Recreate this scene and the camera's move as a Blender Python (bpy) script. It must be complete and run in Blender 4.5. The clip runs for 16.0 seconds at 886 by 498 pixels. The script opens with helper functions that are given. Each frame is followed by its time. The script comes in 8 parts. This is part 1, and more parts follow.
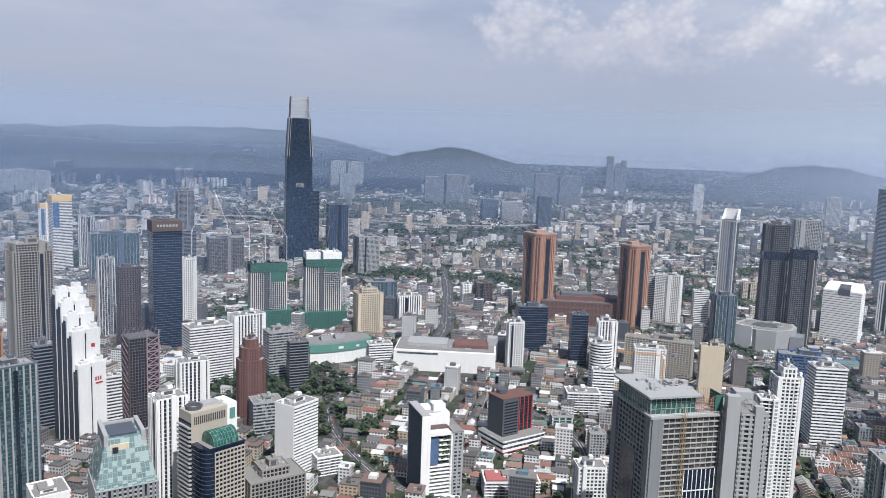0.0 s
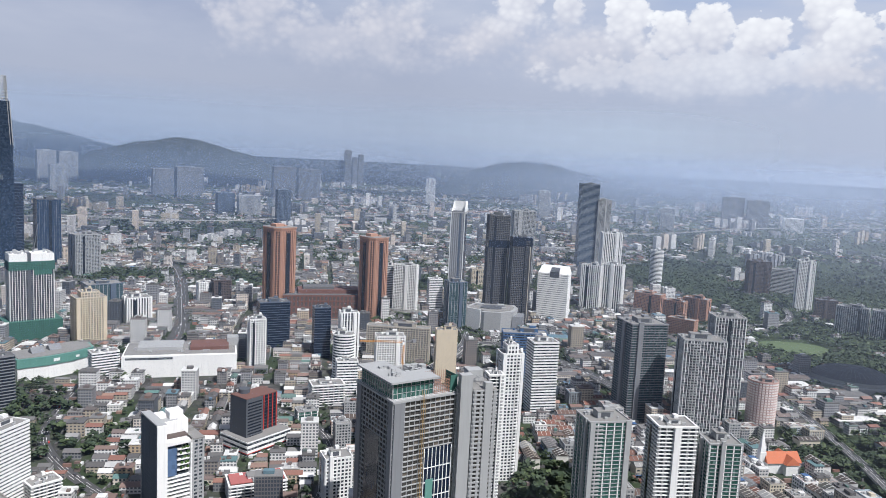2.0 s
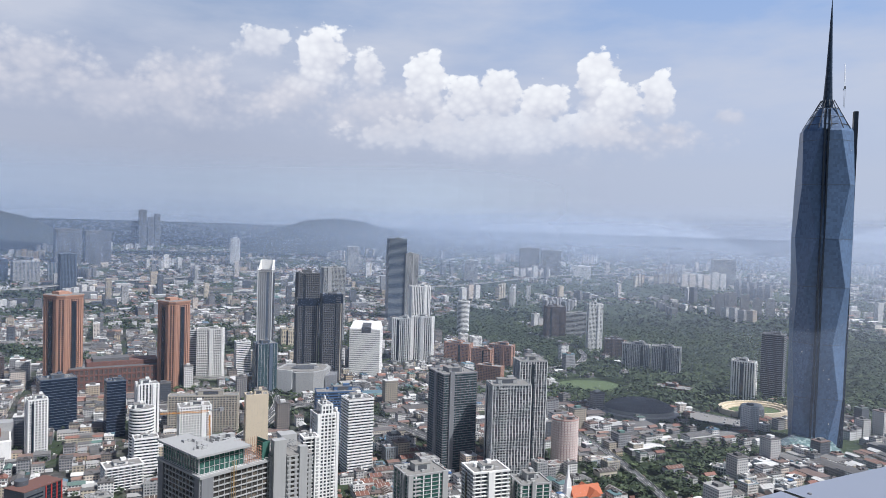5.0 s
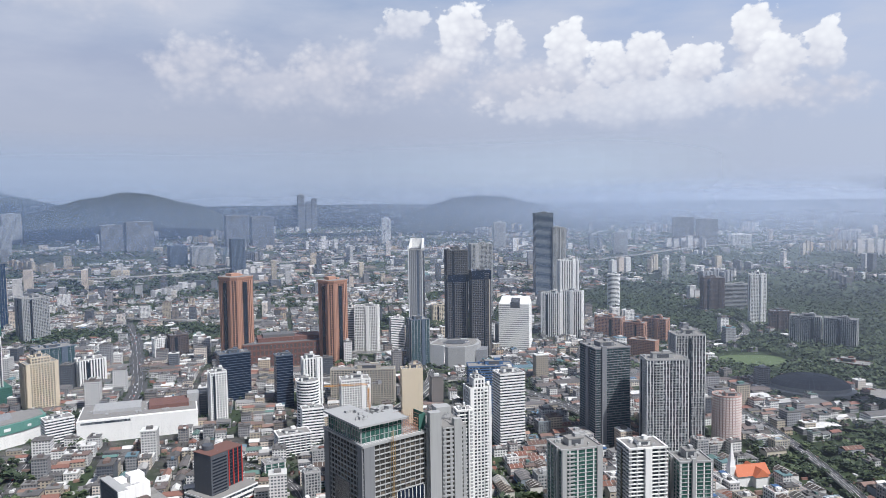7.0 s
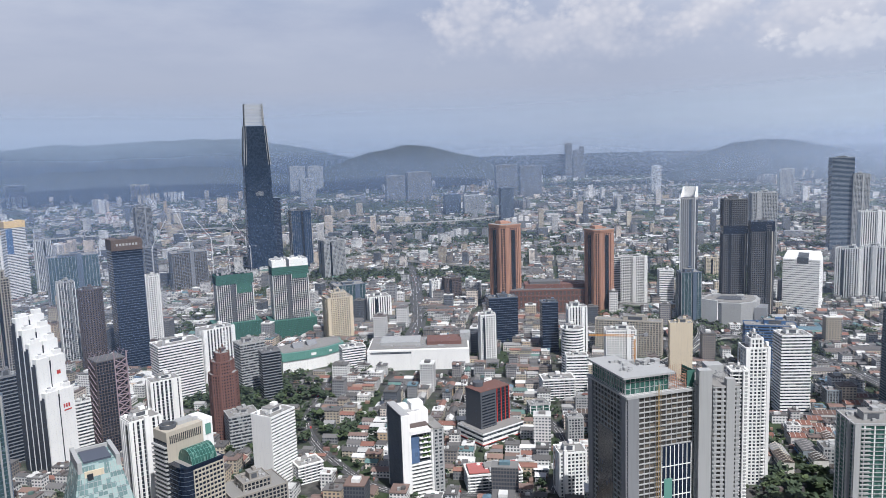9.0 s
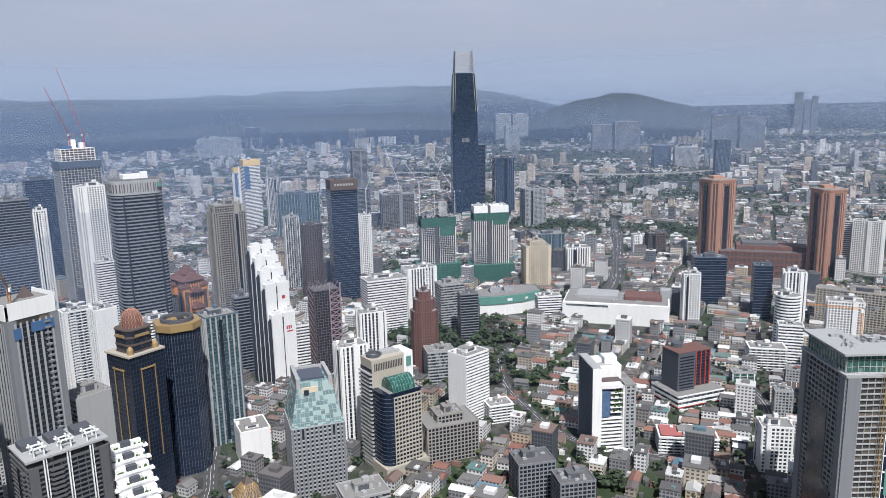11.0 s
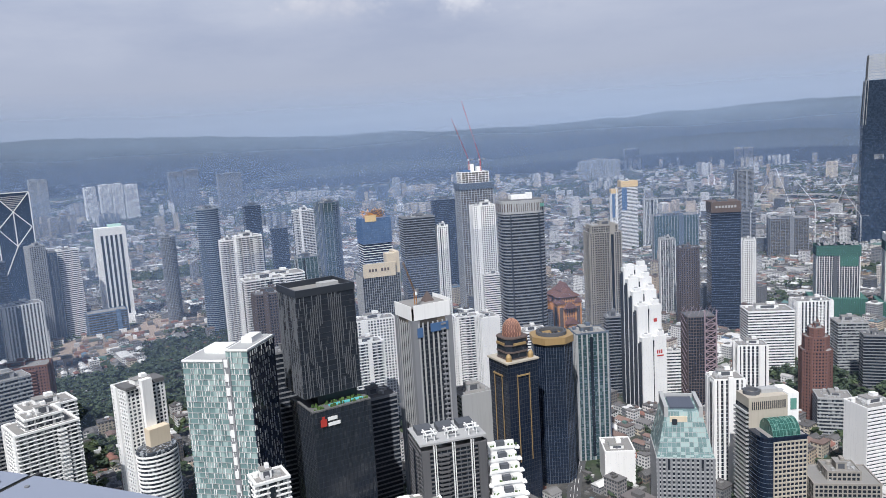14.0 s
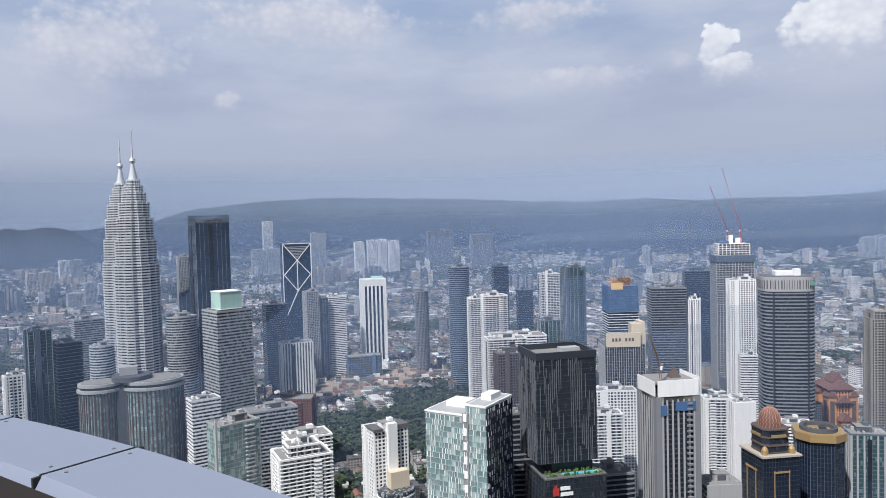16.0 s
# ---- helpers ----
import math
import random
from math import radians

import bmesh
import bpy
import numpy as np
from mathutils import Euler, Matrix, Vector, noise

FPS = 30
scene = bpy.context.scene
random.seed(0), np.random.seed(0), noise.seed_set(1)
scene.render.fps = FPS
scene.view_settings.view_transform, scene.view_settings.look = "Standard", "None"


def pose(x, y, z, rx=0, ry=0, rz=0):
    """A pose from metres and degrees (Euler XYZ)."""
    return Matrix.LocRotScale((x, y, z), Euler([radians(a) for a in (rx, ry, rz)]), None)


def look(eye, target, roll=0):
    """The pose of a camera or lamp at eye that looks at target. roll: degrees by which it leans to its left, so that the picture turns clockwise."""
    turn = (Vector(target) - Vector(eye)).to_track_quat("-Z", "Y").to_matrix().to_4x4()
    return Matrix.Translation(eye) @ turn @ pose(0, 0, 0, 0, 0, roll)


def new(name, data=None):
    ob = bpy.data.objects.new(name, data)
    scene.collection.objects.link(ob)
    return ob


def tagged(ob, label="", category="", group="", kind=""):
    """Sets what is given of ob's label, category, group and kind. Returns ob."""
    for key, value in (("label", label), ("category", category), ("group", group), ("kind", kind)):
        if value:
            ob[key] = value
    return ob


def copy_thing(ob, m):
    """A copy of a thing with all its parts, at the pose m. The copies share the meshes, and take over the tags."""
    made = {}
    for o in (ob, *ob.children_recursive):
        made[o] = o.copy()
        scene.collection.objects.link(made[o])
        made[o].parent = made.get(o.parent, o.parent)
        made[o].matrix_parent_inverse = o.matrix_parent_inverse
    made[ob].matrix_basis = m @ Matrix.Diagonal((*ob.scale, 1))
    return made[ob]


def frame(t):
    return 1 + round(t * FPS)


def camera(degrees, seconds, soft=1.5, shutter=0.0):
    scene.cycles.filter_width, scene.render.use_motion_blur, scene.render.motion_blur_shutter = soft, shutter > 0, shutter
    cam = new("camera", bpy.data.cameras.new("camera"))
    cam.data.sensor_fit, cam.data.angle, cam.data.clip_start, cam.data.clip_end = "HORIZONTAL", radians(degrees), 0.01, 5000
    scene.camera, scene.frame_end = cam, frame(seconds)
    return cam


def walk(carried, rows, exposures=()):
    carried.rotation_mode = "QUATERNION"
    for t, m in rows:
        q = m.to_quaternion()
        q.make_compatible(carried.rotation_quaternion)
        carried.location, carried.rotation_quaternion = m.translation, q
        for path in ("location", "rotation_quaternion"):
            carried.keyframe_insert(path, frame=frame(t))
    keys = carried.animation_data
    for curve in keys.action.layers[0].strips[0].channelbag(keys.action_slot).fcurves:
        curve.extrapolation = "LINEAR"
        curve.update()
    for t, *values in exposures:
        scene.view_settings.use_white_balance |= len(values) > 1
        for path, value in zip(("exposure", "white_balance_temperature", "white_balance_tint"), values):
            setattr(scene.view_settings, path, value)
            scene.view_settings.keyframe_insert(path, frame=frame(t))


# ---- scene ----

cam = camera(62.7, 16.0, soft=0.7)
ARM = 0.05  # the camera is held out in front of the pivot
ROWS = [  # seconds, yaw, pitch, roll
    (0.0, -137.83, -7.19, 2.00),
    (0.5, -143.23, -7.30, 2.64),
    (1.0, -148.50, -7.26, 2.90),
    (1.5, -153.46, -7.16, 2.97),
    (2.0, -158.20, -6.84, 2.89),
    (2.5, -162.82, -6.20, 2.81),
    (3.0, -167.22, -5.14, 2.78),
    (3.5, -171.02, -3.87, 2.68),
    (3.7, -172.21, -3.37, 2.74),
    (5.8, -172.51, -1.67, 1.21),
    (6.0, -171.19, -1.84, 1.17),
    (6.5, -166.86, -2.79, 0.17),
    (7.0, -161.46, -3.88, -0.71),
    (7.5, -155.59, -5.02, -1.61),
    (8.0, -150.04, -5.92, -2.00),
    (8.5, -145.05, -6.69, -2.03),
    (9.0, -140.53, -7.43, -1.91),
    (11.3, -122.01, -11.43, -1.59),
    (11.5, -120.21, -11.65, -1.84),
    (12.0, -115.45, -11.74, -2.28),
    (12.5, -110.33, -11.34, -3.00),
    (13.0, -105.31, -10.51, -3.54),
    (13.5, -100.27, -9.39, -3.68),
    (14.0, -95.42, -8.13, -3.44),
    (14.5, -90.60, -6.71, -2.81),
    (15.0, -85.80, -5.19, -2.13),
    (15.5, -80.95, -3.62, -1.71),
    (16.0, -76.44, -2.23, -1.50),
]
walk(cam, [(t, pose(-ARM * math.sin(radians(yaw)), ARM * math.cos(radians(yaw)), 313.0, 90 + pitch, 0, yaw) @ pose(0, 0, 0, 0, 0, roll)) for t, yaw, pitch, roll in ROWS], [(0.0, 0.0, 6200, 10), (16.0, 0.0, 6200, 10)])


H = 313.0
SUN_BEARING, SUN_HEIGHT = 290.0, 54.0

# ---- world, sun ----
world = bpy.data.worlds.new("sky")
scene.world = world
world.use_nodes = True
wn = world.node_tree.nodes
sky = wn.new("ShaderNodeTexSky")
sky.sky_type, sky.sun_disc = "NISHITA", False
sky.sun_elevation, sky.sun_rotation = radians(SUN_HEIGHT), radians(SUN_BEARING)
sky.dust_density = 2.5
wn["Background"].inputs[1].default_value = 0.068
world.node_tree.links.new(sky.outputs[0], wn["Background"].inputs[0])
sun = new("sun", bpy.data.lights.new("sun", "SUN"))
sun.data.energy, sun.data.angle, sun.data.color = 5.0, radians(0.6), (1.0, 0.97, 0.93)
sb, sh = radians(SUN_BEARING), radians(SUN_HEIGHT)
sun.matrix_world = look((0, 0, 0), (-math.sin(sb) * math.cos(sh), -math.cos(sb) * math.cos(sh), -math.sin(sh)))


# ---- materials ----
def nodes_of(name):
    m = bpy.data.materials.new(name)
    m.use_nodes = True
    t = m.node_tree
    return m, t, t.nodes, t.links, t.nodes["Principled BSDF"]


def math_node(t, op, a, b=None, c=None):
    n = t.nodes.new("ShaderNodeMath")
    n.operation = op
    for i, v in enumerate((a, b, c)):
        if v is None:
            continue
        if hasattr(v, "is_linked"):
            t.links.new(v, n.inputs[i])
        else:
            n.inputs[i].default_value = v
    return n.outputs[0]


def mix(t, fac, a, b, blend="MIX"):
    n = t.nodes.new("ShaderNodeMix")
    n.data_type, n.blend_type = "RGBA", blend
    for i, v in ((0, fac), (6, a), (7, b)):
        if hasattr(v, "is_linked"):
            t.links.new(v, n.inputs[i])
        else:
            n.inputs[i].default_value = v if i == 0 else (*v, 1)
    return n.outputs[2]


def noise_node(t, vec, scale, detail=3.0, rough=0.55):
    n = t.nodes.new("ShaderNodeTexNoise")
    n.inputs["Scale"].default_value, n.inputs["Detail"].default_value, n.inputs["Roughness"].default_value = scale, detail, rough
    if vec is not None:
        t.links.new(vec, n.inputs["Vector"])
    return n.outputs["Fac"]


def ramp(t, fac, stops):
    n = t.nodes.new("ShaderNodeValToRGB")
    while len(n.color_ramp.elements) < len(stops):
        n.color_ramp.elements.new(0.5)
    for e, (p, c) in zip(n.color_ramp.elements, stops):
        e.position, e.color = p, (*c, 1)
    t.links.new(fac, n.inputs[0])
    return n.outputs[0]


def stretch(t, vec, sx, sy, sz):
    n = t.nodes.new("ShaderNodeMapping")
    n.inputs["Scale"].default_value = (sx, sy, sz)
    t.links.new(vec, n.inputs["Vector"])
    return n.outputs[0]


def paint(name, colour, rough=0.75, vary=0.12, metal=0.0, streak=0.25, island=0.0):
    """Weathered render, concrete or painted metal: broad stains, rain streaks, fine grain."""
    m, t, nd, ln, bsdf = nodes_of(name)
    at = nd.new("ShaderNodeTexCoord").outputs["Object"]
    broad = noise_node(t, at, 0.05, 4)
    runs = noise_node(t, stretch(t, at, 0.6, 0.6, 0.03), 1.0, 3)
    grain = noise_node(t, at, 1.3, 2)
    dark = tuple(c * 0.55 for c in colour)
    a = mix(t, math_node(t, "MULTIPLY", math_node(t, "SUBTRACT", broad, 0.35), vary * 5), colour, tuple(c * 0.8 for c in colour))
    b = mix(t, math_node(t, "MULTIPLY", math_node(t, "MAXIMUM", math_node(t, "SUBTRACT", runs, 0.5), 0.0), streak * 4), a, dark)
    c = mix(t, math_node(t, "MULTIPLY", grain, vary), b, tuple(min(1, c * 1.2) for c in colour))
    out = c
    if island:
        rnd = nd.new("ShaderNodeNewGeometry").outputs["Random Per Island"]
        tone = math_node(t, "MULTIPLY_ADD", rnd, island * 2, 1 - island)
        h = nd.new("ShaderNodeHueSaturation")
        ln.new(tone, h.inputs["Value"])
        ln.new(out, h.inputs["Color"])
        out = h.outputs[0]
    ln.new(out, bsdf.inputs["Base Color"])
    bsdf.inputs["Roughness"].default_value, bsdf.inputs["Metallic"].default_value = rough, metal
    return m


def glazing(name, colour, rough=0.12, blind=0.25, cell=(1.6, 1.6, 3.4), light=(0.32, 0.34, 0.36), spec=0.5):
    """Window glass, pane by pane: some panes with blinds, some darker."""
    m, t, nd, ln, bsdf = nodes_of(name)
    at = nd.new("ShaderNodeTexCoord").outputs["Object"]
    snap = nd.new("ShaderNodeVectorMath")
    snap.operation = "SNAP"
    ln.new(at, snap.inputs[0])
    snap.inputs[1].default_value = cell
    wnz = nd.new("ShaderNodeTexWhiteNoise")
    ln.new(snap.outputs[0], wnz.inputs["Vector"])
    v = wnz.outputs["Value"]
    lit = math_node(t, "MULTIPLY", math_node(t, "GREATER_THAN", v, 1 - blind), 0.7)
    tone = mix(t, v, tuple(c * 0.8 for c in colour), tuple(c * 1.2 for c in colour))
    ln.new(mix(t, lit, tone, light), bsdf.inputs["Base Color"])
    ln.new(math_node(t, "MULTIPLY_ADD", v, 0.12, rough), bsdf.inputs["Roughness"])
    bsdf.inputs["Specular IOR Level"].default_value = spec
    wave = noise_node(t, at, 0.25, 2)
    bump = nd.new("ShaderNodeBump")
    bump.inputs["Strength"].default_value, bump.inputs["Distance"].default_value = 0.04, 0.2
    ln.new(wave, bump.inputs["Height"])
    ln.new(bump.outputs[0], bsdf.inputs["Normal"])
    return m


def clad(name, wall, glass, fh, band, bay, pier, island=0.35):
    """Plain far walls: floors and bays of windows by the metre, from the UVs; tone by building."""
    m, t, nd, ln, bsdf = nodes_of(name)
    uv = nd.new("ShaderNodeUVMap").outputs[0]
    sep = nd.new("ShaderNodeSeparateXYZ")
    ln.new(uv, sep.inputs[0])
    u, v = sep.outputs[0], sep.outputs[1]
    inv = math_node(t, "GREATER_THAN", math_node(t, "FRACT", math_node(t, "DIVIDE", v, fh)), band)
    inu = math_node(t, "GREATER_THAN", math_node(t, "FRACT", math_node(t, "DIVIDE", u, bay)), pier)
    win = math_node(t, "MULTIPLY", inv, inu)
    rnd = nd.new("ShaderNodeNewGeometry").outputs["Random Per Island"]
    tone = ramp(t, rnd, [(0.0, tuple(c * (1 - island) for c in wall)), (0.45, wall), (0.75, tuple(min(0.85, c * (1 + island)) for c in wall)), (1.0, (wall[0] * 0.9, wall[1] * 0.72, wall[2] * 0.55))])
    at = nd.new("ShaderNodeTexCoord").outputs["Object"]
    dirt = noise_node(t, at, 0.08, 4)
    tone = mix(t, math_node(t, "MULTIPLY", dirt, 0.5), tone, tuple(c * 0.6 for c in wall))
    ln.new(mix(t, win, tone, glass), bsdf.inputs["Base Color"])
    ln.new(math_node(t, "MULTIPLY_ADD", win, -0.45, 0.8), bsdf.inputs["Roughness"])
    return m


def tiles(name, stops, rough=0.8, ribs=0.6):
    """Roof sheets and tiles, each roof of its own tone."""
    m, t, nd, ln, bsdf = nodes_of(name)
    rnd = nd.new("ShaderNodeNewGeometry").outputs["Random Per Island"]
    at = nd.new("ShaderNodeTexCoord").outputs["Object"]
    tone = ramp(t, rnd, stops)
    dirt = noise_node(t, at, 0.15, 5)
    fine = noise_node(t, at, 1.2, 3)
    a = mix(t, math_node(t, "MULTIPLY", dirt, 0.5), tone, (0.09, 0.085, 0.08))
    b = mix(t, math_node(t, "MULTIPLY", fine, 0.16), a, (0.45, 0.42, 0.40))
    ln.new(b, bsdf.inputs["Base Color"])
    bsdf.inputs["Roughness"].default_value = rough
    return m


def mixed(name, stops, rough=0.8):
    """Weathered walls or roofs of the small houses, each of its own colour."""
    m, t, nd, ln, bsdf = nodes_of(name)
    tone = ramp(t, nd.new("ShaderNodeObjectInfo").outputs["Random"], stops)
    at = nd.new("ShaderNodeTexCoord").outputs["Object"]
    a = mix(t, math_node(t, "MULTIPLY", noise_node(t, at, 0.22, 5), 0.35), tone, (0.11, 0.10, 0.09))
    ln.new(mix(t, math_node(t, "MULTIPLY", noise_node(t, stretch(t, at, 1.5, 1.5, 0.15), 1.0, 4), 0.22), a, (0.06, 0.055, 0.05)), bsdf.inputs["Base Color"])
    bsdf.inputs["Roughness"].default_value = rough
    return m


def leaves(name, a, b):
    m, t, nd, ln, bsdf = nodes_of(name)
    rnd = nd.new("ShaderNodeNewGeometry").outputs["Random Per Island"]
    at = nd.new("ShaderNodeTexCoord").outputs["Object"]
    big = noise_node(t, at, 0.02, 3)
    ln.new(mix(t, rnd, mix(t, big, a, b), tuple(c * 1.5 for c in b)), bsdf.inputs["Base Color"])
    bsdf.inputs["Roughness"].default_value = 0.75
    return m


WHITE = paint("white_render", (0.83, 0.825, 0.815))
CREAM = paint("cream_render", (0.64, 0.55, 0.42))
YELLOW = paint("yellow_render", (0.72, 0.52, 0.26))
LIGHT = paint("pale_grey_render", (0.38, 0.385, 0.39))
GREY = paint("grey_concrete", (0.21, 0.217, 0.235))
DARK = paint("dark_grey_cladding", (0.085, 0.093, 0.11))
BLACK = paint("black_cladding", (0.030, 0.036, 0.048), rough=0.35)
BROWN = paint("brown_cladding", (0.105, 0.08, 0.075))
CHARCOAL = paint("charcoal_render", (0.10, 0.10, 0.108))
BRICK = paint("red_brick_cladding", (0.17, 0.085, 0.07))
TERRA = paint("terracotta_render", (0.45, 0.25, 0.175))
PINK = paint("pink_render", (0.55, 0.36, 0.32))
GREENP = paint("green_netting", (0.05, 0.145, 0.12), rough=0.9, vary=0.3)
BLUEP = paint("blue_panel", (0.06, 0.13, 0.27))
ORANGE = paint("orange_paint", (0.60, 0.26, 0.04))
GOLD = paint("gold_cladding", (0.42, 0.29, 0.14), rough=0.45, metal=0.3)
REDP = paint("red_paint", (0.45, 0.04, 0.03))
STEEL = paint("stainless_steel", (0.66, 0.67, 0.69), rough=0.4, metal=0.3, streak=0.1)
SLATE = paint("blue_grey_spandrel", (0.10, 0.13, 0.18), rough=0.4)
STONE = paint("warm_grey_stone", (0.30, 0.28, 0.255))
BLUEGREY = paint("blue_grey_render", (0.20, 0.235, 0.28))
NETBLUE = paint("faded_blue_netting", (0.10, 0.16, 0.26), rough=0.9, vary=0.4)
BEIGE = paint("beige_stone", (0.44, 0.40, 0.34))
PURPLE = paint("purple_grey_steel", (0.33, 0.25, 0.275))
PALEGREEN = paint("pale_green_sheet", (0.42, 0.60, 0.54), rough=0.5)
VERDIGRIS = paint("green_vault_sheet", (0.12, 0.28, 0.24), rough=0.5)
ROOFGREY = paint("roof_screed", (0.25, 0.243, 0.235), vary=0.3)
ROOFDARK = paint("dark_roof_felt", (0.13, 0.13, 0.135), vary=0.3)
LEDGE = paint("grey_painted_metal", (0.25, 0.28, 0.355), rough=0.45, vary=0.16, streak=0.05)
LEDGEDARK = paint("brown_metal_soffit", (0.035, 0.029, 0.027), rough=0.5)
RUBBER = paint("black_joint_sealant", (0.02, 0.02, 0.022))
POOL = paint("turquoise_pool_water", (0.12, 0.48, 0.50), rough=0.1, vary=0.05, streak=0)
SOLAR = paint("blue_grey_roof_panel", (0.07, 0.08, 0.11), rough=0.3)
GLASS = glazing("dark_window_glass", (0.045, 0.055, 0.07))
BLUEGLASS = glazing("deep_blue_glass", (0.022, 0.045, 0.09), blind=0.03, light=(0.05, 0.08, 0.13))
NAVYGLASS = glazing("navy_glass", (0.014, 0.022, 0.042), blind=0.02, light=(0.04, 0.05, 0.08))
BLACKGLASS = glazing("black_glass", (0.02, 0.026, 0.038), blind=0.05, light=(0.06, 0.065, 0.075), spec=0.6)
TEALGLASS = glazing("teal_glass", (0.045, 0.085, 0.095), blind=0.1, light=(0.18, 0.24, 0.25))
GREENGLASS = glazing("green_tinted_glass", (0.04, 0.11, 0.095), blind=0.15, light=(0.16, 0.26, 0.23))
PALEGLASS = glazing("pale_green_glass", (0.17, 0.26, 0.265), blind=0.3, cell=(3.2, 3.2, 3.7), light=(0.40, 0.50, 0.49))
SKYGLASS = glazing("sky_blue_glass", (0.10, 0.162, 0.285), rough=0.28, blind=0.0, cell=(3, 3, 4), light=(0.12, 0.18, 0.27))
TOWERGLASS = glazing("blue_tower_glass", (0.02, 0.036, 0.066), rough=0.22, blind=0.0, cell=(3, 3, 4), light=(0.05, 0.09, 0.15), spec=0.35)
# Solid dark core colour that carries the shade inside open storeys.
OPENFLOOR = glazing("open_floor_painted_shade", (0.05, 0.046, 0.044), rough=0.7, blind=0.2, cell=(4.4, 4.4, 3.7), light=(0.17, 0.14, 0.11))


NETDARK = paint("dark_green_scaffold", (0.022, 0.07, 0.06), rough=0.9, vary=0.3)


# ---- mesh building ----
class Shape:
    def __init__(self):
        self.v, self.f, self.uv = [], [], []

    def face(self, pts, uv=None):
        i = len(self.v)
        self.v += pts
        self.f.append(tuple(range(i, i + len(pts))))

    def prism(self, poly, z0, z1, top=None):
        """A closed prism on a polygon; top, if given, is the polygon at z1."""
        n, i = len(poly), len(self.v)
        up = top or poly
        self.v += [(x, y, z0) for x, y in poly] + [(x, y, z1) for x, y in up]
        self.f += [(i + k, i + (k + 1) % n, i + n + (k + 1) % n, i + n + k) for k in range(n)]
        self.f.append(tuple(i + n + k for k in range(n)))
        self.f.append(tuple(i + n - 1 - k for k in range(n)))
        return self

    def ring(self, inner, outer, z0, z1):
        """A closed wall between two polygons."""
        n, i = len(inner), len(self.v)
        for poly, z in ((inner, z0), (outer, z0), (outer, z1), (inner, z1)):
            self.v += [(x, y, z) for x, y in poly]
        for k in range(n):
            j = (k + 1) % n
            for r in range(4):
                q = (r + 1) % 4
                self.f.append((i + r * n + k, i + r * n + j, i + q * n + j, i + q * n + k))
        return self

    def box(self, x, y, z0, z1, w, d, a=0.0):
        return self.prism(rect(w, d, x, y, a), z0, z1)

    def beam(self, p, q, r, n=4):
        """A straight bar from p to q."""
        p, q = Vector(p), Vector(q)
        m = (q - p).to_track_quat("Z", "Y").to_matrix()
        i = len(self.v)
        for end in (p, q):
            self.v += [tuple(end + m @ Vector((r * math.cos(2 * math.pi * (k + 0.5) / n), r * math.sin(2 * math.pi * (k + 0.5) / n), 0))) for k in range(n)]
        self.f += [(i + k, i + (k + 1) % n, i + n + (k + 1) % n, i + n + k) for k in range(n)]
        self.f += [tuple(i + n + k for k in range(n)), tuple(i + n - 1 - k for k in range(n))]
        return self

    def lathe(self, rings, n=24, squash=1.0):
        """A turned solid from (radius, height) rings."""
        i = len(self.v)
        for r, z in rings:
            self.v += [(r * math.cos(2 * math.pi * k / n), squash * r * math.sin(2 * math.pi * k / n), z) for k in range(n)]
        for j in range(len(rings) - 1):
            a, b = i + j * n, i + (j + 1) * n
            self.f += [(a + k, a + (k + 1) % n, b + (k + 1) % n, b + k) for k in range(n)]
        self.f += [tuple(i + n - 1 - k for k in range(n)), tuple(i + (len(rings) - 1) * n + k for k in range(n))]
        return self

    def mesh(self, name, material):
        me = bpy.data.meshes.new(name)
        me.from_pydata(self.v, [], self.f)
        if material:
            me.materials.append(material)
        return me


def rect(w, d, x=0.0, y=0.0, a=0.0):
    c, s = math.cos(radians(a)), math.sin(radians(a))
    return [(x + c * u - s * v, y + s * u + c * v) for u, v in ((-w / 2, -d / 2), (w / 2, -d / 2), (w / 2, d / 2), (-w / 2, d / 2))]


def ngon(w, d, n, power=1.0):
    """An oval of n sides; power below 1 squares it off."""
    out = []
    for k in range(n):
        a = 2 * math.pi * (k + 0.5) / n
        c, s = math.cos(a), math.sin(a)
        out.append((math.copysign(abs(c) ** power, c) * w / 2, math.copysign(abs(s) ** power, s) * d / 2))
    return out


def cut(w, d, c):
    """A rectangle with cut corners."""
    x, y = w / 2, d / 2
    return [(-x + c, -y), (x - c, -y), (x, -y + c), (x, y - c), (x - c, y), (-x + c, y), (-x, y - c), (-x, -y + c)]


def grow(poly, o):
    """The polygon moved outwards by o."""
    n, out = len(poly), []
    for k in range(n):
        p, q, r = Vector(poly[k - 1]), Vector(poly[k]), Vector(poly[(k + 1) % n])
        a, b = (q - p).normalized(), (r - q).normalized()
        na, nb = Vector((a.y, -a.x)), Vector((b.y, -b.x))
        m = na + nb
        m = m / max(0.3, m.length_squared / 2)
        out.append((q.x + m.x * o, q.y + m.y * o))
    return out


def part(name, shape, material, parent, label="", kind=""):
    ob = new(name, shape.mesh(name, material))
    ob.parent = parent
    return tagged(ob, label, kind=kind)


def at(name, label, category, x, y, rot=0.0, z=0.0, group=""):
    ob = new(name)
    ob.matrix_world = pose(x, y, z, 0, 0, rot)
    return tagged(ob, label, category, group)


class Style:
    def __init__(self, core, band=None, pier=None, fh=3.5, bh=1.2, bo=0.35, ps=0.0, pw=0.6, po=0.3, roof=None):
        self.core, self.band, self.pier, self.fh, self.bh, self.bo, self.ps, self.pw, self.po = core, band, pier or band, fh, bh, bo, ps, pw, po
        self.roof = roof or ROOFGREY


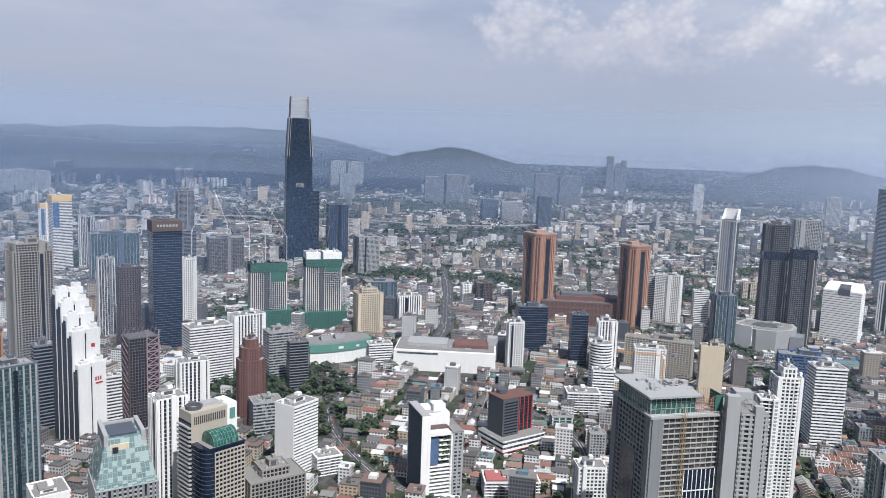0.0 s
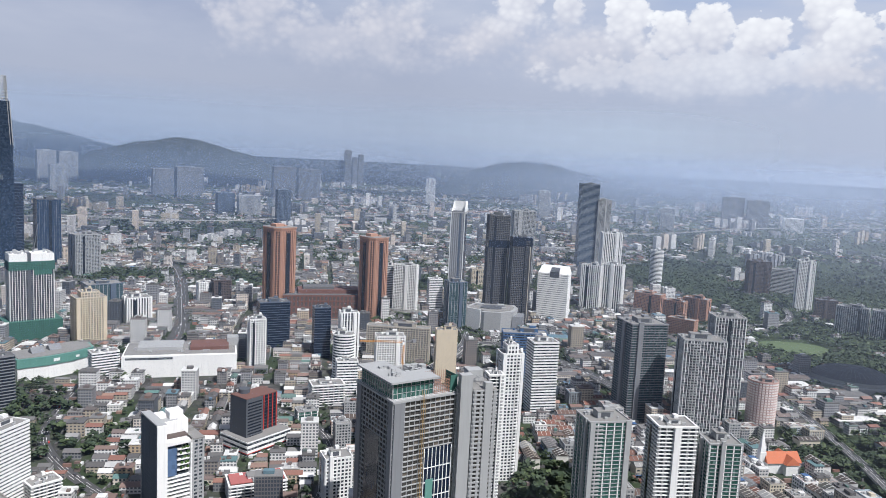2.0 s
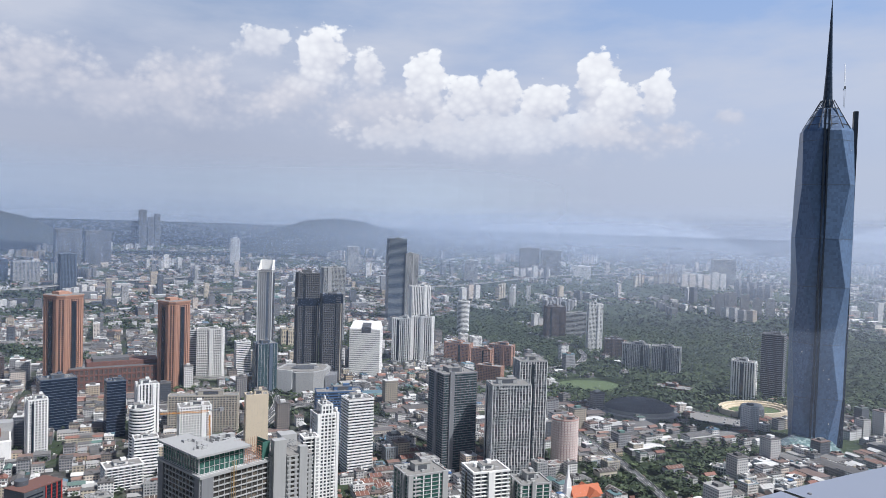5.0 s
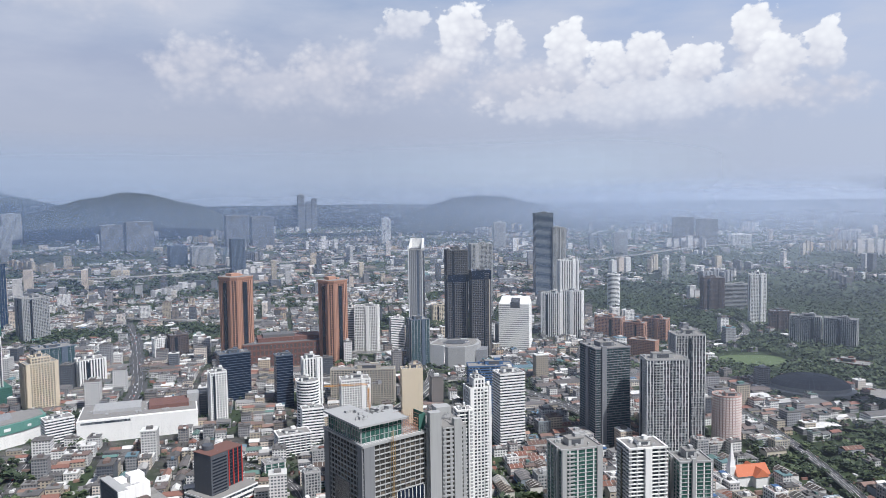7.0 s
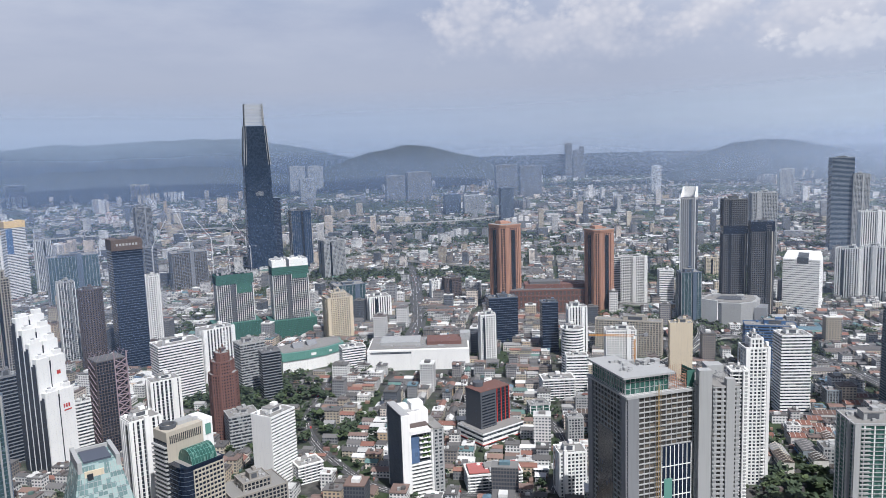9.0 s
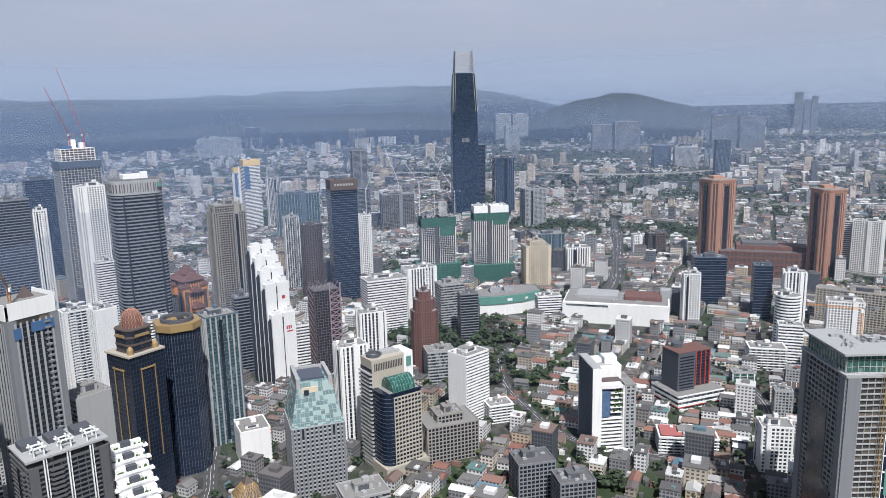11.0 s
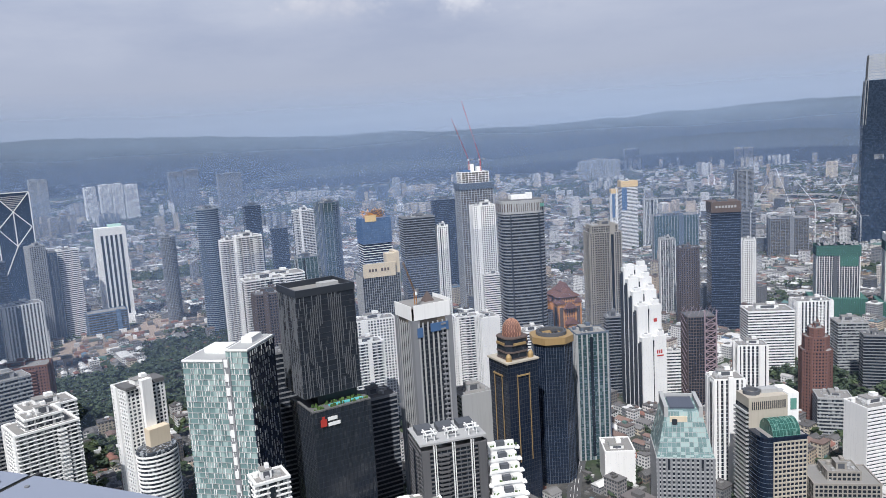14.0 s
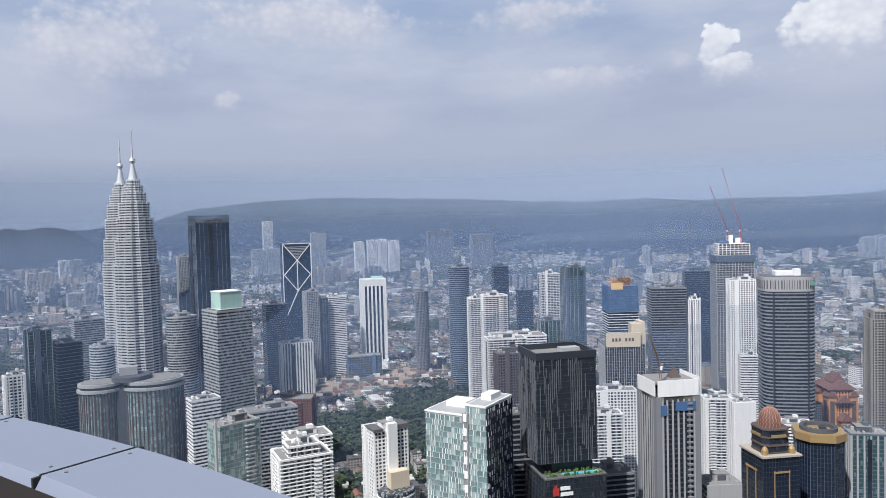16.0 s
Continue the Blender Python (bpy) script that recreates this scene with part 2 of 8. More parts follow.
STYLES = {
    "white_grid": Style(GLASS, WHITE, WHITE, 3.3, 1.2, 0.45, 3.6, 1.25, 0.6),
    "white_bands": Style(GLASS, WHITE, WHITE, 3.7, 1.7, 0.7),
    "white_fins": Style(BLACKGLASS, WHITE, WHITE, 3.8, 0.4, 0.1, 4.6, 2.1, 0.8),
    "grey_grid": Style(GLASS, LIGHT, LIGHT, 3.3, 1.0, 0.5, 3.6, 1.0, 0.6),
    "grey_bands": Style(GLASS, LIGHT, LIGHT, 3.7, 1.4, 0.6),
    "dark_grid": Style(BLACKGLASS, GREY, GREY, 3.6, 1.1, 0.3, 3.6, 0.8, 0.35, ROOFDARK),
    "dark_bands": Style(BLACKGLASS, GREY, GREY, 3.8, 1.2, 0.35, 0, 0.6, 0.3, ROOFDARK),
    "navy_glass": Style(NAVYGLASS, SLATE, SLATE, 3.9, 0.5, 0.15, 0, 0.2, 0.12, ROOFDARK),
    "blue_glass": Style(BLUEGLASS, DARK, LIGHT, 3.9, 0.4, 0.12, 6.0, 0.25, 0.15, ROOFDARK),
    "black_glass": Style(BLACKGLASS, BLACK, BLACK, 3.9, 0.5, 0.1, 2.6, 0.35, 0.3, ROOFDARK),
    "teal_glass": Style(TEALGLASS, SLATE, LIGHT, 3.6, 0.6, 0.2, 6.5, 0.5, 0.35),
    "pale_glass": Style(PALEGLASS, LIGHT, LIGHT, 3.6, 0.4, 0.12, 4.0, 0.25, 0.15),
    "cream_grid": Style(GLASS, CREAM, CREAM, 3.3, 1.2, 0.6, 4.2, 1.3, 0.6),
    "beige_grid": Style(GLASS, BEIGE, BEIGE, 3.3, 1.2, 0.6, 4.2, 1.3, 0.6),
    "brown_grid": Style(BLACKGLASS, BROWN, BROWN, 3.5, 1.3, 0.3, 3.2, 1.0, 0.4, ROOFDARK),
    "brick_grid": Style(BLACKGLASS, BRICK, BRICK, 3.5, 1.7, 0.3, 3.0, 1.5, 0.35),
    "terra_grid": Style(GLASS, TERRA, TERRA, 3.3, 1.4, 0.35, 3.4, 1.2, 0.4),
    "pink_grid": Style(GLASS, PINK, WHITE, 3.3, 1.4, 0.5, 4.6, 1.4, 0.3),
    "condo": Style(GLASS, WHITE, LIGHT, 3.2, 0.8, 1.2, 6.2, 1.3, 0.8),
    "green_condo": Style(GREENGLASS, LIGHT, WHITE, 3.3, 0.45, 0.6, 7.0, 0.9, 0.4),
    "teal_condo": Style(TEALGLASS, GREY, DARK, 3.2, 0.6, 1.0, 6.0, 0.6, 0.5),
    "thin_grid": Style(GLASS, LIGHT, WHITE, 3.3, 0.5, 0.4, 3.8, 0.6, 0.5),
    "stone_grid": Style(BLACKGLASS, STONE, STONE, 3.3, 0.9, 0.5, 3.6, 0.9, 0.6),
    "dark_condo": Style(BLACKGLASS, GREY, GREY, 3.2, 0.9, 0.9, 5.0, 0.6, 0.5),
    "frame": Style(OPENFLOOR, GREY, GREY, 3.6, 0.6, 0.9, 5.5, 0.8, 0.7),
    "steel_bands": Style(GLASS, STEEL, STEEL, 4.0, 1.7, 0.7, 0, 0.5, 0.4),
    "charcoal_grid": Style(BLACKGLASS, CHARCOAL, CHARCOAL, 3.5, 1.2, 0.4, 3.6, 1.0, 0.5, ROOFDARK),
    "pillars": Style(TEALGLASS, SLATE, LIGHT, 3.6, 0.5, 0.15, 5.2, 1.3, 0.8),
    "haze_blue_bands": Style(BLUEGLASS, BLUEGREY, BLUEGREY, 3.6, 1.3, 0.6, 0, 0.5, 0.3, ROOFDARK),
    "net_bands": Style(OPENFLOOR, NETBLUE, GREY, 4.5, 1.6, 0.4, 6.0, 0.7, 0.3),
    "thin_bands": Style(GLASS, LIGHT, LIGHT, 3.6, 1.7, 0.35, 0, 0.5, 0.3, ROOFGREY),
    "navy_grid": Style(NAVYGLASS, BLACK, SLATE, 3.6, 0.3, 0.1, 2.6, 0.22, 0.14, ROOFDARK),
    "white_lines": Style(GLASS, WHITE, WHITE, 4.2, 3.4, 0.3),
    "pale_bands": Style(GLASS, WHITE, WHITE, 3.2, 1.9, 0.5),
    "shadow_condo": Style(BLACKGLASS, CHARCOAL, DARK, 3.2, 0.9, 0.9, 5.0, 0.6, 0.5),
    "blue_bands": Style(GLASS, BLUEP, WHITE, 3.8, 1.8, 0.3),
}


def fins(shape, poly, z0, z1, step, wide, out, skip=()):
    """Upright piers along each side of the polygon."""
    n = len(poly)
    for k in range(n):
        if k in skip:
            continue
        p, q = Vector(poly[k]), Vector(poly[(k + 1) % n])
        run = (q - p).length
        if run < 1.5:
            continue
        u = (q - p) / run
        o = Vector((u.y, -u.x))
        m = max(1, round(run / step))
        for j in range(m + 1):
            c = p + u * min(max(run * j / m, wide / 2), run - wide / 2)
            a, b = c - u * wide / 2, c + u * wide / 2
            shape.prism([tuple(a - o * 0.1), tuple(a + o * out), tuple(b + o * out), tuple(b - o * 0.1)][::-1], z0, z1)


def storeys(root, poly, z0, z1, style, seed=0, blank=(), name="core"):
    """Glazed core with floor bands and piers proud of it; blank sides get a plain wall."""
    s = STYLES[style] if isinstance(style, str) else style
    part(name, Shape().prism(poly, z0, z1), s.core, root)
    if s.band:
        sh, n = Shape(), max(1, round((z1 - z0) / s.fh))
        ring = grow(poly, s.bo)
        for k in range(n + 1):
            z = z0 + (z1 - z0) * k / n
            sh.prism(ring, max(z0, z - s.bh * 0.5), min(z1 + 0.3, z + s.bh * 0.5))
        part("floor_banding", sh, s.band, root, kind="stuff")
    if s.ps:
        sh = Shape()
        fins(sh, poly, z0, z1 - 0.2, s.ps, s.pw, s.po + 0.004, blank)
        part("ribbing", sh, s.pier, root, kind="stuff")
    if blank:
        sh = Shape()
        for k in blank:
            p, q = Vector(poly[k]), Vector(poly[(k + 1) % len(poly)])
            u = (q - p).normalized()
            o = Vector((u.y, -u.x)) * (max(s.bo, s.po) + 0.15)
            sh.prism([tuple(p), tuple(p + o), tuple(q + o), tuple(q)][::-1], z0, z1 + 0.8)
        part("end_wall", sh, s.pier or s.band, root)


def roofing(root, poly, z, style, seed=0, plant=True):
    """Parapet, roof deck, plant room, tanks and air units."""
    s = STYLES[style] if isinstance(style, str) else style
    rnd = random.Random(seed)
    part("roof_deck", Shape().prism(grow(poly, -0.2), z, z + 0.35), s.roof, root)
    part("parapet", Shape().ring(grow(poly, -0.3), grow(poly, s.bo + 0.05), z - 0.1, z + 1.3), s.band or GREY, root)
    xs, ys = [p[0] for p in poly], [p[1] for p in poly]
    w, d = max(xs) - min(xs), max(ys) - min(ys)
    if plant:
        pw, pd, ph = w * rnd.uniform(0.3, 0.5), d * rnd.uniform(0.3, 0.5), rnd.uniform(3.5, 6.5)
        px, py = w * rnd.uniform(-0.12, 0.12), d * rnd.uniform(-0.12, 0.12)
        room = part("plant_room", Shape().box(px, py, z + 0.3, z + ph, pw, pd), s.band or GREY, root)
        part("plant_roof", Shape().box(px, py, z + ph, z + ph + 0.4, pw + 0.8, pd + 0.8), s.roof, room)
        part("lift_head", Shape().box(px + pw * 0.2, py, z + ph + 0.35, z + ph + 3.0, pw * 0.35, pd * 0.5), s.band or GREY, room)
        part("louvre", Shape().box(px, py - pd / 2 - 0.05, z + 1.2, z + ph - 0.8, pw * 0.6, 0.3), DARK, room, "dark louvre panel")
        part("water_tank", Shape().lathe([(1.8, 0), (1.8, 2.6), (1.5, 3.0)], 12), s.band or GREY, root).location = (px - pw * 0.8, py + pd * 0.5, z + 0.3)
    units = Shape()
    for k in range(rnd.randint(5, 11)):
        ux, uy = rnd.uniform(-0.38, 0.38) * w, rnd.uniform(-0.38, 0.38) * d
        units.box(ux, uy, z + 0.3, z + rnd.uniform(1.4, 2.8), rnd.uniform(1.2, 3.5), rnd.uniform(1.2, 3.0))
    part("roof_plant", units, LIGHT, root, "pale grey rooftop air units", kind="stuff")


def articulate(root, w, d, z0, h, style, seed):
    """Stair shafts, recessed window slots and balcony stacks that break up the long faces."""
    s, rk = STYLES[style], random.Random(seed * 7 + 1)
    out = max(s.bo, s.po)
    for face in range(4):
        run, dep = (w, d) if face % 2 == 0 else (d, w)
        turn = Matrix.Rotation(face * math.pi / 2, 3, "Z")

        def put(name, u, wide, thick, a, b, material, label=""):
            c = turn @ Vector((u, -dep / 2 - thick / 2 + 0.1, 0))
            ww, dd = (wide, thick) if face % 2 == 0 else (thick, wide)
            part(name, Shape().box(c.x, c.y, a, b, ww, dd), material, root, label)
        kind = rk.random()
        u = rk.uniform(-0.3, 0.3) * run
        if kind < 0.34:
            put("stair_shaft", u, run * rk.uniform(0.10, 0.18), out + 1.6, z0, h + rk.uniform(0.5, 4.0), s.band)
        elif kind < 0.62:
            put("window_slot", u, run * rk.uniform(0.08, 0.16), out + 0.35, z0 + 4, h - 3, BLACKGLASS, "dark glazed slot")
        elif kind < 0.8:
            for q in (-1, 1):
                put("corner_shaft", q * run * 0.44, run * 0.12, out + 0.8, z0, h + 1.5, s.band)
        if kind > 0.55:
            sh, fh = Shape(), s.fh
            wide = run * rk.uniform(0.14, 0.24)
            u2 = -u if abs(u) > run * 0.15 else run * 0.28
            for k in range(int((h - z0) / fh)):
                c = turn @ Vector((u2, -dep / 2 - 0.9, 0))
                ww, dd = (wide, 2.0) if face % 2 == 0 else (2.0, wide)
                sh.box(c.x, c.y, z0 + k * fh + 0.2, z0 + k * fh + 1.3, ww, dd)
            part("balcony_banding", sh, s.band, root, kind="stuff")


COUNT = [0]


def thing(label):
    """The building that carries this label."""
    return next(o for o in scene.objects if o.get("label") == label)


def tower(name, label, x, y, w, d, h, rot, style, category="tower", poly=None, blank=(), plant=True, steps=(), z0=0.0, group="", plain=False):
    """A building at x, y. steps: (share of width, share of depth, extra height) set one above another."""
    COUNT[0] += 1
    root = at(name, label, category, x, y, rot, 0, group)
    base = poly(w, d) if poly else rect(w, d)
    if plain:
        s = STYLES[style]
        storeys(root, base, z0, h, Style(s.core, s.band, s.pier, 3.4, 1.2, 0.4, 5.0, 1.6, 0.6), COUNT[0])
        part("roof_house", Shape().box(0, 0, h, h + 3.5, w * 0.4, d * 0.5), s.band, root)
        return root
    storeys(root, base, z0, h, style, COUNT[0], blank)
    roofing(root, base, h, style, COUNT[0], plant and not steps)
    if poly is None and not blank and h - z0 > 35 and STYLES[style].ps:
        articulate(root, w, d, z0, h, style, COUNT[0])
    z = h
    for k, (sx, sy, extra) in enumerate(steps):
        up = [(px * sx, py * sy) for px, py in base]
        storeys(root, up, z, z + extra, style, COUNT[0], name="upper_core")
        z += extra
        roofing(root, up, z, style, COUNT[0] + 50, plant and k == len(steps) - 1)
    return root


def OCT(w, d):
    return cut(w, d, min(w, d) * 0.26)


def ROUND(w, d):
    return ngon(w, d, 28)


def SOFT(w, d):
    return ngon(w, d, 24, 0.55)



# ---- the land ----
def far(d):
    """The land lies in a bowl: beyond the inner city it draws in and climbs towards the hills. Gives plan distance and height."""
    if d <= 2600:
        return d, 0.0
    c = 2600 + 2200 * (1 - math.exp(-(d - 2600) / 2200))
    return c, H * (1 - c / d)


def polar(bearing, d):
    c, z = far(d)
    return c * math.sin(radians(bearing)), c * math.cos(radians(bearing)), z, c / d


m, t, nd, ln, bsdf = nodes_of("city_ground")
gp = nd.new("ShaderNodeTexCoord").outputs["Object"]
green = noise_node(t, gp, 0.006, 6, 0.65)
streets = noise_node(t, gp, 0.05, 5, 0.7)
town = ramp(t, streets, [(0.3, (0.03, 0.031, 0.033)), (0.48, (0.055, 0.054, 0.053)), (0.6, (0.10, 0.097, 0.09)), (0.75, (0.22, 0.20, 0.18))])
grass = ramp(t, streets, [(0.3, (0.02, 0.035, 0.014)), (0.6, (0.035, 0.055, 0.022)), (0.8, (0.08, 0.09, 0.05))])
radial = nd.new("ShaderNodeSeparateXYZ")
ln.new(gp, radial.inputs[0])
# towards the south-west the ground is mostly park and woodland
park = math_node(t, "MULTIPLY", math_node(t, "MINIMUM", math_node(t, "MAXIMUM", math_node(t, "DIVIDE", math_node(t, "SUBTRACT", math_node(t, "MULTIPLY", radial.outputs[1], -1.0), math_node(t, "MULTIPLY_ADD", radial.outputs[0], 5.0, 1100.0)), 600.0), 0.0), 1.0), 0.25)
green = math_node(t, "ADD", green, park)
gmask = ramp(t, green, [(0.44, (0, 0, 0)), (0.54, (1, 1, 1))])
ln.new(mix(t, gmask, town, grass), bsdf.inputs["Base Color"])
bsdf.inputs["Roughness"].default_value = 0.9
GROUND = m

land = Shape()
RADII = [5, 150, 400, 700, 1000, 1500, 2000, 2600, 2800, 3000, 3300, 3600, 4000, 4500, 5200, 6000, 7500, 10000, 14000, 22000, 60000]
NB = 144
for d in RADII:
    for k in range(NB):
        x, y, z, _ = polar(360 * k / NB, d)
        land.v.append((x, y, z))
for j in range(len(RADII) - 1):
    for k in range(NB):
        a, b = j * NB + k, j * NB + (k + 1) % NB
        land.f.append((b, a, a + NB, b + NB))
land.f.append(tuple(range(NB - 1, -1, -1)))
tagged(new("ground", land.mesh("ground", GROUND)), "grey and green city ground out to the hills", "ground", kind="structure")

# Forest green pulled to dark blue: haze before the hills in the colour.
WOOD = leaves("hazed_hill_forest", (0.010, 0.016, 0.019), (0.014, 0.021, 0.023))
RIDGE = [(0, .6), (30, .7), (42, -.1), (46, .05), (48.5, .1), (51, .1), (54, .3), (57, 1.2), (62, 1.8), (68, 2.0), (76, 1.75), (83, 1.35), (88, 1.2), (92, 1.3), (96, 1.05), (100, 1.1), (104, 1.0),
         (108, 1.25), (113, 1.4), (118, 1.55), (122, 1.7), (126, 1.6), (129, 1.05), (131.5, .5), (133.5, .05), (135, -.6), (137, -1.6), (139, -2.4), (215, -2.4), (240, .5)]


KNOLLS = [(40, -2.6), (43, -1.6), (44.5, .05), (45.5, .24), (46.6, .02), (47.4, .2), (48.3, .25), (49.2, .05), (50.2, -.6), (51.5, -1.6), (53, -2.6), (78, -2.6), (84, -1.2), (92, -.9), (100, -1.4), (106, -.9), (112, -.5), (118, -.3), (123, -.35), (127, -.9),
          (130, -1.4), (132, -.6), (133.3, -.15), (135.4, .4), (137.9, .8), (139.4, .72), (141.2, .2), (143, -.2), (144.5, -.9), (147, -2.6), (157, -2.6), (159, -1.0), (160.6, -.4), (162.4, .15), (164.4, .32), (166.6, .2), (168.2, -.25), (169.8, -.6), (172, -1.5), (176, -2.6)]


def ridge(name, dist, lift, seed, label, profile=RIDGE):
    sh, n, foot = Shape(), 720, 100 if profile is KNOLLS else 215
    for k in range(n):
        b = 360 * k / n
        el = np.interp(b, [r[0] for r in profile], [r[1] if r[1] < 0 else r[1] * lift for r in profile]) + 0.17 * noise.noise((b * 0.35, seed, 0)) + 0.08 * noise.noise((b * 1.3, seed, 3))
        x, y = math.sin(radians(b)), math.cos(radians(b))
        top = H + dist * math.tan(radians(el))
        for j, (dd, f) in enumerate(((-120, 0.0), (-70, 0.45), (-25, 0.85), (0, 1.0))):
            r = dist + dd + 12 * noise.noise((b * 0.8, j * 3.0, seed))
            z = foot + (top - foot) * f if top > foot else top
            sh.v.append((x * r, y * r, z))
    for k in range(n):
        for j in range(3):
            a, b = k * 4 + j, ((k + 1) % n) * 4 + j
            sh.f.append((b, a, a + 1, b + 1))
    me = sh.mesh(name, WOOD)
    for p in me.polygons:
        p.use_smooth = True
    tagged(new(name, me), label, "hills", kind="structure")


ridge("far_hills", 4830, 1.0, 5.0, "wooded hills along the horizon, coloured blue for haze")
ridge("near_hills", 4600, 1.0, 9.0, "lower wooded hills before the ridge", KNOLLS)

# ---- sky backdrop: a plain glowing band behind the hills, with cloud; beyond it the open sky goes on ----
CLOUDS = [  # bearing, height, half width, half height, brightness; hindmost first
    (150.0, 8.6, 12, 2.6, .55), (178.0, 7.2, 13, 2.2, .75), (168.5, 8.4, 9, 2.6, .7), (143.4, 10.2, 4.2, 2.4, .69), (153.2, 9.8, 4.0, 3.0, .69), (161.0, 9.4, 4.0, 2.2, .69), (187.0, 7.0, 7, 1.8, .69), (135.0, 14.6, 9, 2.6, .5),
    (158.6, 13.4, 2.4, 1.4, .8), (163.2, 12.4, 2.4, 2.6, 1), (166.8, 11.8, 1.6, 1.9, .95), (171.2, 11.0, 1.9, 2.8, 1), (174.4, 9.8, 2.2, 2.2, 1), (177.0, 10.2, 2.2, 2.5, 1), (180.6, 9.6, 2.4, 2.0, 1), (184.6, 11.0, 2.1, 3.0, 1), (186.4, 9.6, 2.2, 2.0, 1), (188.9, 10.0, 1.5, 2.2, .95), (194.0, 8.6, 1.5, .7, .6), (190.0, 7.6, 1.2, .8, .6),
    (97.2, 11.9, 1.5, 2.0, .8), (98.4, 10.8, 1.9, 1.1, .75), (94.6, 11.3, 1.3, .9, .5), (105.4, 13.4, 4.2, 2.8, .95), (111.0, 14.4, 5, 2.4, .8), (88.0, 10.6, 5, 1.0, .5), (66.0, 15.0, 9, 2.2, .69), (84.0, 15.4, 6, 1.8, .69), (52.0, 13.0, 6, 3.5, .69), (60.5, 9.4, 1.2, .8, .6), (120.0, 14.0, 5, 1.6, .4)]
m = bpy.data.materials.new("cloudy_sky")
m.use_nodes = True
t, nd, ln = m.node_tree, m.node_tree.nodes, m.node_tree.links
nd.clear()
uv = nd.new("ShaderNodeUVMap").outputs[0]
sep = nd.new("ShaderNodeSeparateXYZ")
ln.new(uv, sep.inputs[0])
B_, E_ = sep.outputs[0], sep.outputs[1]
clear = ramp(t, math_node(t, "DIVIDE", E_, 30.0), [(0.0, (.36, .41, .525)), (0.07, (.41, .45, .565)), (0.18, (.42, .46, .57)), (0.33, (.405, .45, .58)), (0.5, (.36, .44, .60)), (1.0, (.24, .36, .60))])
west = math_node(t, "SMOOTH_MIN", math_node(t, "MAXIMUM", math_node(t, "DIVIDE", math_node(t, "SUBTRACT", B_, 155.0), 40.0), 0.0), 1.0, 0.2)
blue = ramp(t, math_node(t, "DIVIDE", E_, 30.0), [(0.0, (.50, .56, .69)), (0.15, (.52, .575, .70)), (0.35, (.42, .53, .75)), (0.6, (.31, .46, .76))])
clear = mix(t, math_node(t, "MULTIPLY", west, 0.8), clear, blue)
scaled = nd.new("ShaderNodeVectorMath")
scaled.operation = "MULTIPLY"
scaled.inputs[1].default_value = (0.05, 0.16, 1)
ln.new(uv, scaled.inputs[0])
veil = ramp(t, noise_node(t, scaled.outputs[0], 1.0, 6, 0.55), [(0.36, (0, 0, 0)), (0.62, (1, 1, 1))])
up = math_node(t, "SMOOTH_MIN", math_node(t, "MAXIMUM", math_node(t, "DIVIDE", math_node(t, "SUBTRACT", E_, 3.0), 9.0), 0.0), 1.0, 0.2)
colour = mix(t, math_node(t, "MULTIPLY", math_node(t, "MULTIPLY", veil, up), 0.8), clear, (.60, .625, .71))
# heaped clouds: crisp knobbly tops, soft grey undersides
flat = nd.new("ShaderNodeVectorMath")
flat.operation = "MULTIPLY"
flat.inputs[1].default_value = (1.0, 1.25, 1)
ln.new(uv, flat.inputs[0])
P_ = flat.outputs[0]
roll_ = noise_node(t, P_, 0.3, 5, 0.5)
fine = noise_node(t, P_, 1.7, 5, 0.6)


def knobs(scale):
    n = nd.new("ShaderNodeTexVoronoi")
    n.feature, n.inputs["Scale"].default_value = "SMOOTH_F1", scale
    n.inputs["Smoothness"].default_value = 0.35
    ln.new(P_, n.inputs["Vector"])
    return math_node(t, "SUBTRACT", 0.45, n.outputs["Distance"])


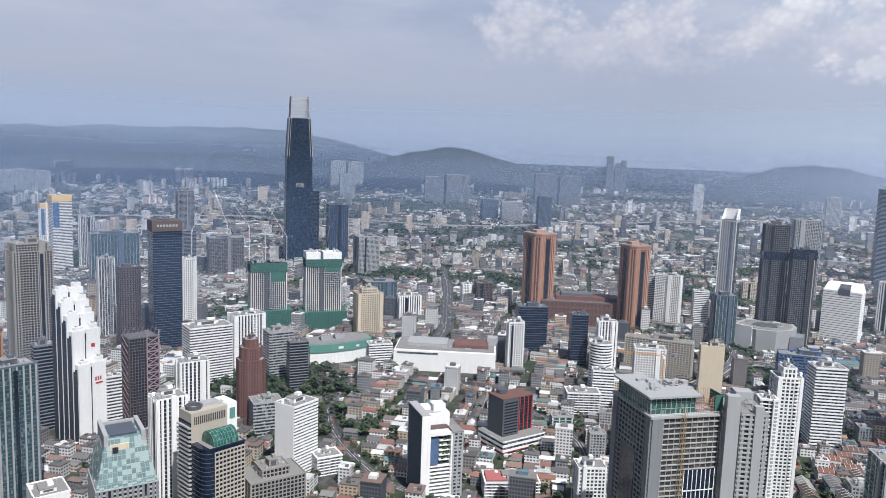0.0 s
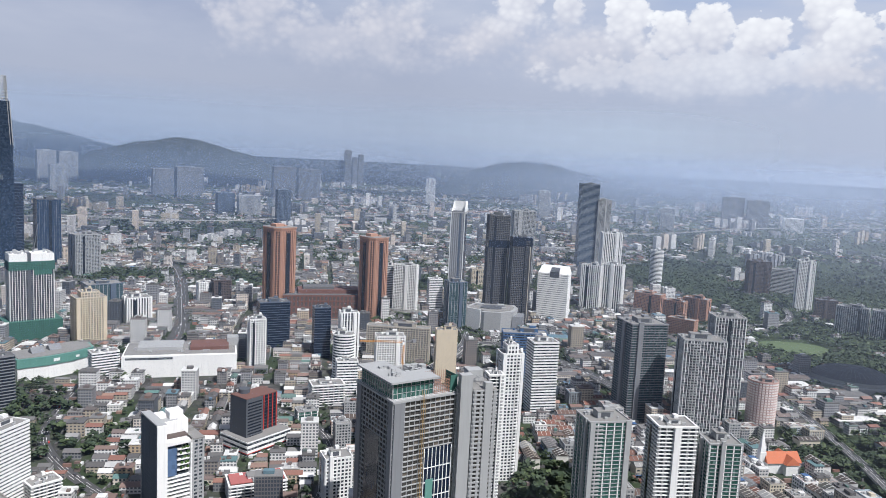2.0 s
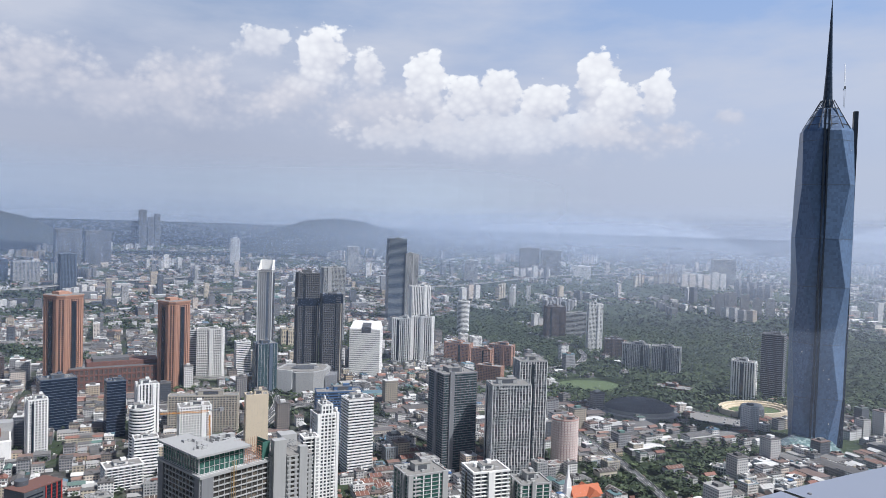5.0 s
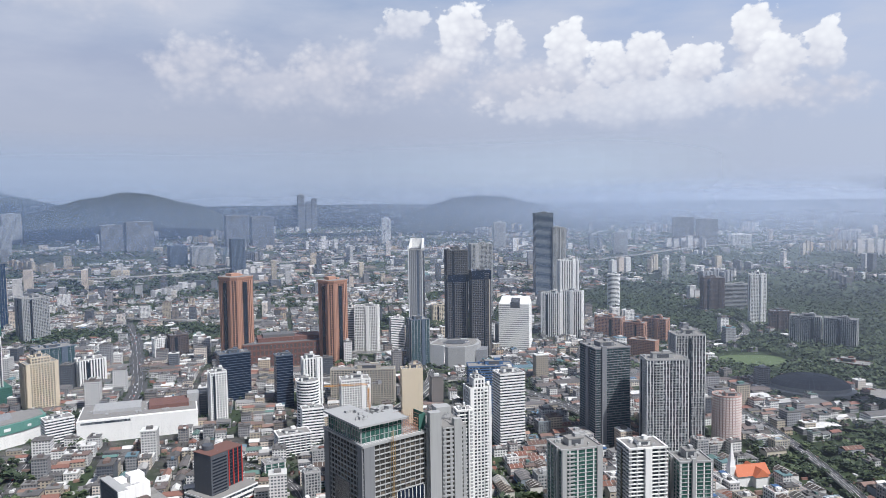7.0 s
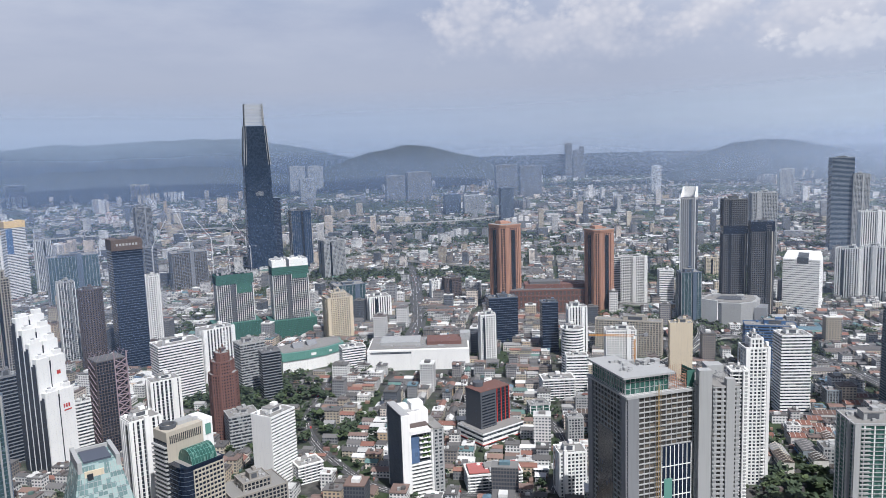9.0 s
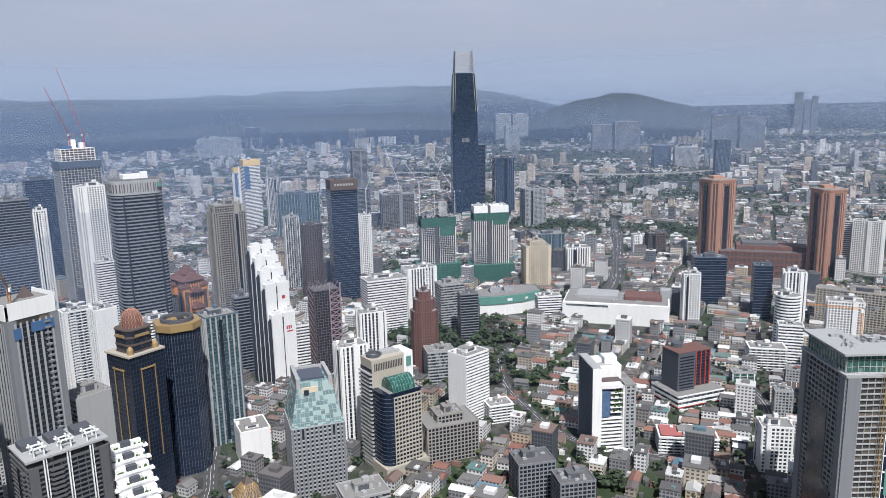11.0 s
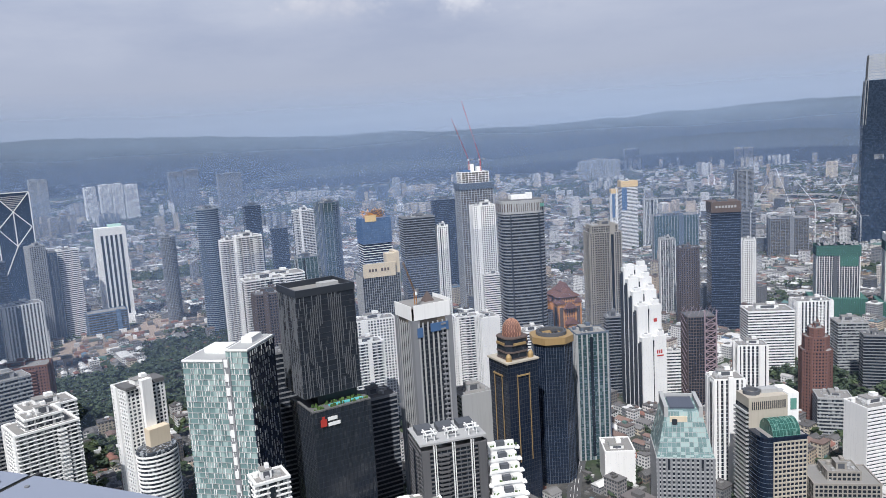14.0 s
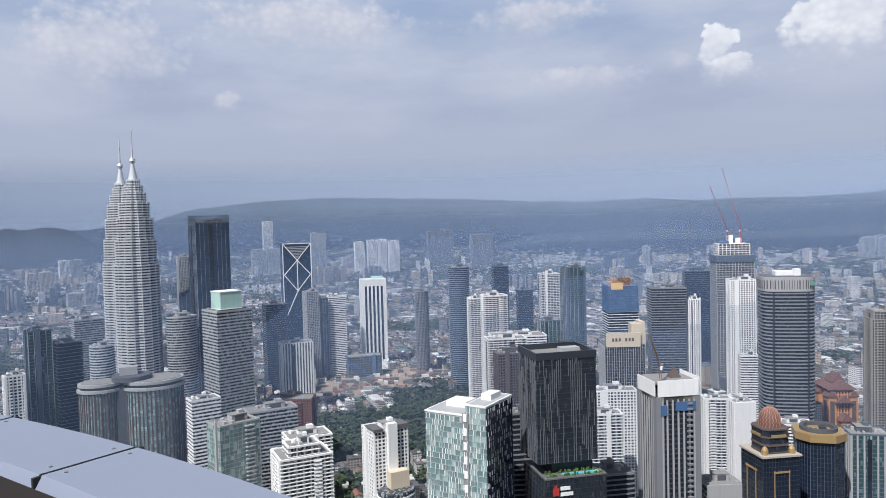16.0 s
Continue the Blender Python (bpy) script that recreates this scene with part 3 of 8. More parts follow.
big_, small_ = knobs(0.62), knobs(1.7)
rough_ = math_node(t, "ADD", math_node(t, "MULTIPLY", math_node(t, "SUBTRACT", roll_, 0.5), 1.5), math_node(t, "ADD", math_node(t, "MULTIPLY", big_, 0.34), math_node(t, "ADD", math_node(t, "MULTIPLY", small_, 0.24), math_node(t, "MULTIPLY", math_node(t, "SUBTRACT", fine, 0.5), 0.5))))
for cb, ce, cw, ch, strength in CLOUDS:
    du = math_node(t, "DIVIDE", math_node(t, "SUBTRACT", B_, cb), cw)
    dv = math_node(t, "DIVIDE", math_node(t, "SUBTRACT", E_, ce), ch)
    low = math_node(t, "MINIMUM", dv, 0.0)
    dw = math_node(t, "ADD", math_node(t, "MAXIMUM", dv, 0.0), math_node(t, "MULTIPLY", low, 0.6))
    r = math_node(t, "SQRT", math_node(t, "ADD", math_node(t, "MULTIPLY", du, du), math_node(t, "MULTIPLY", dw, dw)))
    body = math_node(t, "ADD", math_node(t, "SUBTRACT", 0.92, r), rough_)
    soft_ = math_node(t, "MULTIPLY_ADD", low, -0.6, 0.13 if strength > 0.7 else 0.5)
    mask = math_node(t, "MINIMUM", math_node(t, "MAXIMUM", math_node(t, "DIVIDE", body, soft_), 0.0), 1.0)
    mask = math_node(t, "MULTIPLY", mask, math_node(t, "MINIMUM", math_node(t, "MAXIMUM", math_node(t, "MULTIPLY_ADD", dv, 0.75, 1.35), 0.0), 1.0))
    lit_ = math_node(t, "ADD", math_node(t, "MULTIPLY_ADD", dv, 0.34, 0.62), math_node(t, "ADD", math_node(t, "MULTIPLY", small_, 0.3), math_node(t, "MULTIPLY_ADD", math_node(t, "SUBTRACT", roll_, 0.5), 0.8, math_node(t, "MULTIPLY", big_, 0.25))))
    tone = ramp(t, lit_, [(0.0, (.53, .56, .65)), (0.35, (.66, .67, .74)), (0.7, (.84, .84, .87)), (1.0, (.96, .96, .965))] if strength > 0.7 else [(0.0, (.47, .50, .60)), (0.4, (.57, .585, .665)), (0.75, (.70, .69, .74)), (1.0, (.80, .785, .81))])
    colour = mix(t, math_node(t, "MULTIPLY", mask, min(1.0, strength)), colour, tone)
haze_ = math_node(t, "MINIMUM", math_node(t, "MAXIMUM", math_node(t, "DIVIDE", math_node(t, "SUBTRACT", 7.5, E_), 6.0), 0.0), 1.0)
colour = mix(t, haze_, colour, clear)
em = nd.new("ShaderNodeEmission")
ln.new(colour, em.inputs[0])
em.inputs[1].default_value = 1.0
mo = nd.new("ShaderNodeOutputMaterial")
ln.new(em.outputs[0], mo.inputs[0])
SKY = m
dome = Shape()
EL = [-4, 0, 4, 8, 12, 16, 20.5]
DOME = 4900
for e in EL:
    for k in range(63):
        b = 28 + 3.0 * k
        dome.v.append((DOME * math.cos(radians(e)) * math.sin(radians(b)), DOME * math.cos(radians(e)) * math.cos(radians(b)), H + DOME * math.sin(radians(e))))
for j in range(len(EL) - 1):
    for k in range(62):
        a = j * 63 + k
        dome.f.append((a, a + 1, a + 64, a + 63))
me = dome.mesh("sky_backdrop", SKY)
layer = me.uv_layers.new(name="uv")
for loop in me.loops:
    j, k = divmod(loop.vertex_index, 63)
    layer.data[loop.index].uv = (28 + 3.0 * k, EL[j])
tagged(new("sky_backdrop", me), "pale blue sky with broken cumulus cloud", "sky", kind="structure")


# ---- haze: thin tinted sheets stand in for hazy air in the distance ----
def haze(dist, thick, reach, slant, west=1.0):
    m = bpy.data.materials.new("haze_sheet")
    m.use_nodes = True
    t, nd, ln = m.node_tree, m.node_tree.nodes, m.node_tree.links
    nd.clear()
    uv = nd.new("ShaderNodeUVMap").outputs[0]
    sep = nd.new("ShaderNodeSeparateXYZ")
    ln.new(uv, sep.inputs[0])
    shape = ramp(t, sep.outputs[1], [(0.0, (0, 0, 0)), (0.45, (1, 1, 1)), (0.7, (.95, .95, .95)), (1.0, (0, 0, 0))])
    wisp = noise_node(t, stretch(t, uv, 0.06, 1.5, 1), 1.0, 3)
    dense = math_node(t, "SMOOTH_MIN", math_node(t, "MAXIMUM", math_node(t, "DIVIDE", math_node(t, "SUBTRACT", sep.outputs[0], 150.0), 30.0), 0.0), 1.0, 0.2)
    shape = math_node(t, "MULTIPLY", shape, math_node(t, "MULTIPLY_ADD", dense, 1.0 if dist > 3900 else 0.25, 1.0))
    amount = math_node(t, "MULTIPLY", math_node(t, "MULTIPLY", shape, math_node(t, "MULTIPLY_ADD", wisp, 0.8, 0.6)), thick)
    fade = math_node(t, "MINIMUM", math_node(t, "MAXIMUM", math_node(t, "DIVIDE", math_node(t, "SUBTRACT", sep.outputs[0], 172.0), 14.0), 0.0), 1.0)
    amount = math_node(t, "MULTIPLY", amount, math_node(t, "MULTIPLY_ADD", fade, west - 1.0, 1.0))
    # Nearer sheets thicken to the north-east, lifting the dark tones behind them.
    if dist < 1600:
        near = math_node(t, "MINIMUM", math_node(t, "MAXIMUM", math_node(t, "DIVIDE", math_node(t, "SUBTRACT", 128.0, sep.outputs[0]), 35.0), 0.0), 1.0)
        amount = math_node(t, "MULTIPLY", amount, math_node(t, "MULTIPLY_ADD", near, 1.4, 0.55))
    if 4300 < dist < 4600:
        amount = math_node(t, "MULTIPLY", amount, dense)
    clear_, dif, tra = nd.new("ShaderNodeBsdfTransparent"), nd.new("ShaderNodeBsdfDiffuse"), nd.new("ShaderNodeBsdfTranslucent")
    # Sheet colour brightens westward, painting the sun's glare into the haze.
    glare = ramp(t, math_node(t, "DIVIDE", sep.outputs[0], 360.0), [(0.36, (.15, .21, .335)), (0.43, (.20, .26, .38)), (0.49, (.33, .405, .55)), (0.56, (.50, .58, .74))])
    # The last sheet is coloured brighter still, to meet the sky behind.
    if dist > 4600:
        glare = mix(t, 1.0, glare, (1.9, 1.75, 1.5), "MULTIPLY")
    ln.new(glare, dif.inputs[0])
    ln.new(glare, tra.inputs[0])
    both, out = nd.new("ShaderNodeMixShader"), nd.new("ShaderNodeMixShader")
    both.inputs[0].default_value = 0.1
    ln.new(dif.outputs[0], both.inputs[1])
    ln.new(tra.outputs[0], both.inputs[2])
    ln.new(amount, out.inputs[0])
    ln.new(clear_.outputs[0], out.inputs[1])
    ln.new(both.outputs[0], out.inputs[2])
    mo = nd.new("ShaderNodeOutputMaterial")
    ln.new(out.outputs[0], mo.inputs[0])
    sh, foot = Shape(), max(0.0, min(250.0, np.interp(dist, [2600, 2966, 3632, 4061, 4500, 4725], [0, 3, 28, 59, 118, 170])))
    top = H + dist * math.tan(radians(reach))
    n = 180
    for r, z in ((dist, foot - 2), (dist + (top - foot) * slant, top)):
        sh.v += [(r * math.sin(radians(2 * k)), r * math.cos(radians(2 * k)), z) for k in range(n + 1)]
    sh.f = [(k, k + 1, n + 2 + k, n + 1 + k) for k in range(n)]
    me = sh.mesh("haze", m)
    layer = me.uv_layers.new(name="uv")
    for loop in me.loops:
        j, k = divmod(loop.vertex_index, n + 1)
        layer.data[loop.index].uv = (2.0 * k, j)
    tagged(new("haze", me), "thin tinted sheets imitating pale blue haze over the distant city", "haze", kind="structure")


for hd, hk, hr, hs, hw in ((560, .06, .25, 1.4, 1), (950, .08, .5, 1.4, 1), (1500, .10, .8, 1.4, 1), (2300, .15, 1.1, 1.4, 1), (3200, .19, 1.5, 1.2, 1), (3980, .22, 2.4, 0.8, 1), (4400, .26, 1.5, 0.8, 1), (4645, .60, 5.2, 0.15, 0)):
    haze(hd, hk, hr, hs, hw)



# ---- towers and blocks, street by street ----

tower("office_tower", "dark blue glass tower with a brown crown", 1084.5, -546.0, 43.4, 39.1, 197.5, -104.7, "navy_glass")
tower("apartment_tower", "white slim apartment slab with small windows", 1139.4, -617.0, 18.5, 14.8, 127.2, -103.4, "white_grid")
tower("office_tower", "white tower with arched top and tall fins", 1196.5, -500.7, 24.4, 19.5, 130.5, -102.7, "thin_grid")
tower("hotel_tower", "brown rounded tower with vertical ribs", 1122.9, -505.0, 35.4, 31.8, 125.5, -104.2, "brown_grid", poly=ROUND)
tower("apartment_tower", "grey gridded apartment tower with pale frame", 1019.6, -328.7, 38.6, 27.0, 185.1, -89.9, "stone_grid")
tower("office_block", "wide dark green glass office block", 1624.7, -699.2, 98.4, 49.2, 120.9, -105.3, "teal_glass")
tower("apartment_tower", "white and blue tower with yellow crown under construction", 1892.9, -685.4, 42.5, 34.0, 186.5, -94.9, "white_bands")
tower("apartment_tower", "white slab with orange topped lift core", 1945.4, -668.8, 23.0, 18.4, 162.5, -94.0, "white_grid")
tower("apartment_tower", "slim white apartment slab, ribbed", 1942.7, -767.3, 35.0, 21.0, 129.6, -96.6, "thin_grid")
tower("office_tower", "dark grey tower with pale vertical strips", 2084.6, -1115.1, 45.5, 36.4, 183.6, -103.1, "dark_grid")
tower("apartment_tower", "dark slab beside the elevated railway", 1899.1, -1028.3, 33.3, 26.6, 83.7, -108.4, "dark_bands")
tower("office_block", "blue hoarded block under construction", 1644.6, -989.2, 83.8, 50.3, 92.1, -111.0, "frame")
tower("office_tower", "dark glass tower with white slanting wall", 1673.3, -1376.9, 57.2, 45.7, 164.2, -117.5, "blue_glass")
tower("apartment_tower", "grey stepped apartment tower", 1431.1, -1277.9, 56.9, 45.5, 99.7, -111.8, "grey_grid")
tower("apartment_block", "cream rounded apartment tower", 946.7, -852.2, 44.4, 35.6, 70.9, -117.0, "cream_grid", steps=((0.6, 0.6, 8),))
tower("office_block", "green netted block under construction", 1038.4, -963.9, 60.1, 42.0, 67.8, -117.9, "teal_glass")
tower("office_block", "white block with dark vertical windows", 981.6, -988.2, 41.7, 33.3, 45.5, -120.2, "white_fins")
tower("office_block", "white and brown block beside the dual carriageway", 1009.9, -1199.6, 26.1, 20.9, 40.1, -124.9, "white_grid")
tower("apartment_block", "brown apartment block with ribbed sides", 973.1, -1207.6, 35.0, 28.0, 48.3, -126.1, "brown_grid")
tower("apartment_tower", "slim white apartment tower with many small windows", 629.0, -861.5, 22.5, 18.0, 73.7, -131.9, "white_grid")
tower("office_block", "dark glass block before the twin towers", 682.1, -976.9, 48.2, 28.9, 74.9, -133.1, "navy_glass")
tower("office_block", "stepped dark blue glass block", 583.8, -964.6, 25.3, 20.3, 79.3, -136.8, "navy_glass")
tower("office_block", "dark glass block in a white frame", 532.3, -959.2, 27.7, 16.6, 78.6, -136.0, "white_fins")
tower("hotel_tower", "white gridded hotel slab with blank end wall", 620.8, -1353.0, 47.7, 19.1, 97.9, -167.4, "white_grid")
tower("office_block", "pale block beside the gridded hotel", 656.4, -1354.1, 23.0, 11.5, 93.0, -166.1, "white_bands")
tower("apartment_block", "white block below the tall slim tower", 572.2, -1395.3, 27.3, 21.9, 68.7, -145.7, "white_bands")
tower("apartment_block", "pale green and grey block with bays", 472.5, -1255.8, 35.8, 28.6, 92.5, -139.4, "teal_glass")
tower("office_block", "long yellow block behind a viaduct", 587.1, -1732.9, 48.2, 24.1, 48.3, -151.3, "cream_grid")
tower("office_tower", "dark brown tower of the pair, higher block", 430.9, -1365.4, 39.8, 31.8, 213.7, -150.5, "charcoal_grid")
tower("office_tower", "dark brown tower of the pair, lower block", 383.5, -1368.2, 36.9, 29.5, 173.8, -152.3, "charcoal_grid")
tower("apartment_tower", "pale tower with white rooftop frame", 514.7, -1844.7, 56.6, 39.6, 195.5, -152.4, "grey_grid")
tower("office_block", "white office block with dark louvred top", 333.1, -1456.5, 61.6, 37.0, 98.1, -177.1, "white_lines", plant=False)
tower("office_block", "striped white and blue office block", 211.6, -885.9, 32.3, 25.8, 94.6, -144.6, "white_bands")
tower("office_block", "blue and white banded long office block", 270.9, -1014.8, 64.3, 25.7, 71.8, -157.1, "blue_bands")
tower("apartment_block", "tall yellow end wall block", 367.0, -946.9, 29.0, 14.5, 76.1, -150.8, "cream_grid", blank=(0,))
tower("hotel_block", "long brown hotel block with balconies", 473.2, -1013.8, 97.3, 19.5, 53.5, -161.0, "beige_grid")
tower("office_block", "white office block with regular windows", 437.5, -908.8, 39.4, 23.7, 65.9, -146.3, "white_grid")
tower("hotel_block", "white round hotel with banded floors", 474.9, -844.5, 28.6, 25.7, 75.6, -142.6, "white_bands", poly=ROUND)
tower("apartment_block", "white banded block below the round hotel", 454.7, -818.0, 26.9, 16.1, 48.3, -142.9, "white_bands")
tower("apartment_block", "grey apartment block with crowded balconies", 463.1, -782.9, 40.1, 24.1, 26.1, -137.4, "condo")
tower("apartment_block", "white block with green window strips", 445.2, -708.1, 23.3, 16.3, 17.4, -133.8, "green_condo")
tower("apartment_block", "pale blue and white slim block", 373.8, -667.2, 16.3, 13.0, 28.1, -138.7, "grey_grid")
tower("apartment_block", "white block with red flat roof strips", 387.6, -534.2, 50.2, 25.1, 14.9, -134.0, "condo")
tower("apartment_block", "white block with rooftop water tanks", 320.6, -563.0, 25.1, 20.1, 40.7, -134.3, "white_grid")
tower("apartment_tower", "white and brown apartment tower beside the building site", 189.3, -615.9, 12.5, 11.3, 124.3, -146.9, "condo")
tower("apartment_tower", "slender white apartment tower with small windows", 194.6, -680.4, 21.6, 19.4, 129.2, -144.0, "white_grid", steps=((0.5, 0.7, 8),))
tower("office_block", "white office block with dark striped windows", 781.9, -728.3, 34.5, 20.7, 33.6, -119.0, "white_bands")
tower("office_tower", "grey blue narrow office block", 836.5, -586.0, 34.6, 27.7, 64.4, -105.0, "grey_bands")
tower("office_block", "charcoal block with smooth walls", 777.7, -575.5, 24.6, 19.7, 63.2, -112.5, "dark_bands")
tower("office_tower", "reddish brown brick tower with stepped top", 704.9, -456.5, 30.0, 27.0, 76.0, -104.9, "brick_grid", poly=OCT, steps=((0.8, 0.8, 14), (0.5, 0.55, 9)))
tower("office_block", "white block with dark vertical window strips", 904.0, -577.8, 46.2, 27.7, 78.1, -100.6, "white_fins")
tower("office_block", "white office block with curved dark windows", 881.6, -502.9, 56.9, 34.1, 76.6, -101.7, "white_bands")
tower("office_block", "white square block with two dark window columns", 780.8, -425.3, 33.0, 23.1, 64.1, -104.6, "white_fins")
tower("apartment_tower", "white tower with tall ribs beside the banded block", 596.9, -301.6, 26.7, 21.4, 94.6, -96.8, "white_fins")
tower("apartment_block", "grey courtyard block with flat roof", 670.6, -453.4, 31.8, 25.5, 37.3, -112.1, "grey_bands")
tower("apartment_tower", "white residential tower with dark end wall", 564.6, -417.5, 31.9, 25.5, 70.9, -81.5, "pale_bands", blank=(3,))
tower("apartment_block", "white lower residential block with balconies", 543.2, -438.1, 23.9, 19.1, 17.8, -108.9, "condo")
tower("office_block", "grey blocky building with stepped roofs", 514.3, -354.4, 48.7, 34.1, 34.3, -104.6, "stone_grid", steps=((0.5, 0.6, 7),))
tower("office_block", "brown grey slab behind the stepped white tower", 838.6, -284.0, 24.6, 12.3, 95.0, -94.7, "dark_bands")
tower("apartment_block", "white block with narrow balconies", 804.2, -342.2, 16.0, 9.6, 56.2, -99.1, "white_bands")
tower("apartment_tower", "dark green grey apartment tower with balconies", 98.3, -943.1, 47.9, 43.1, 123.6, -146.0, "teal_condo")
tower("apartment_tower", "white gridded apartment tower, broad slab", 24.4, -918.0, 50.4, 30.2, 116.8, -160.5, "thin_grid")
tower("apartment_tower", "white gridded apartment tower, higher slab", -1.9, -972.0, 37.3, 29.9, 138.1, -162.1, "thin_grid")
tower("apartment_tower", "pink and white round apartment tower", -50.3, -970.0, 34.8, 31.3, 63.2, -171.0, "pink_grid", poly=ROUND)
tower("apartment_tower", "green glass apartment tower with white roof plant", 88.5, -606.1, 36.1, 28.9, 105.7, -145.7, "green_condo")
tower("apartment_tower", "white apartment tower with long balconies", 33.9, -619.9, 31.6, 25.3, 106.6, -152.9, "condo")
tower("apartment_tower", "green glass residential tower with grey side", -4.7, -629.9, 26.9, 24.2, 95.2, -156.4, "green_condo")
tower("apartment_tower", "white slab of hillside flats with balconies", -242.0, -1692.1, 58.0, 23.2, 57.8, -196.1, "thin_grid", group='hillside flats')
tower("apartment_tower", "white slab of hillside flats with balconies", -303.2, -1662.3, 60.4, 24.2, 59.5, -198.3, "thin_grid", group='hillside flats')
tower("hotel_tower", "white arched hotel slab on the hillside", -405.5, -1432.7, 40.9, 24.5, 74.1, -203.8, "white_fins")
tower("office_tower", "dark tower with projecting roof slab", -465.3, -1457.7, 39.4, 27.6, 124.9, -207.7, "dark_bands")
tower("office_tower", "white diamond patterned tower with dark glass", -164.3, -1904.2, 35.4, 31.9, 123.2, -174.9, "white_grid")
tower("office_block", "dark brown stepped office block", -204.7, -1819.7, 43.0, 30.1, 48.4, -176.4, "brown_grid")
tower("office_block", "purple grey block among trees", -67.7, -2095.4, 53.3, 42.7, 93.6, -166.8, "brown_grid")
tower("office_block", "long pale office block among trees", -135.6, -2157.1, 66.6, 26.7, 69.8, -173.6, "grey_bands")
tower("apartment_block", "orange brick walk-up flats", 161.6, -1656.8, 60.2, 30.1, 45.7, -194.4, "terra_grid", group='brick flats')
tower("apartment_block", "orange brick walk-up flats", 100.6, -1567.4, 43.6, 21.8, 50.3, -196.3, "terra_grid", group='brick flats')
tower("apartment_block", "orange brick walk-up flats", 60.0, -1611.3, 51.1, 25.5, 53.7, -197.9, "terra_grid", group='brick flats')
tower("apartment_block", "orange brick walk-up flats", 77.0, -1459.2, 52.2, 20.9, 35.0, -197.0, "terra_grid", group='brick flats')
tower("apartment_tower", "pale grey striped apartment slabs", 289.0, -1633.8, 44.0, 22.0, 99.0, -182.0, "white_fins")
tower("apartment_tower", "pale grey striped apartment slabs", 243.8, -1641.9, 47.6, 23.8, 103.6, -183.6, "white_fins")
tower("apartment_tower", "white tower with dark central strip", 300.1, -1941.9, 50.4, 40.3, 147.9, -159.2, "white_fins")
# Blue-grey bands put the distance haze into this tower's colour.
tower("office_tower", "grey twin tower with cranes on its roof", 439.4, -2327.2, 56.2, 50.6, 265.4, -157.3, "haze_blue_bands")
tower("office_tower", "lower grey tower beside its twin", 391.2, -2330.7, 40.7, 36.6, 218.2, -158.5, "grey_grid")
tower("apartment_block", "white round block among trees", 194.6, -2101.9, 34.3, 30.8, 95.8, -164.7, "white_bands", poly=ROUND)
tower("office_block", "concrete building site with open floors", -323.3, -1257.3, 123.1, 55.4, 0.9, -214.4, "frame", plant=False)
tower("office_block", "white hall with rows of small windows", -265.1, -982.5, 46.2, 16.2, 8.1, -207.1, "white_grid")
tower("office_block", "dark blue glass block beside the railway", -213.9, -1065.7, 36.6, 14.6, -12.9, -205.3, "navy_glass")
tower("office_block", "red brown school building with hipped wings", -290.0, -1486.5, 72.7, 36.4, 6.2, -201.0, "brick_grid")
tower("office_block", "green grey banded office block", 538.8, 74.3, 12.6, 10.1, 167.7, -68.1, "dark_bands")
tower("office_block", "square grey block with a round rooftop", 569.7, 7.9, 27.0, 24.3, 117.2, -67.2, "dark_bands")
tower("apartment_block", "white block with punched windows", 808.8, 9.6, 49.5, 19.8, 123.8, -77.3, "white_grid")
tower("apartment_block", "white stepped apartment block", 747.2, 16.1, 30.0, 18.0, 114.3, -74.8, "condo")
tower("apartment_tower", "grey condominium with white roof frames", 512.0, -42.8, 48.4, 33.9, 97.4, -78.8, "shadow_condo")
tower("office_tower", "dark octagonal tower with gold crown", 633.0, -154.2, 34.5, 32.8, 129.5, -93.7, "navy_grid", poly=OCT)
tower("office_tower", "tower of green glass between pale pillars", 670.8, -199.9, 30.9, 24.8, 126.5, -88.6, "pillars")
tower("apartment_tower", "grey gridded apartment tower with pale frame", 1021.0, -330.3, 45.9, 32.1, 175.1, -91.9, "stone_grid")
tower("office_block", "white slab with one black side", 788.5, -119.8, 21.6, 17.3, 120.5, -72.6, "white_fins", blank=(0,))
tower("apartment_block", "white low apartment block with terraces", 860.7, -104.5, 28.4, 17.0, 105.6, -82.9, "condo")
tower("office_block", "white stepped block before the round cornered tower", 891.0, -188.2, 43.2, 25.9, 72.3, -87.9, "white_bands")
tower("office_block", "white banded narrow block", 1142.2, -183.9, 24.9, 17.4, 102.7, -85.1, "white_bands")
tower("office_tower", "broad dark grey banded tower", 1161.7, -70.6, 51.7, 36.2, 201.7, -81.5, "dark_bands")
tower("apartment_tower", "narrow white apartment tower", 1160.4, -109.3, 17.0, 15.3, 183.5, -83.4, "white_grid")
tower("office_tower", "dark blue glass office slab", 1453.1, -145.8, 52.2, 26.1, 205.1, -85.7, "navy_glass")
tower("office_tower", "white gridded tower over blue glass", 1197.0, -183.3, 36.8, 29.4, 209.7, -86.7, "white_grid")
tower("office_tower", "teal blue tower with notched corner", 1260.1, 77.0, 34.8, 31.3, 227.6, -66.5, "teal_glass")
tower("apartment_tower", "pale apartment tower with crown frame", 1454.4, 136.0, 36.0, 28.8, 202.0, -72.7, "condo")
tower("office_block", "pale green glass block", 1104.2, 104.1, 30.5, 24.4, 158.4, -72.6, "teal_glass")
tower("apartment_tower", "white apartment tower with dark joints", 1184.5, 232.1, 23.1, 18.5, 182.3, -64.9, "condo")
tower("apartment_tower", "white apartment tower with dark joints", 1174.5, 200.0, 37.5, 30.0, 188.3, -66.3, "condo")
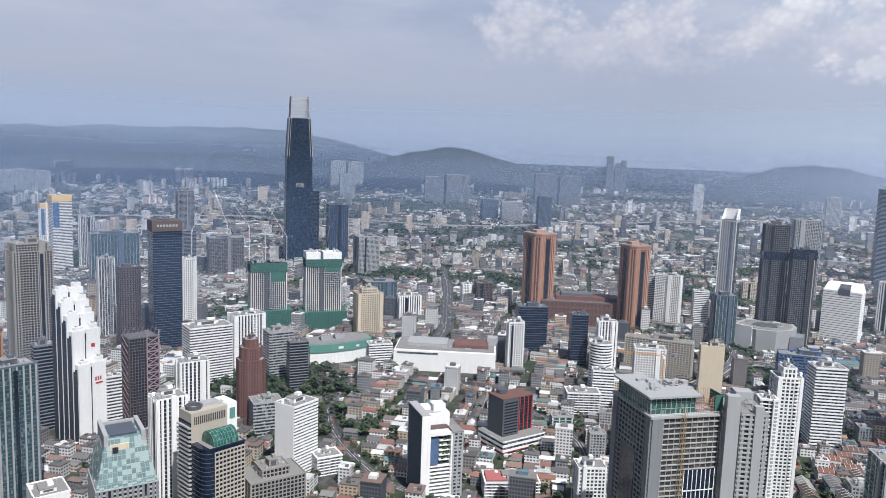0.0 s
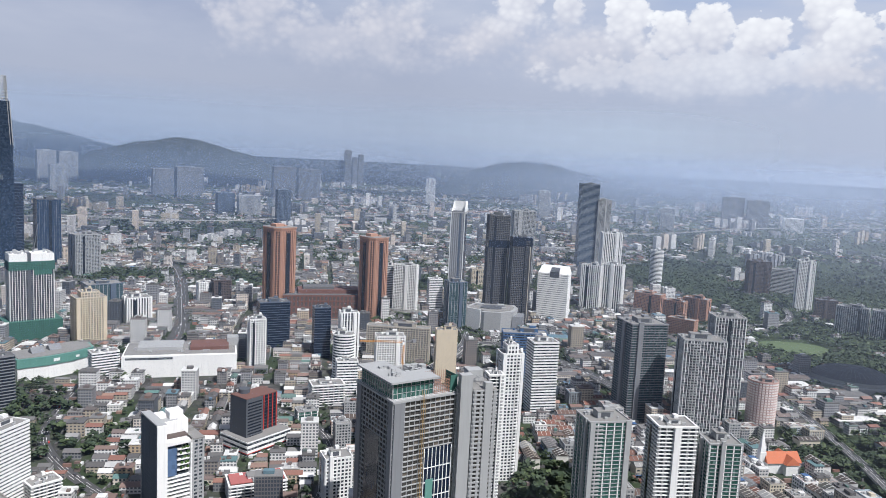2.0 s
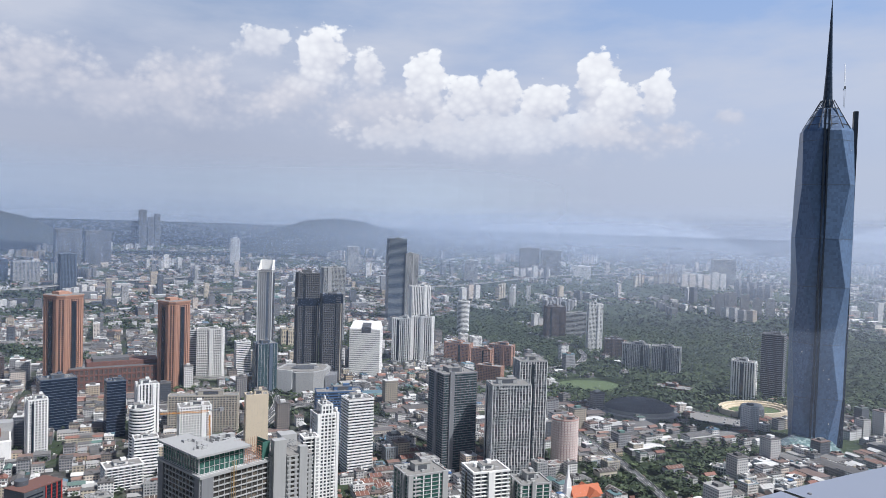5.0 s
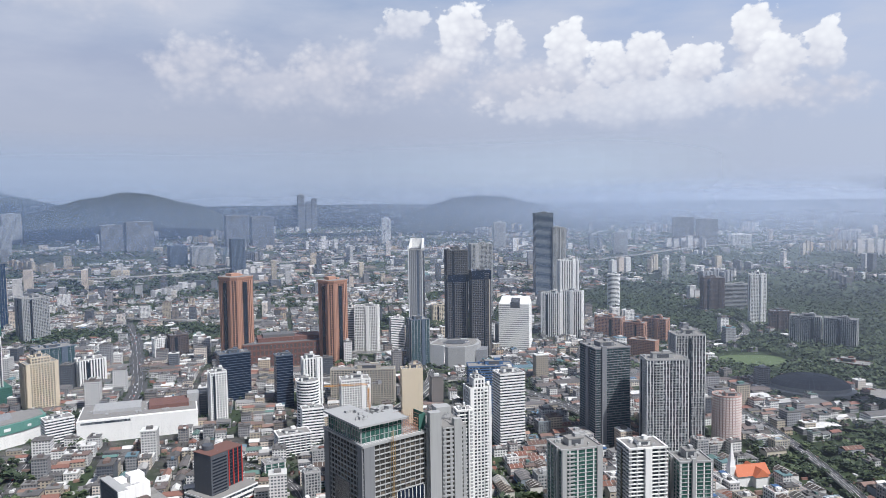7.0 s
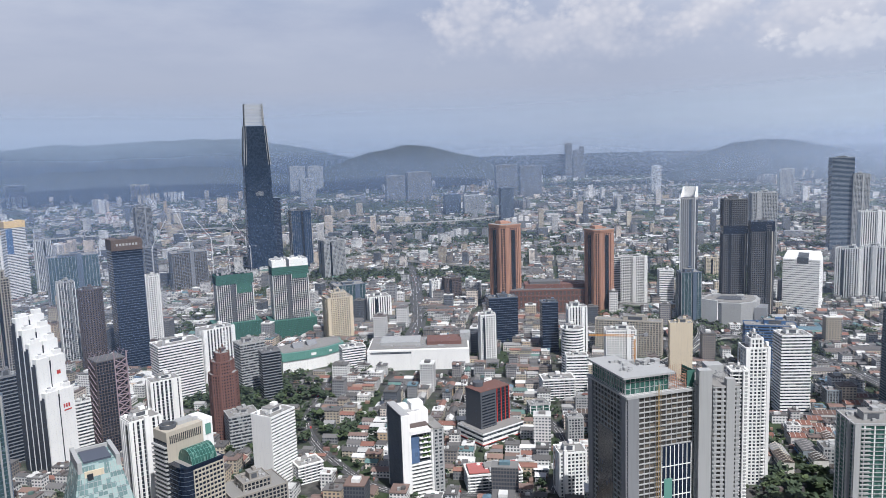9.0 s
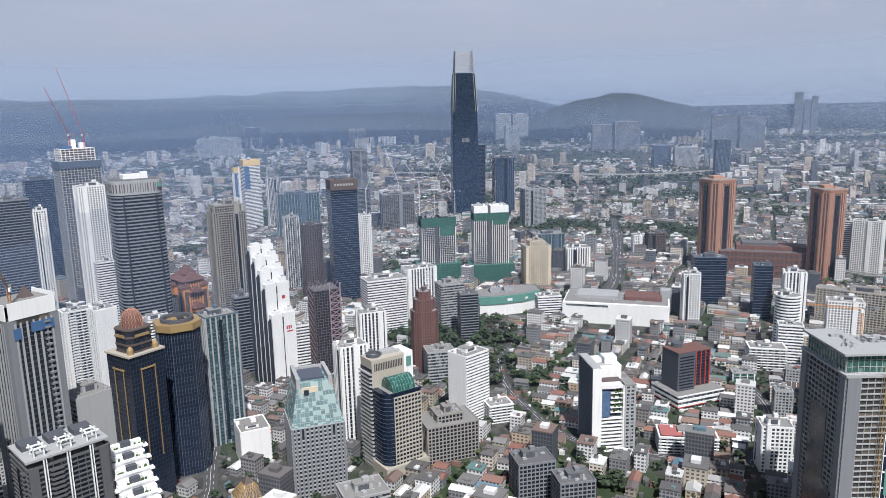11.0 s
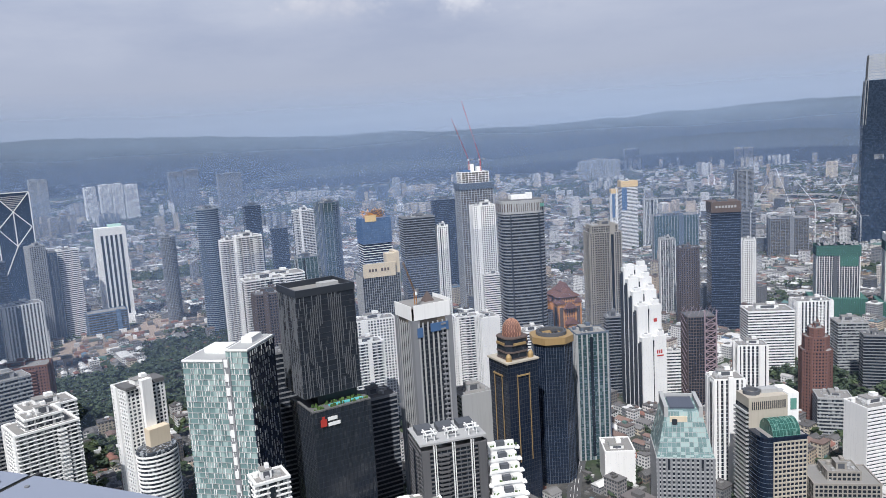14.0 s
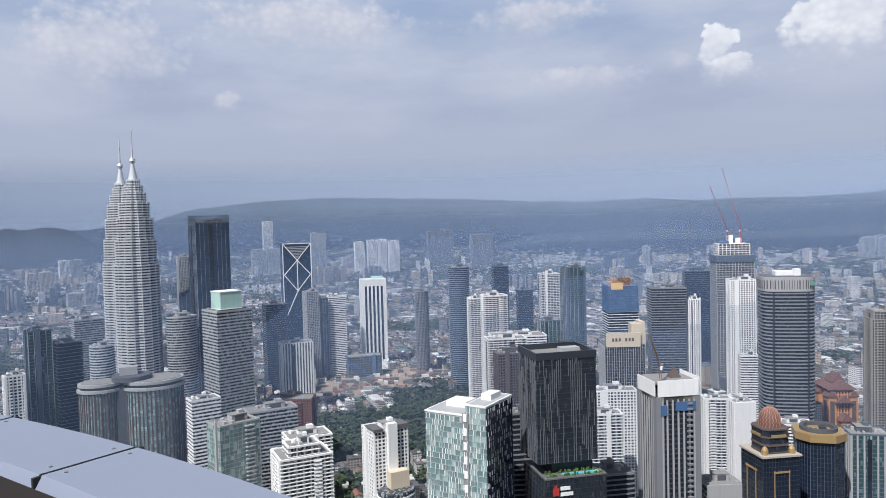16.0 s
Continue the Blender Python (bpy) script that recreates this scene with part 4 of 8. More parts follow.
tower("apartment_tower", "dark tower with rounded top", 1688.9, 271.6, 35.8, 28.7, 202.9, -68.9, "navy_glass")
tower("apartment_tower", "round grey blue tower with banded floors", 1331.3, 292.2, 38.9, 37.0, 224.9, -67.6, "haze_blue_bands", poly=ROUND)
tower("apartment_tower", "grey tower among the far blocks", 1596.7, 203.1, 32.1, 25.6, 156.4, -70.7, "navy_glass")
tower("apartment_tower", "slender grey apartment tower", 1455.2, 399.5, 27.8, 25.0, 167.3, -62.6, "dark_condo", poly=ROUND)
tower("apartment_tower", "white and beige apartment tower", 1399.4, 566.7, 33.0, 26.4, 162.4, -56.0, "white_bands")
tower("office_tower", "dark narrow tower with white stripe", 1367.3, 592.3, 33.1, 26.4, 162.4, -52.6, "blue_glass")
tower("office_tower", "dark glass tower with white louvres", 1243.2, 626.8, 40.1, 32.1, 165.9, -49.2, "navy_glass")
tower("office_block", "white ribbed hall with arched top", 1114.0, 525.5, 51.3, 30.8, 117.5, -54.7, "white_fins")
tower("office_block", "brown glass block behind the black tower", 900.3, 133.8, 38.1, 26.7, 145.7, -69.5, "brown_grid")
tower("apartment_block", "white and pink apartment block", 979.2, 151.6, 51.9, 25.9, 150.9, -69.2, "condo")
tower("office_block", "pale office block with roof decks", 1065.7, 147.9, 79.7, 39.8, 141.7, -72.1, "white_bands")
tower("office_block", "blue netted low construction block", 1402.7, 511.6, 68.9, 34.5, 41.3, -62.0, "net_bands", plant=False)
tower("office_block", "red brown theatre block", 821.7, 395.8, 55.1, 27.6, 99.8, -78.3, "brick_grid")
tower("office_tower", "dark blue glass tower with open crown", 978.9, 596.9, 49.5, 44.5, 318.6, -44.6, "blue_glass")
tower("office_tower", "grey banded tower with pale green roof box", 756.2, 441.8, 42.3, 38.1, 216.8, -33.7, "thin_bands")
tower("office_tower", "curved silver banded tower", 918.4, 609.0, 41.4, 33.1, 186.2, -46.5, "grey_bands", poly=ROUND)
tower("office_tower", "teal tower beside the curved hotel", 664.0, 618.3, 23.8, 19.0, 204.9, -33.0, "teal_glass")
tower("office_tower", "dark tower with flat roof", 683.5, 597.5, 25.6, 20.5, 189.4, -34.8, "navy_glass")
tower("office_block", "white slab with square windows", 631.0, 619.6, 19.1, 11.4, 162.2, -35.5, "white_grid")
tower("office_block", "round silver banded hall", 925.6, 749.3, 32.7, 31.0, 140.6, -41.0, "steel_bands", poly=ROUND)
tower("office_block", "pale banded low tower", 683.8, 431.0, 29.2, 20.5, 131.3, -41.8, "white_bands")
tower("office_block", "glass block with slanting roof walls", 563.5, 327.3, 36.3, 25.4, 144.4, -33.9, "pale_glass")
tower("office_block", "white and grey framed office block", 684.7, 354.2, 49.9, 24.9, 123.5, -48.6, "grey_bands")
tower("apartment_block", "white villas block with stepped roofs", 573.3, 268.6, 42.9, 34.4, 116.9, -50.9, "condo", steps=((0.6, 0.6, 8),))
tower("apartment_block", "white apartment block with roof frames", 637.2, 292.2, 39.8, 27.9, 112.9, -51.4, "condo")
tower("hotel_tower", "white hotel with rounded podium", 627.0, 210.6, 33.5, 26.8, 126.2, -47.4, "white_grid")
tower("office_block", "brown stone gateway block", 864.3, 414.9, 51.3, 20.5, 87.5, -74.4, "terra_grid")
tower("office_block", "grey office block beside the park", 1029.9, 858.6, 45.4, 27.2, 165.2, -38.2, "grey_bands")
tower("apartment_tower", "grey apartment tower beyond the twin towers", 1427.0, 936.8, 23.5, 18.8, 247.9, -44.7, "grey_grid")
tower("apartment_tower", "teal apartment block behind the towers", 1052.6, 685.4, 20.4, 16.3, 204.8, -44.9, "teal_glass")
tower("office_block", "low dark glass office with roof trusses", 414.5, -369.5, 31.2, 24.9, 31.1, -111.7, "dark_grid")
tower("office_block", "low dark glass office with roof trusses", 376.9, -378.8, 28.5, 22.8, 27.4, -115.1, "dark_grid")
tower("office_block", "white flat roofed block with round roof vents", 616.4, -207.5, 25.6, 30.8, 31.8, -98.6, "white_bands", blank=(0, 3))
tower("office_block", "pale grey block with a sloping top", 615.5, -75.6, 29.7, 23.7, 96.9, -73.0, "grey_bands", blank=(0,))
tower("apartment_block", "white terraced villas with tiled decks", 480.4, -8.1, 52.5, 26.3, 63.4, -81.0, "condo")
tower("apartment_block", "white low villas with roof terraces", 429.6, 74.2, 19.4, 15.5, 119.3, -66.2, "condo")
tower("office_block", "grey roofed low office", 467.4, -241.0, 34.8, 27.8, 23.1, -101.3, "grey_bands")
tower("far_tower", "dark far apartment tower, one of a cluster", 2789.8, -2982.8, 100.8, 60.5, 203.8, -126.9, "dark_grid", z0=55, plain=True)
tower("far_tower", "dark far apartment tower, one of a cluster", 2696.1, -3076.6, 129.6, 77.7, 217.7, -128.8, "dark_grid", z0=55, plain=True)
tower("far_tower", "grey far apartment tower, one of a pair", 2344.4, -3427.0, 117.6, 70.6, 240.5, -135.6, "dark_bands", z0=61, plain=True)
tower("far_tower", "grey far apartment tower, one of a pair", 2230.4, -3502.8, 119.3, 71.6, 233.1, -137.5, "dark_bands", z0=61, plain=True)
tower("far_tower", "very tall far dark tower", 2278.7, -4021.5, 39.0, 31.2, 353.7, -140.5, "dark_bands", z0=129, plain=True)
tower("far_tower", "far dark tower beside a taller one", 2238.2, -4041.3, 29.9, 23.9, 310.6, -141.0, "dark_grid", z0=129, plain=True)
tower("far_tower", "far dark tower beside a taller one", 2206.6, -4058.5, 29.8, 23.8, 329.0, -141.5, "dark_grid", z0=129, plain=True)
tower("far_tower", "dark blue far tower with flat top", 2215.8, -2770.7, 74.9, 59.9, 119.1, -127.4, "navy_glass", z0=19, plain=True)
tower("far_tower", "dark blue far tower with notched top", 1816.1, -2655.1, 56.4, 45.1, 158.9, -131.6, "navy_glass", z0=6, plain=True)
tower("far_tower", "broad grey far office block", 2095.1, -2788.8, 97.9, 58.7, 113.0, -133.1, "grey_grid", z0=16, plain=True)
tower("far_tower", "small teal far office tower", 2005.4, -2836.7, 36.5, 21.9, 106.5, -134.7, "teal_glass", z0=16, plain=True)
tower("far_tower", "white far apartment block on a hill", 3743.0, -2916.0, 60.0, 30.0, 322.7, -117.9, "white_grid", z0=262, plain=True)
tower("far_tower", "white far apartment block on a hill", 3512.0, -3191.0, 100.0, 30.0, 302.0, -122.3, "white_grid", z0=250, plain=True)
tower("far_tower", "grey far slab in a long row", 3435.3, -2823.5, 89.0, 53.4, 269.3, -119.4, "grey_grid", z0=96, plain=True)
tower("far_tower", "grey far slab in a long row", 3368.0, -2903.6, 89.6, 53.7, 266.1, -120.8, "grey_grid", z0=96, plain=True)
tower("far_tower", "grey far apartment tower", 3167.2, -2671.9, 80.5, 48.3, 201.9, -120.2, "grey_grid", z0=61, plain=True)
tower("far_tower", "pale slab of a far estate", 4214.7, -1267.7, 45.9, 27.5, 172.8, -96.7, "grey_grid", z0=91, plain=True)
tower("far_tower", "pale slab of a far estate", 4198.7, -1323.8, 51.3, 30.8, 179.8, -97.5, "grey_grid", z0=91, plain=True)
tower("far_tower", "pale slab of a far estate", 4179.8, -1379.5, 47.3, 28.4, 175.3, -98.3, "grey_grid", z0=91, plain=True)
tower("far_tower", "pale slab of a far estate", 4161.7, -1433.6, 48.0, 28.8, 170.6, -99.0, "grey_grid", z0=91, plain=True)
tower("far_tower", "grey far apartment tower", 4242.8, -1564.0, 85.5, 51.3, 221.3, -100.2, "grey_grid", z0=108, plain=True)
tower("far_tower", "cream far slab catching the sun", 4346.3, -1787.1, 128.1, 51.2, 235.7, -106.4, "cream_grid", z0=146, plain=True)
tower("far_tower", "cream far tower catching the sun", 4272.7, -1928.8, 37.4, 22.4, 234.0, -108.3, "cream_grid", z0=146, plain=True)
tower("far_tower", "cream far slab catching the sun", 4197.8, -2034.4, 101.5, 40.6, 211.9, -109.9, "cream_grid", z0=138, plain=True)
tower("far_tower", "cream far tower of a small group", 3965.6, -2089.6, 40.5, 24.3, 197.5, -111.8, "cream_grid", z0=103, plain=True)
tower("far_tower", "cream far tower of a small group", 3942.1, -2136.3, 46.6, 28.0, 195.7, -112.5, "cream_grid", z0=103, plain=True)
tower("far_tower", "cream tower standing alone beyond the viaduct", 3261.5, -2180.6, 45.9, 27.6, 124.2, -117.8, "cream_grid", z0=43, plain=True)
tower("far_tower", "pink roofed far tower of three", 3421.6, -1630.3, 28.6, 17.2, 70.5, -109.5, "pink_grid", z0=34, plain=True)
tower("far_tower", "pink roofed far tower of three", 3408.4, -1656.6, 26.4, 15.8, 89.9, -109.9, "pink_grid", z0=34, plain=True)
tower("far_tower", "pink roofed far tower of three", 3396.2, -1681.5, 26.5, 15.9, 71.1, -110.3, "pink_grid", z0=34, plain=True)
tower("far_tower", "grey far apartment tower", 955.6, -3809.1, 61.3, 36.8, 187.6, -157.9, "grey_grid", z0=43, plain=True)
tower("far_tower", "white far slab on the plain", 1616.4, -3806.7, 47.6, 28.6, 212.4, -149.0, "white_grid", z0=61, plain=True)
tower("far_tower", "grey slab of a pair on the plain", 19.2, -4010.2, 102.7, 51.3, 206.3, -171.7, "dark_grid", z0=49, plain=True)
tower("far_tower", "grey slab of a pair on the plain", -99.6, -4008.8, 101.7, 50.8, 197.1, -173.4, "dark_grid", z0=49, plain=True)
tower("far_tower", "pale twin topped far tower", 306.3, -3639.0, 64.5, 45.2, 144.8, -167.2, "grey_grid", z0=25, plain=True)
tower("far_tower", "grey far block by the motorway", -976.7, -3891.6, 113.6, 56.8, 183.5, -186.1, "grey_grid", z0=49, plain=True)
tower("far_tower", "white low slabs on the plain", -263.3, -3961.1, 88.1, 44.1, 120.0, -175.8, "white_grid", z0=46, plain=True)
tower("far_tower", "dark far slab in the haze", -594.1, -4550.1, 161.6, 64.6, 244.0, -179.4, "dark_grid", z0=119, plain=True)
tower("far_tower", "dark far slab in the haze", -884.2, -4438.6, 146.7, 58.7, 225.0, -183.3, "dark_grid", z0=108, plain=True)
tower("far_tower", "white far tower of a group", 3648.7, 1338.5, 48.8, 39.1, 211.9, -59.9, "white_fins", z0=40, plain=True)
tower("far_tower", "white far tower of a group", 3671.4, 1275.5, 49.5, 39.6, 219.0, -60.8, "white_fins", z0=40, plain=True)
tower("far_tower", "white far tower of a group", 3687.6, 1224.1, 45.2, 36.1, 221.4, -61.6, "white_fins", z0=40, plain=True)
tower("far_tower", "white far tower of a group", 3709.6, 1167.9, 57.7, 46.1, 212.2, -62.5, "white_fins", z0=40, plain=True)
tower("far_tower", "dark far tower behind the white group", 4015.5, 1028.1, 68.7, 54.9, 253.9, -65.6, "dark_bands", z0=61, plain=True)
tower("far_tower", "dark far tower behind the white group", 4034.5, 951.5, 69.3, 55.5, 262.0, -66.7, "dark_bands", z0=61, plain=True)
tower("far_tower", "broad dark far block", 3873.0, 723.1, 114.7, 68.8, 234.1, -69.4, "dark_grid", z0=43, plain=True)
tower("far_tower", "grey far slab beyond the towers", 3511.7, 1851.6, 73.7, 44.2, 184.2, -52.2, "grey_grid", z0=46, plain=True)
tower("far_tower", "grey far slab beyond the towers", 3545.8, 1781.7, 66.4, 39.8, 189.4, -53.3, "grey_grid", z0=46, plain=True)
tower("far_tower", "white hillside block far off", 4018.8, 2055.4, 58.2, 29.1, 334.7, -52.9, "white_grid", z0=108, plain=True)
tower("far_tower", "grey far twin blocks on the slope", 3730.0, 1628.0, 38.2, 22.9, 265.2, -56.4, "grey_grid", z0=55, plain=True)
tower("far_tower", "grey far twin blocks on the slope", 3746.5, 1589.7, 38.6, 23.2, 259.9, -57.0, "grey_grid", z0=55, plain=True)
tower("far_tower", "pale far flats on the plain", 3014.4, 2631.6, 47.0, 28.2, 165.5, -38.9, "white_grid", z0=49, plain=True)
tower("far_tower", "pale far flats on the plain", 3049.6, 2591.7, 49.9, 29.9, 168.5, -39.6, "grey_grid", z0=49, plain=True)
tower("far_tower", "cream far flats in a group", 2697.3, 2528.4, 41.8, 25.1, 125.7, -36.9, "cream_grid", z0=27, plain=True)
tower("far_tower", "cream far flats in a group", 2741.6, 2486.8, 60.8, 36.5, 129.7, -37.8, "cream_grid", z0=27, plain=True)
tower("far_tower", "grey far tower among flats", 2261.9, 1937.4, 48.0, 33.6, 82.5, -39.4, "grey_grid", z0=-0, plain=True)
tower("far_tower", "grey far tower among flats", 2476.4, 2043.7, 43.6, 30.5, 105.2, -40.5, "grey_grid", z0=6, plain=True)
tower("far_tower", "pale grey far estate slab", 3993.5, -1198.6, 64.9, 38.9, 174.1, -98.7, "grey_grid", z0=64, plain=True)
tower("far_tower", "pale grey far estate slab", 3970.9, -1275.6, 70.9, 42.5, 179.2, -99.8, "grey_grid", z0=64, plain=True)
tower("far_tower", "pale grey far estate slab", 3945.7, -1349.7, 68.1, 40.8, 175.1, -100.9, "grey_grid", z0=64, plain=True)
tower("far_tower", "dark far block on the slope", 3843.2, 42.2, 64.3, 38.6, 121.5, -81.4, "navy_glass", z0=37, plain=True)
tower("far_tower", "dark far block on the slope", 3842.2, -59.7, 60.8, 36.5, 119.5, -82.9, "navy_glass", z0=37, plain=True)
tower("far_tower", "grey far block on the slope", 3918.9, -140.0, 35.2, 21.1, 155.0, -84.0, "grey_grid", z0=43, plain=True)




# ---- landmarks ----
def on(bearing, d):
    return d * math.sin(radians(bearing)), d * math.cos(radians(bearing))


def crane(x, y, z, h, jib, aim, lean=0.0, colour=None, label="yellow tower crane over a building site"):
    root = at("tower_crane", label, "crane", x, y, aim, z, "site cranes")
    c = colour or ORANGE
    mast = Shape()
    for sx, sy in ((-0.8, -0.8), (0.8, -0.8), (0.8, 0.8), (-0.8, 0.8)):
        mast.beam((sx, sy, 0), (sx, sy, h), 0.18)
    for k in range(int(h / 3)):
        s = 1 if k % 2 else -1
        mast.beam((-0.8 * s, -0.8, 3 * k), (0.8 * s, -0.8, 3 * k + 3), 0.1)
        mast.beam((-0.8, 0.8 * s, 3 * k), (-0.8, -0.8 * s, 3 * k + 3), 0.1)
    part("mast", mast, c, root)
    arm, rise = Shape(), math.tan(radians(lean))
    for q in (-0.6, 0.6):
        arm.beam((0, q, h), (jib, q, h + jib * rise), 0.15)
    arm.beam((0, 0, h + 1.4), (jib, 0, h + 0.6 + jib * rise), 0.15)
    for k in range(int(jib / 3)):
        f = 3 * k
        arm.beam((f, -0.6, h + f * rise), (f + 1.5, 0, h + 1.3 + (f + 1.5) * rise), 0.1)
        arm.beam((f + 1.5, 0, h + 1.3 + (f + 1.5) * rise), (f + 3, 0.6, h + (f + 3) * rise), 0.1)
    part("jib", arm, c, root)
    part("counterweight", Shape().box(-jib * 0.25, 0, h - 1.5, h + 1.5, 4, 2).beam((0, 0, h + 0.5), (-jib * 0.25, 0, h + 0.5), 0.5), GREY, root, "grey concrete counterweight")
    part("cab", Shape().box(1.2, 1.4, h - 2, h + 0.6, 2, 1.6), WHITE, root, "white crane cab")
    return root


# the tall dark blue tower with a latticed crown
x, y = on(126.45, 2150)
root = at("skyscraper", "tall dark blue glass skyscraper with a latticed crown", "skyscraper", x, y, -126.45 + 6)
LEVELS = [(0, 80), (100, 77), (200, 74), (300, 70), (408, 58)]
core = Shape()
for (z0, w0), (z1, w1) in zip(LEVELS, LEVELS[1:]):
    core.prism(cut(w0, w0, 6), z0, z1, cut(w1, w1, 5))
part("core", core, TOWERGLASS, root)
sh = Shape()
for k in range(100):
    z = 4.0 + k * 4.05
    w = np.interp(z, [l[0] for l in LEVELS], [l[1] for l in LEVELS])
    sh.prism(cut(w + 0.5, w + 0.5, 6), z, z + 0.55)
part("floor_banding", sh, NAVYGLASS, root, kind="stuff")
sh = Shape()
for sx in (-1, 1):
    for sy in (-1, 1):
        for off in (0.0, 5.0):
            sh.beam((sx * (35 - off), sy * 35.5, 300), (sx * (29.5 - off), sy * 29.8, 410), 0.7)
            sh.beam((sx * 35.5, sy * (35 - off), 300), (sx * 29.8, sy * (29.5 - off), 410), 0.7)
part("corner_fins", sh, LIGHT, root, "pale steel corner fins")
sh = Shape()
for k in range(9):
    for f in range(4):
        sh.box(math.cos(f * math.pi / 2) * 38.6 + (k - 4) * 2.4 * math.sin(f * math.pi / 2), math.sin(f * math.pi / 2) * 38.6 + (k - 4) * 2.4 * math.cos(f * math.pi / 2), 214, 226, 0.9, 0.9)
part("vents", sh, LIGHT, root, "pale louvred vents", kind="stuff")
crown = Shape()
for f in range(4):
    c, s = math.cos(f * math.pi / 2), math.sin(f * math.pi / 2)

    def on_face(u, z):
        w = np.interp(z, [408, 469], [27, 24.5])
        a, b = u * w, -w
        return (c * a - s * b, s * a + c * b, z)
    rows = 8
    for k in range(rows):
        z0, z1 = 408 + 61 * k / rows, 408 + 61 * (k + 1) / rows
        for j in range(6):
            u0, u1 = -1 + j / 3, -1 + (j + 1) / 3
            crown.beam(on_face(u0, z0), on_face(u1, z1), 0.55)
            crown.beam(on_face(u1, z0), on_face(u0, z1), 0.3)
        crown.beam(on_face(-1, z1), on_face(1, z1), 0.8)
part("crown_lattice", crown, LIGHT, root, "silver diagonal steel crown lattice")
storeys(root, [(px + 44, py) for px, py in rect(26, 50)], 0, 205, "navy_glass", 1, name="side_wing")

# the very tall faceted tower with a spire
x, y = on(200.4, 1235)
root = at("skyscraper", "very tall faceted blue glass skyscraper with a needle spire", "skyscraper", x, y, -200.4 + 12)
body, seams, rs0 = Shape(), Shape(), random.Random(4)


def facet(w, k):
    """Cut-corner square whose cuts shift from level to level."""
    h = w / 2
    c = h * (0.22 if k % 2 else 0.62)
    return [(-h + c, -h), (h - c, -h), (h, -h + c), (h, h - c), (h - c, h), (-h + c, h), (-h, h - c), (-h, -h + c)]


RISE = [(0, 62), (75, 66), (155, 72), (240, 70), (311, 78), (390, 70), (470, 68)]
for k, ((z0, w0), (z1, w1)) in enumerate(zip(RISE, RISE[1:])):
    body.prism(facet(w0, k), z0, z1, facet(w1, k + 1))
part("faceted_body", body, SKYGLASS, root)
for z in (75, 155, 240, 311, 390, 455):
    j = min(max(i for i, l in enumerate(RISE) if l[0] <= z), len(RISE) - 2)
    f = (z - RISE[j][0]) / (RISE[j + 1][0] - RISE[j][0])
    p0, p1 = facet(RISE[j][1], j), facet(RISE[j + 1][1], j + 1)
    seams.prism(grow([(a[0] + (b[0] - a[0]) * f, a[1] + (b[1] - a[1]) * f) for a, b in zip(p0, p1)], 0.15), z, z + 0.8)
lamps = Shape()
for k in range(40):
    a, z = rs0.uniform(0, 6.28), rs0.uniform(20, 460)
    lamps.box(37 * math.cos(a), 37 * math.sin(a), z, z + 1.5, 1.2, 1.2)
part("facade_cradle", lamps, WHITE, root, "small white facade cradles", kind="stuff")
part("joint_lines", seams, SLATE, root, kind="stuff")
slot = Shape()
for z0, z1, o in ((0, 75, 0), (75, 155, 2), (155, 240, 3), (240, 311, 2), (311, 390, 3), (390, 500, 2)):
    for off in (-2.6, 2.6):
        slot.box(-8 + off + o * 0.3, -36.5, z0, z1, 2.2, 6)
        slot.box(36.5, -8 + off, z0, z1, 6, 2.2)
part("dark_slots", slot, NAVYGLASS, root, "dark vertical recess strips")
cap = Shape().prism(facet(68, 0), 470, 505, facet(24, 1))
part("cap", cap, SKYGLASS, root)
frame_ = Shape()
for k in range(12):
    a = 2 * math.pi * k / 12
    frame_.beam((33 * math.cos(a), 33 * math.sin(a), 474), (9 * math.cos(a), 9 * math.sin(a), 518), 0.6)
for z, r in ((480, 30), (492, 23), (505, 16), (516, 10)):
    for k in range(12):
        a, b = 2 * math.pi * k / 12, 2 * math.pi * (k + 1) / 12
        frame_.beam((r * math.cos(a), r * math.sin(a), z), (r * math.cos(b), r * math.sin(b), z), 0.5)
part("crown_frame", frame_, DARK, root, "dark open steel crown frame")
part("spire", Shape().lathe([(9, 500), (6.5, 520), (4.5, 560), (3.0, 600), (1.6, 640), (0.4, 668)], 10), TOWERGLASS, root, "dark needle spire")
drum = Shape()
for f in range(2):
    drum.prism(rect(90, 60, -10, -50 + f * 8), 0, 14 + f * 3, rect(60 - 20 * f, 30, -10, -46 + f * 8))
part("podium_vault", drum, PALEGLASS, root, "faceted glass entrance roof")
cx_, cy_ = on(201.4, 1228)
crane(cx_, cy_, 505, 28, 38, -110, 50, WHITE, "white luffing crane on the tower crown")

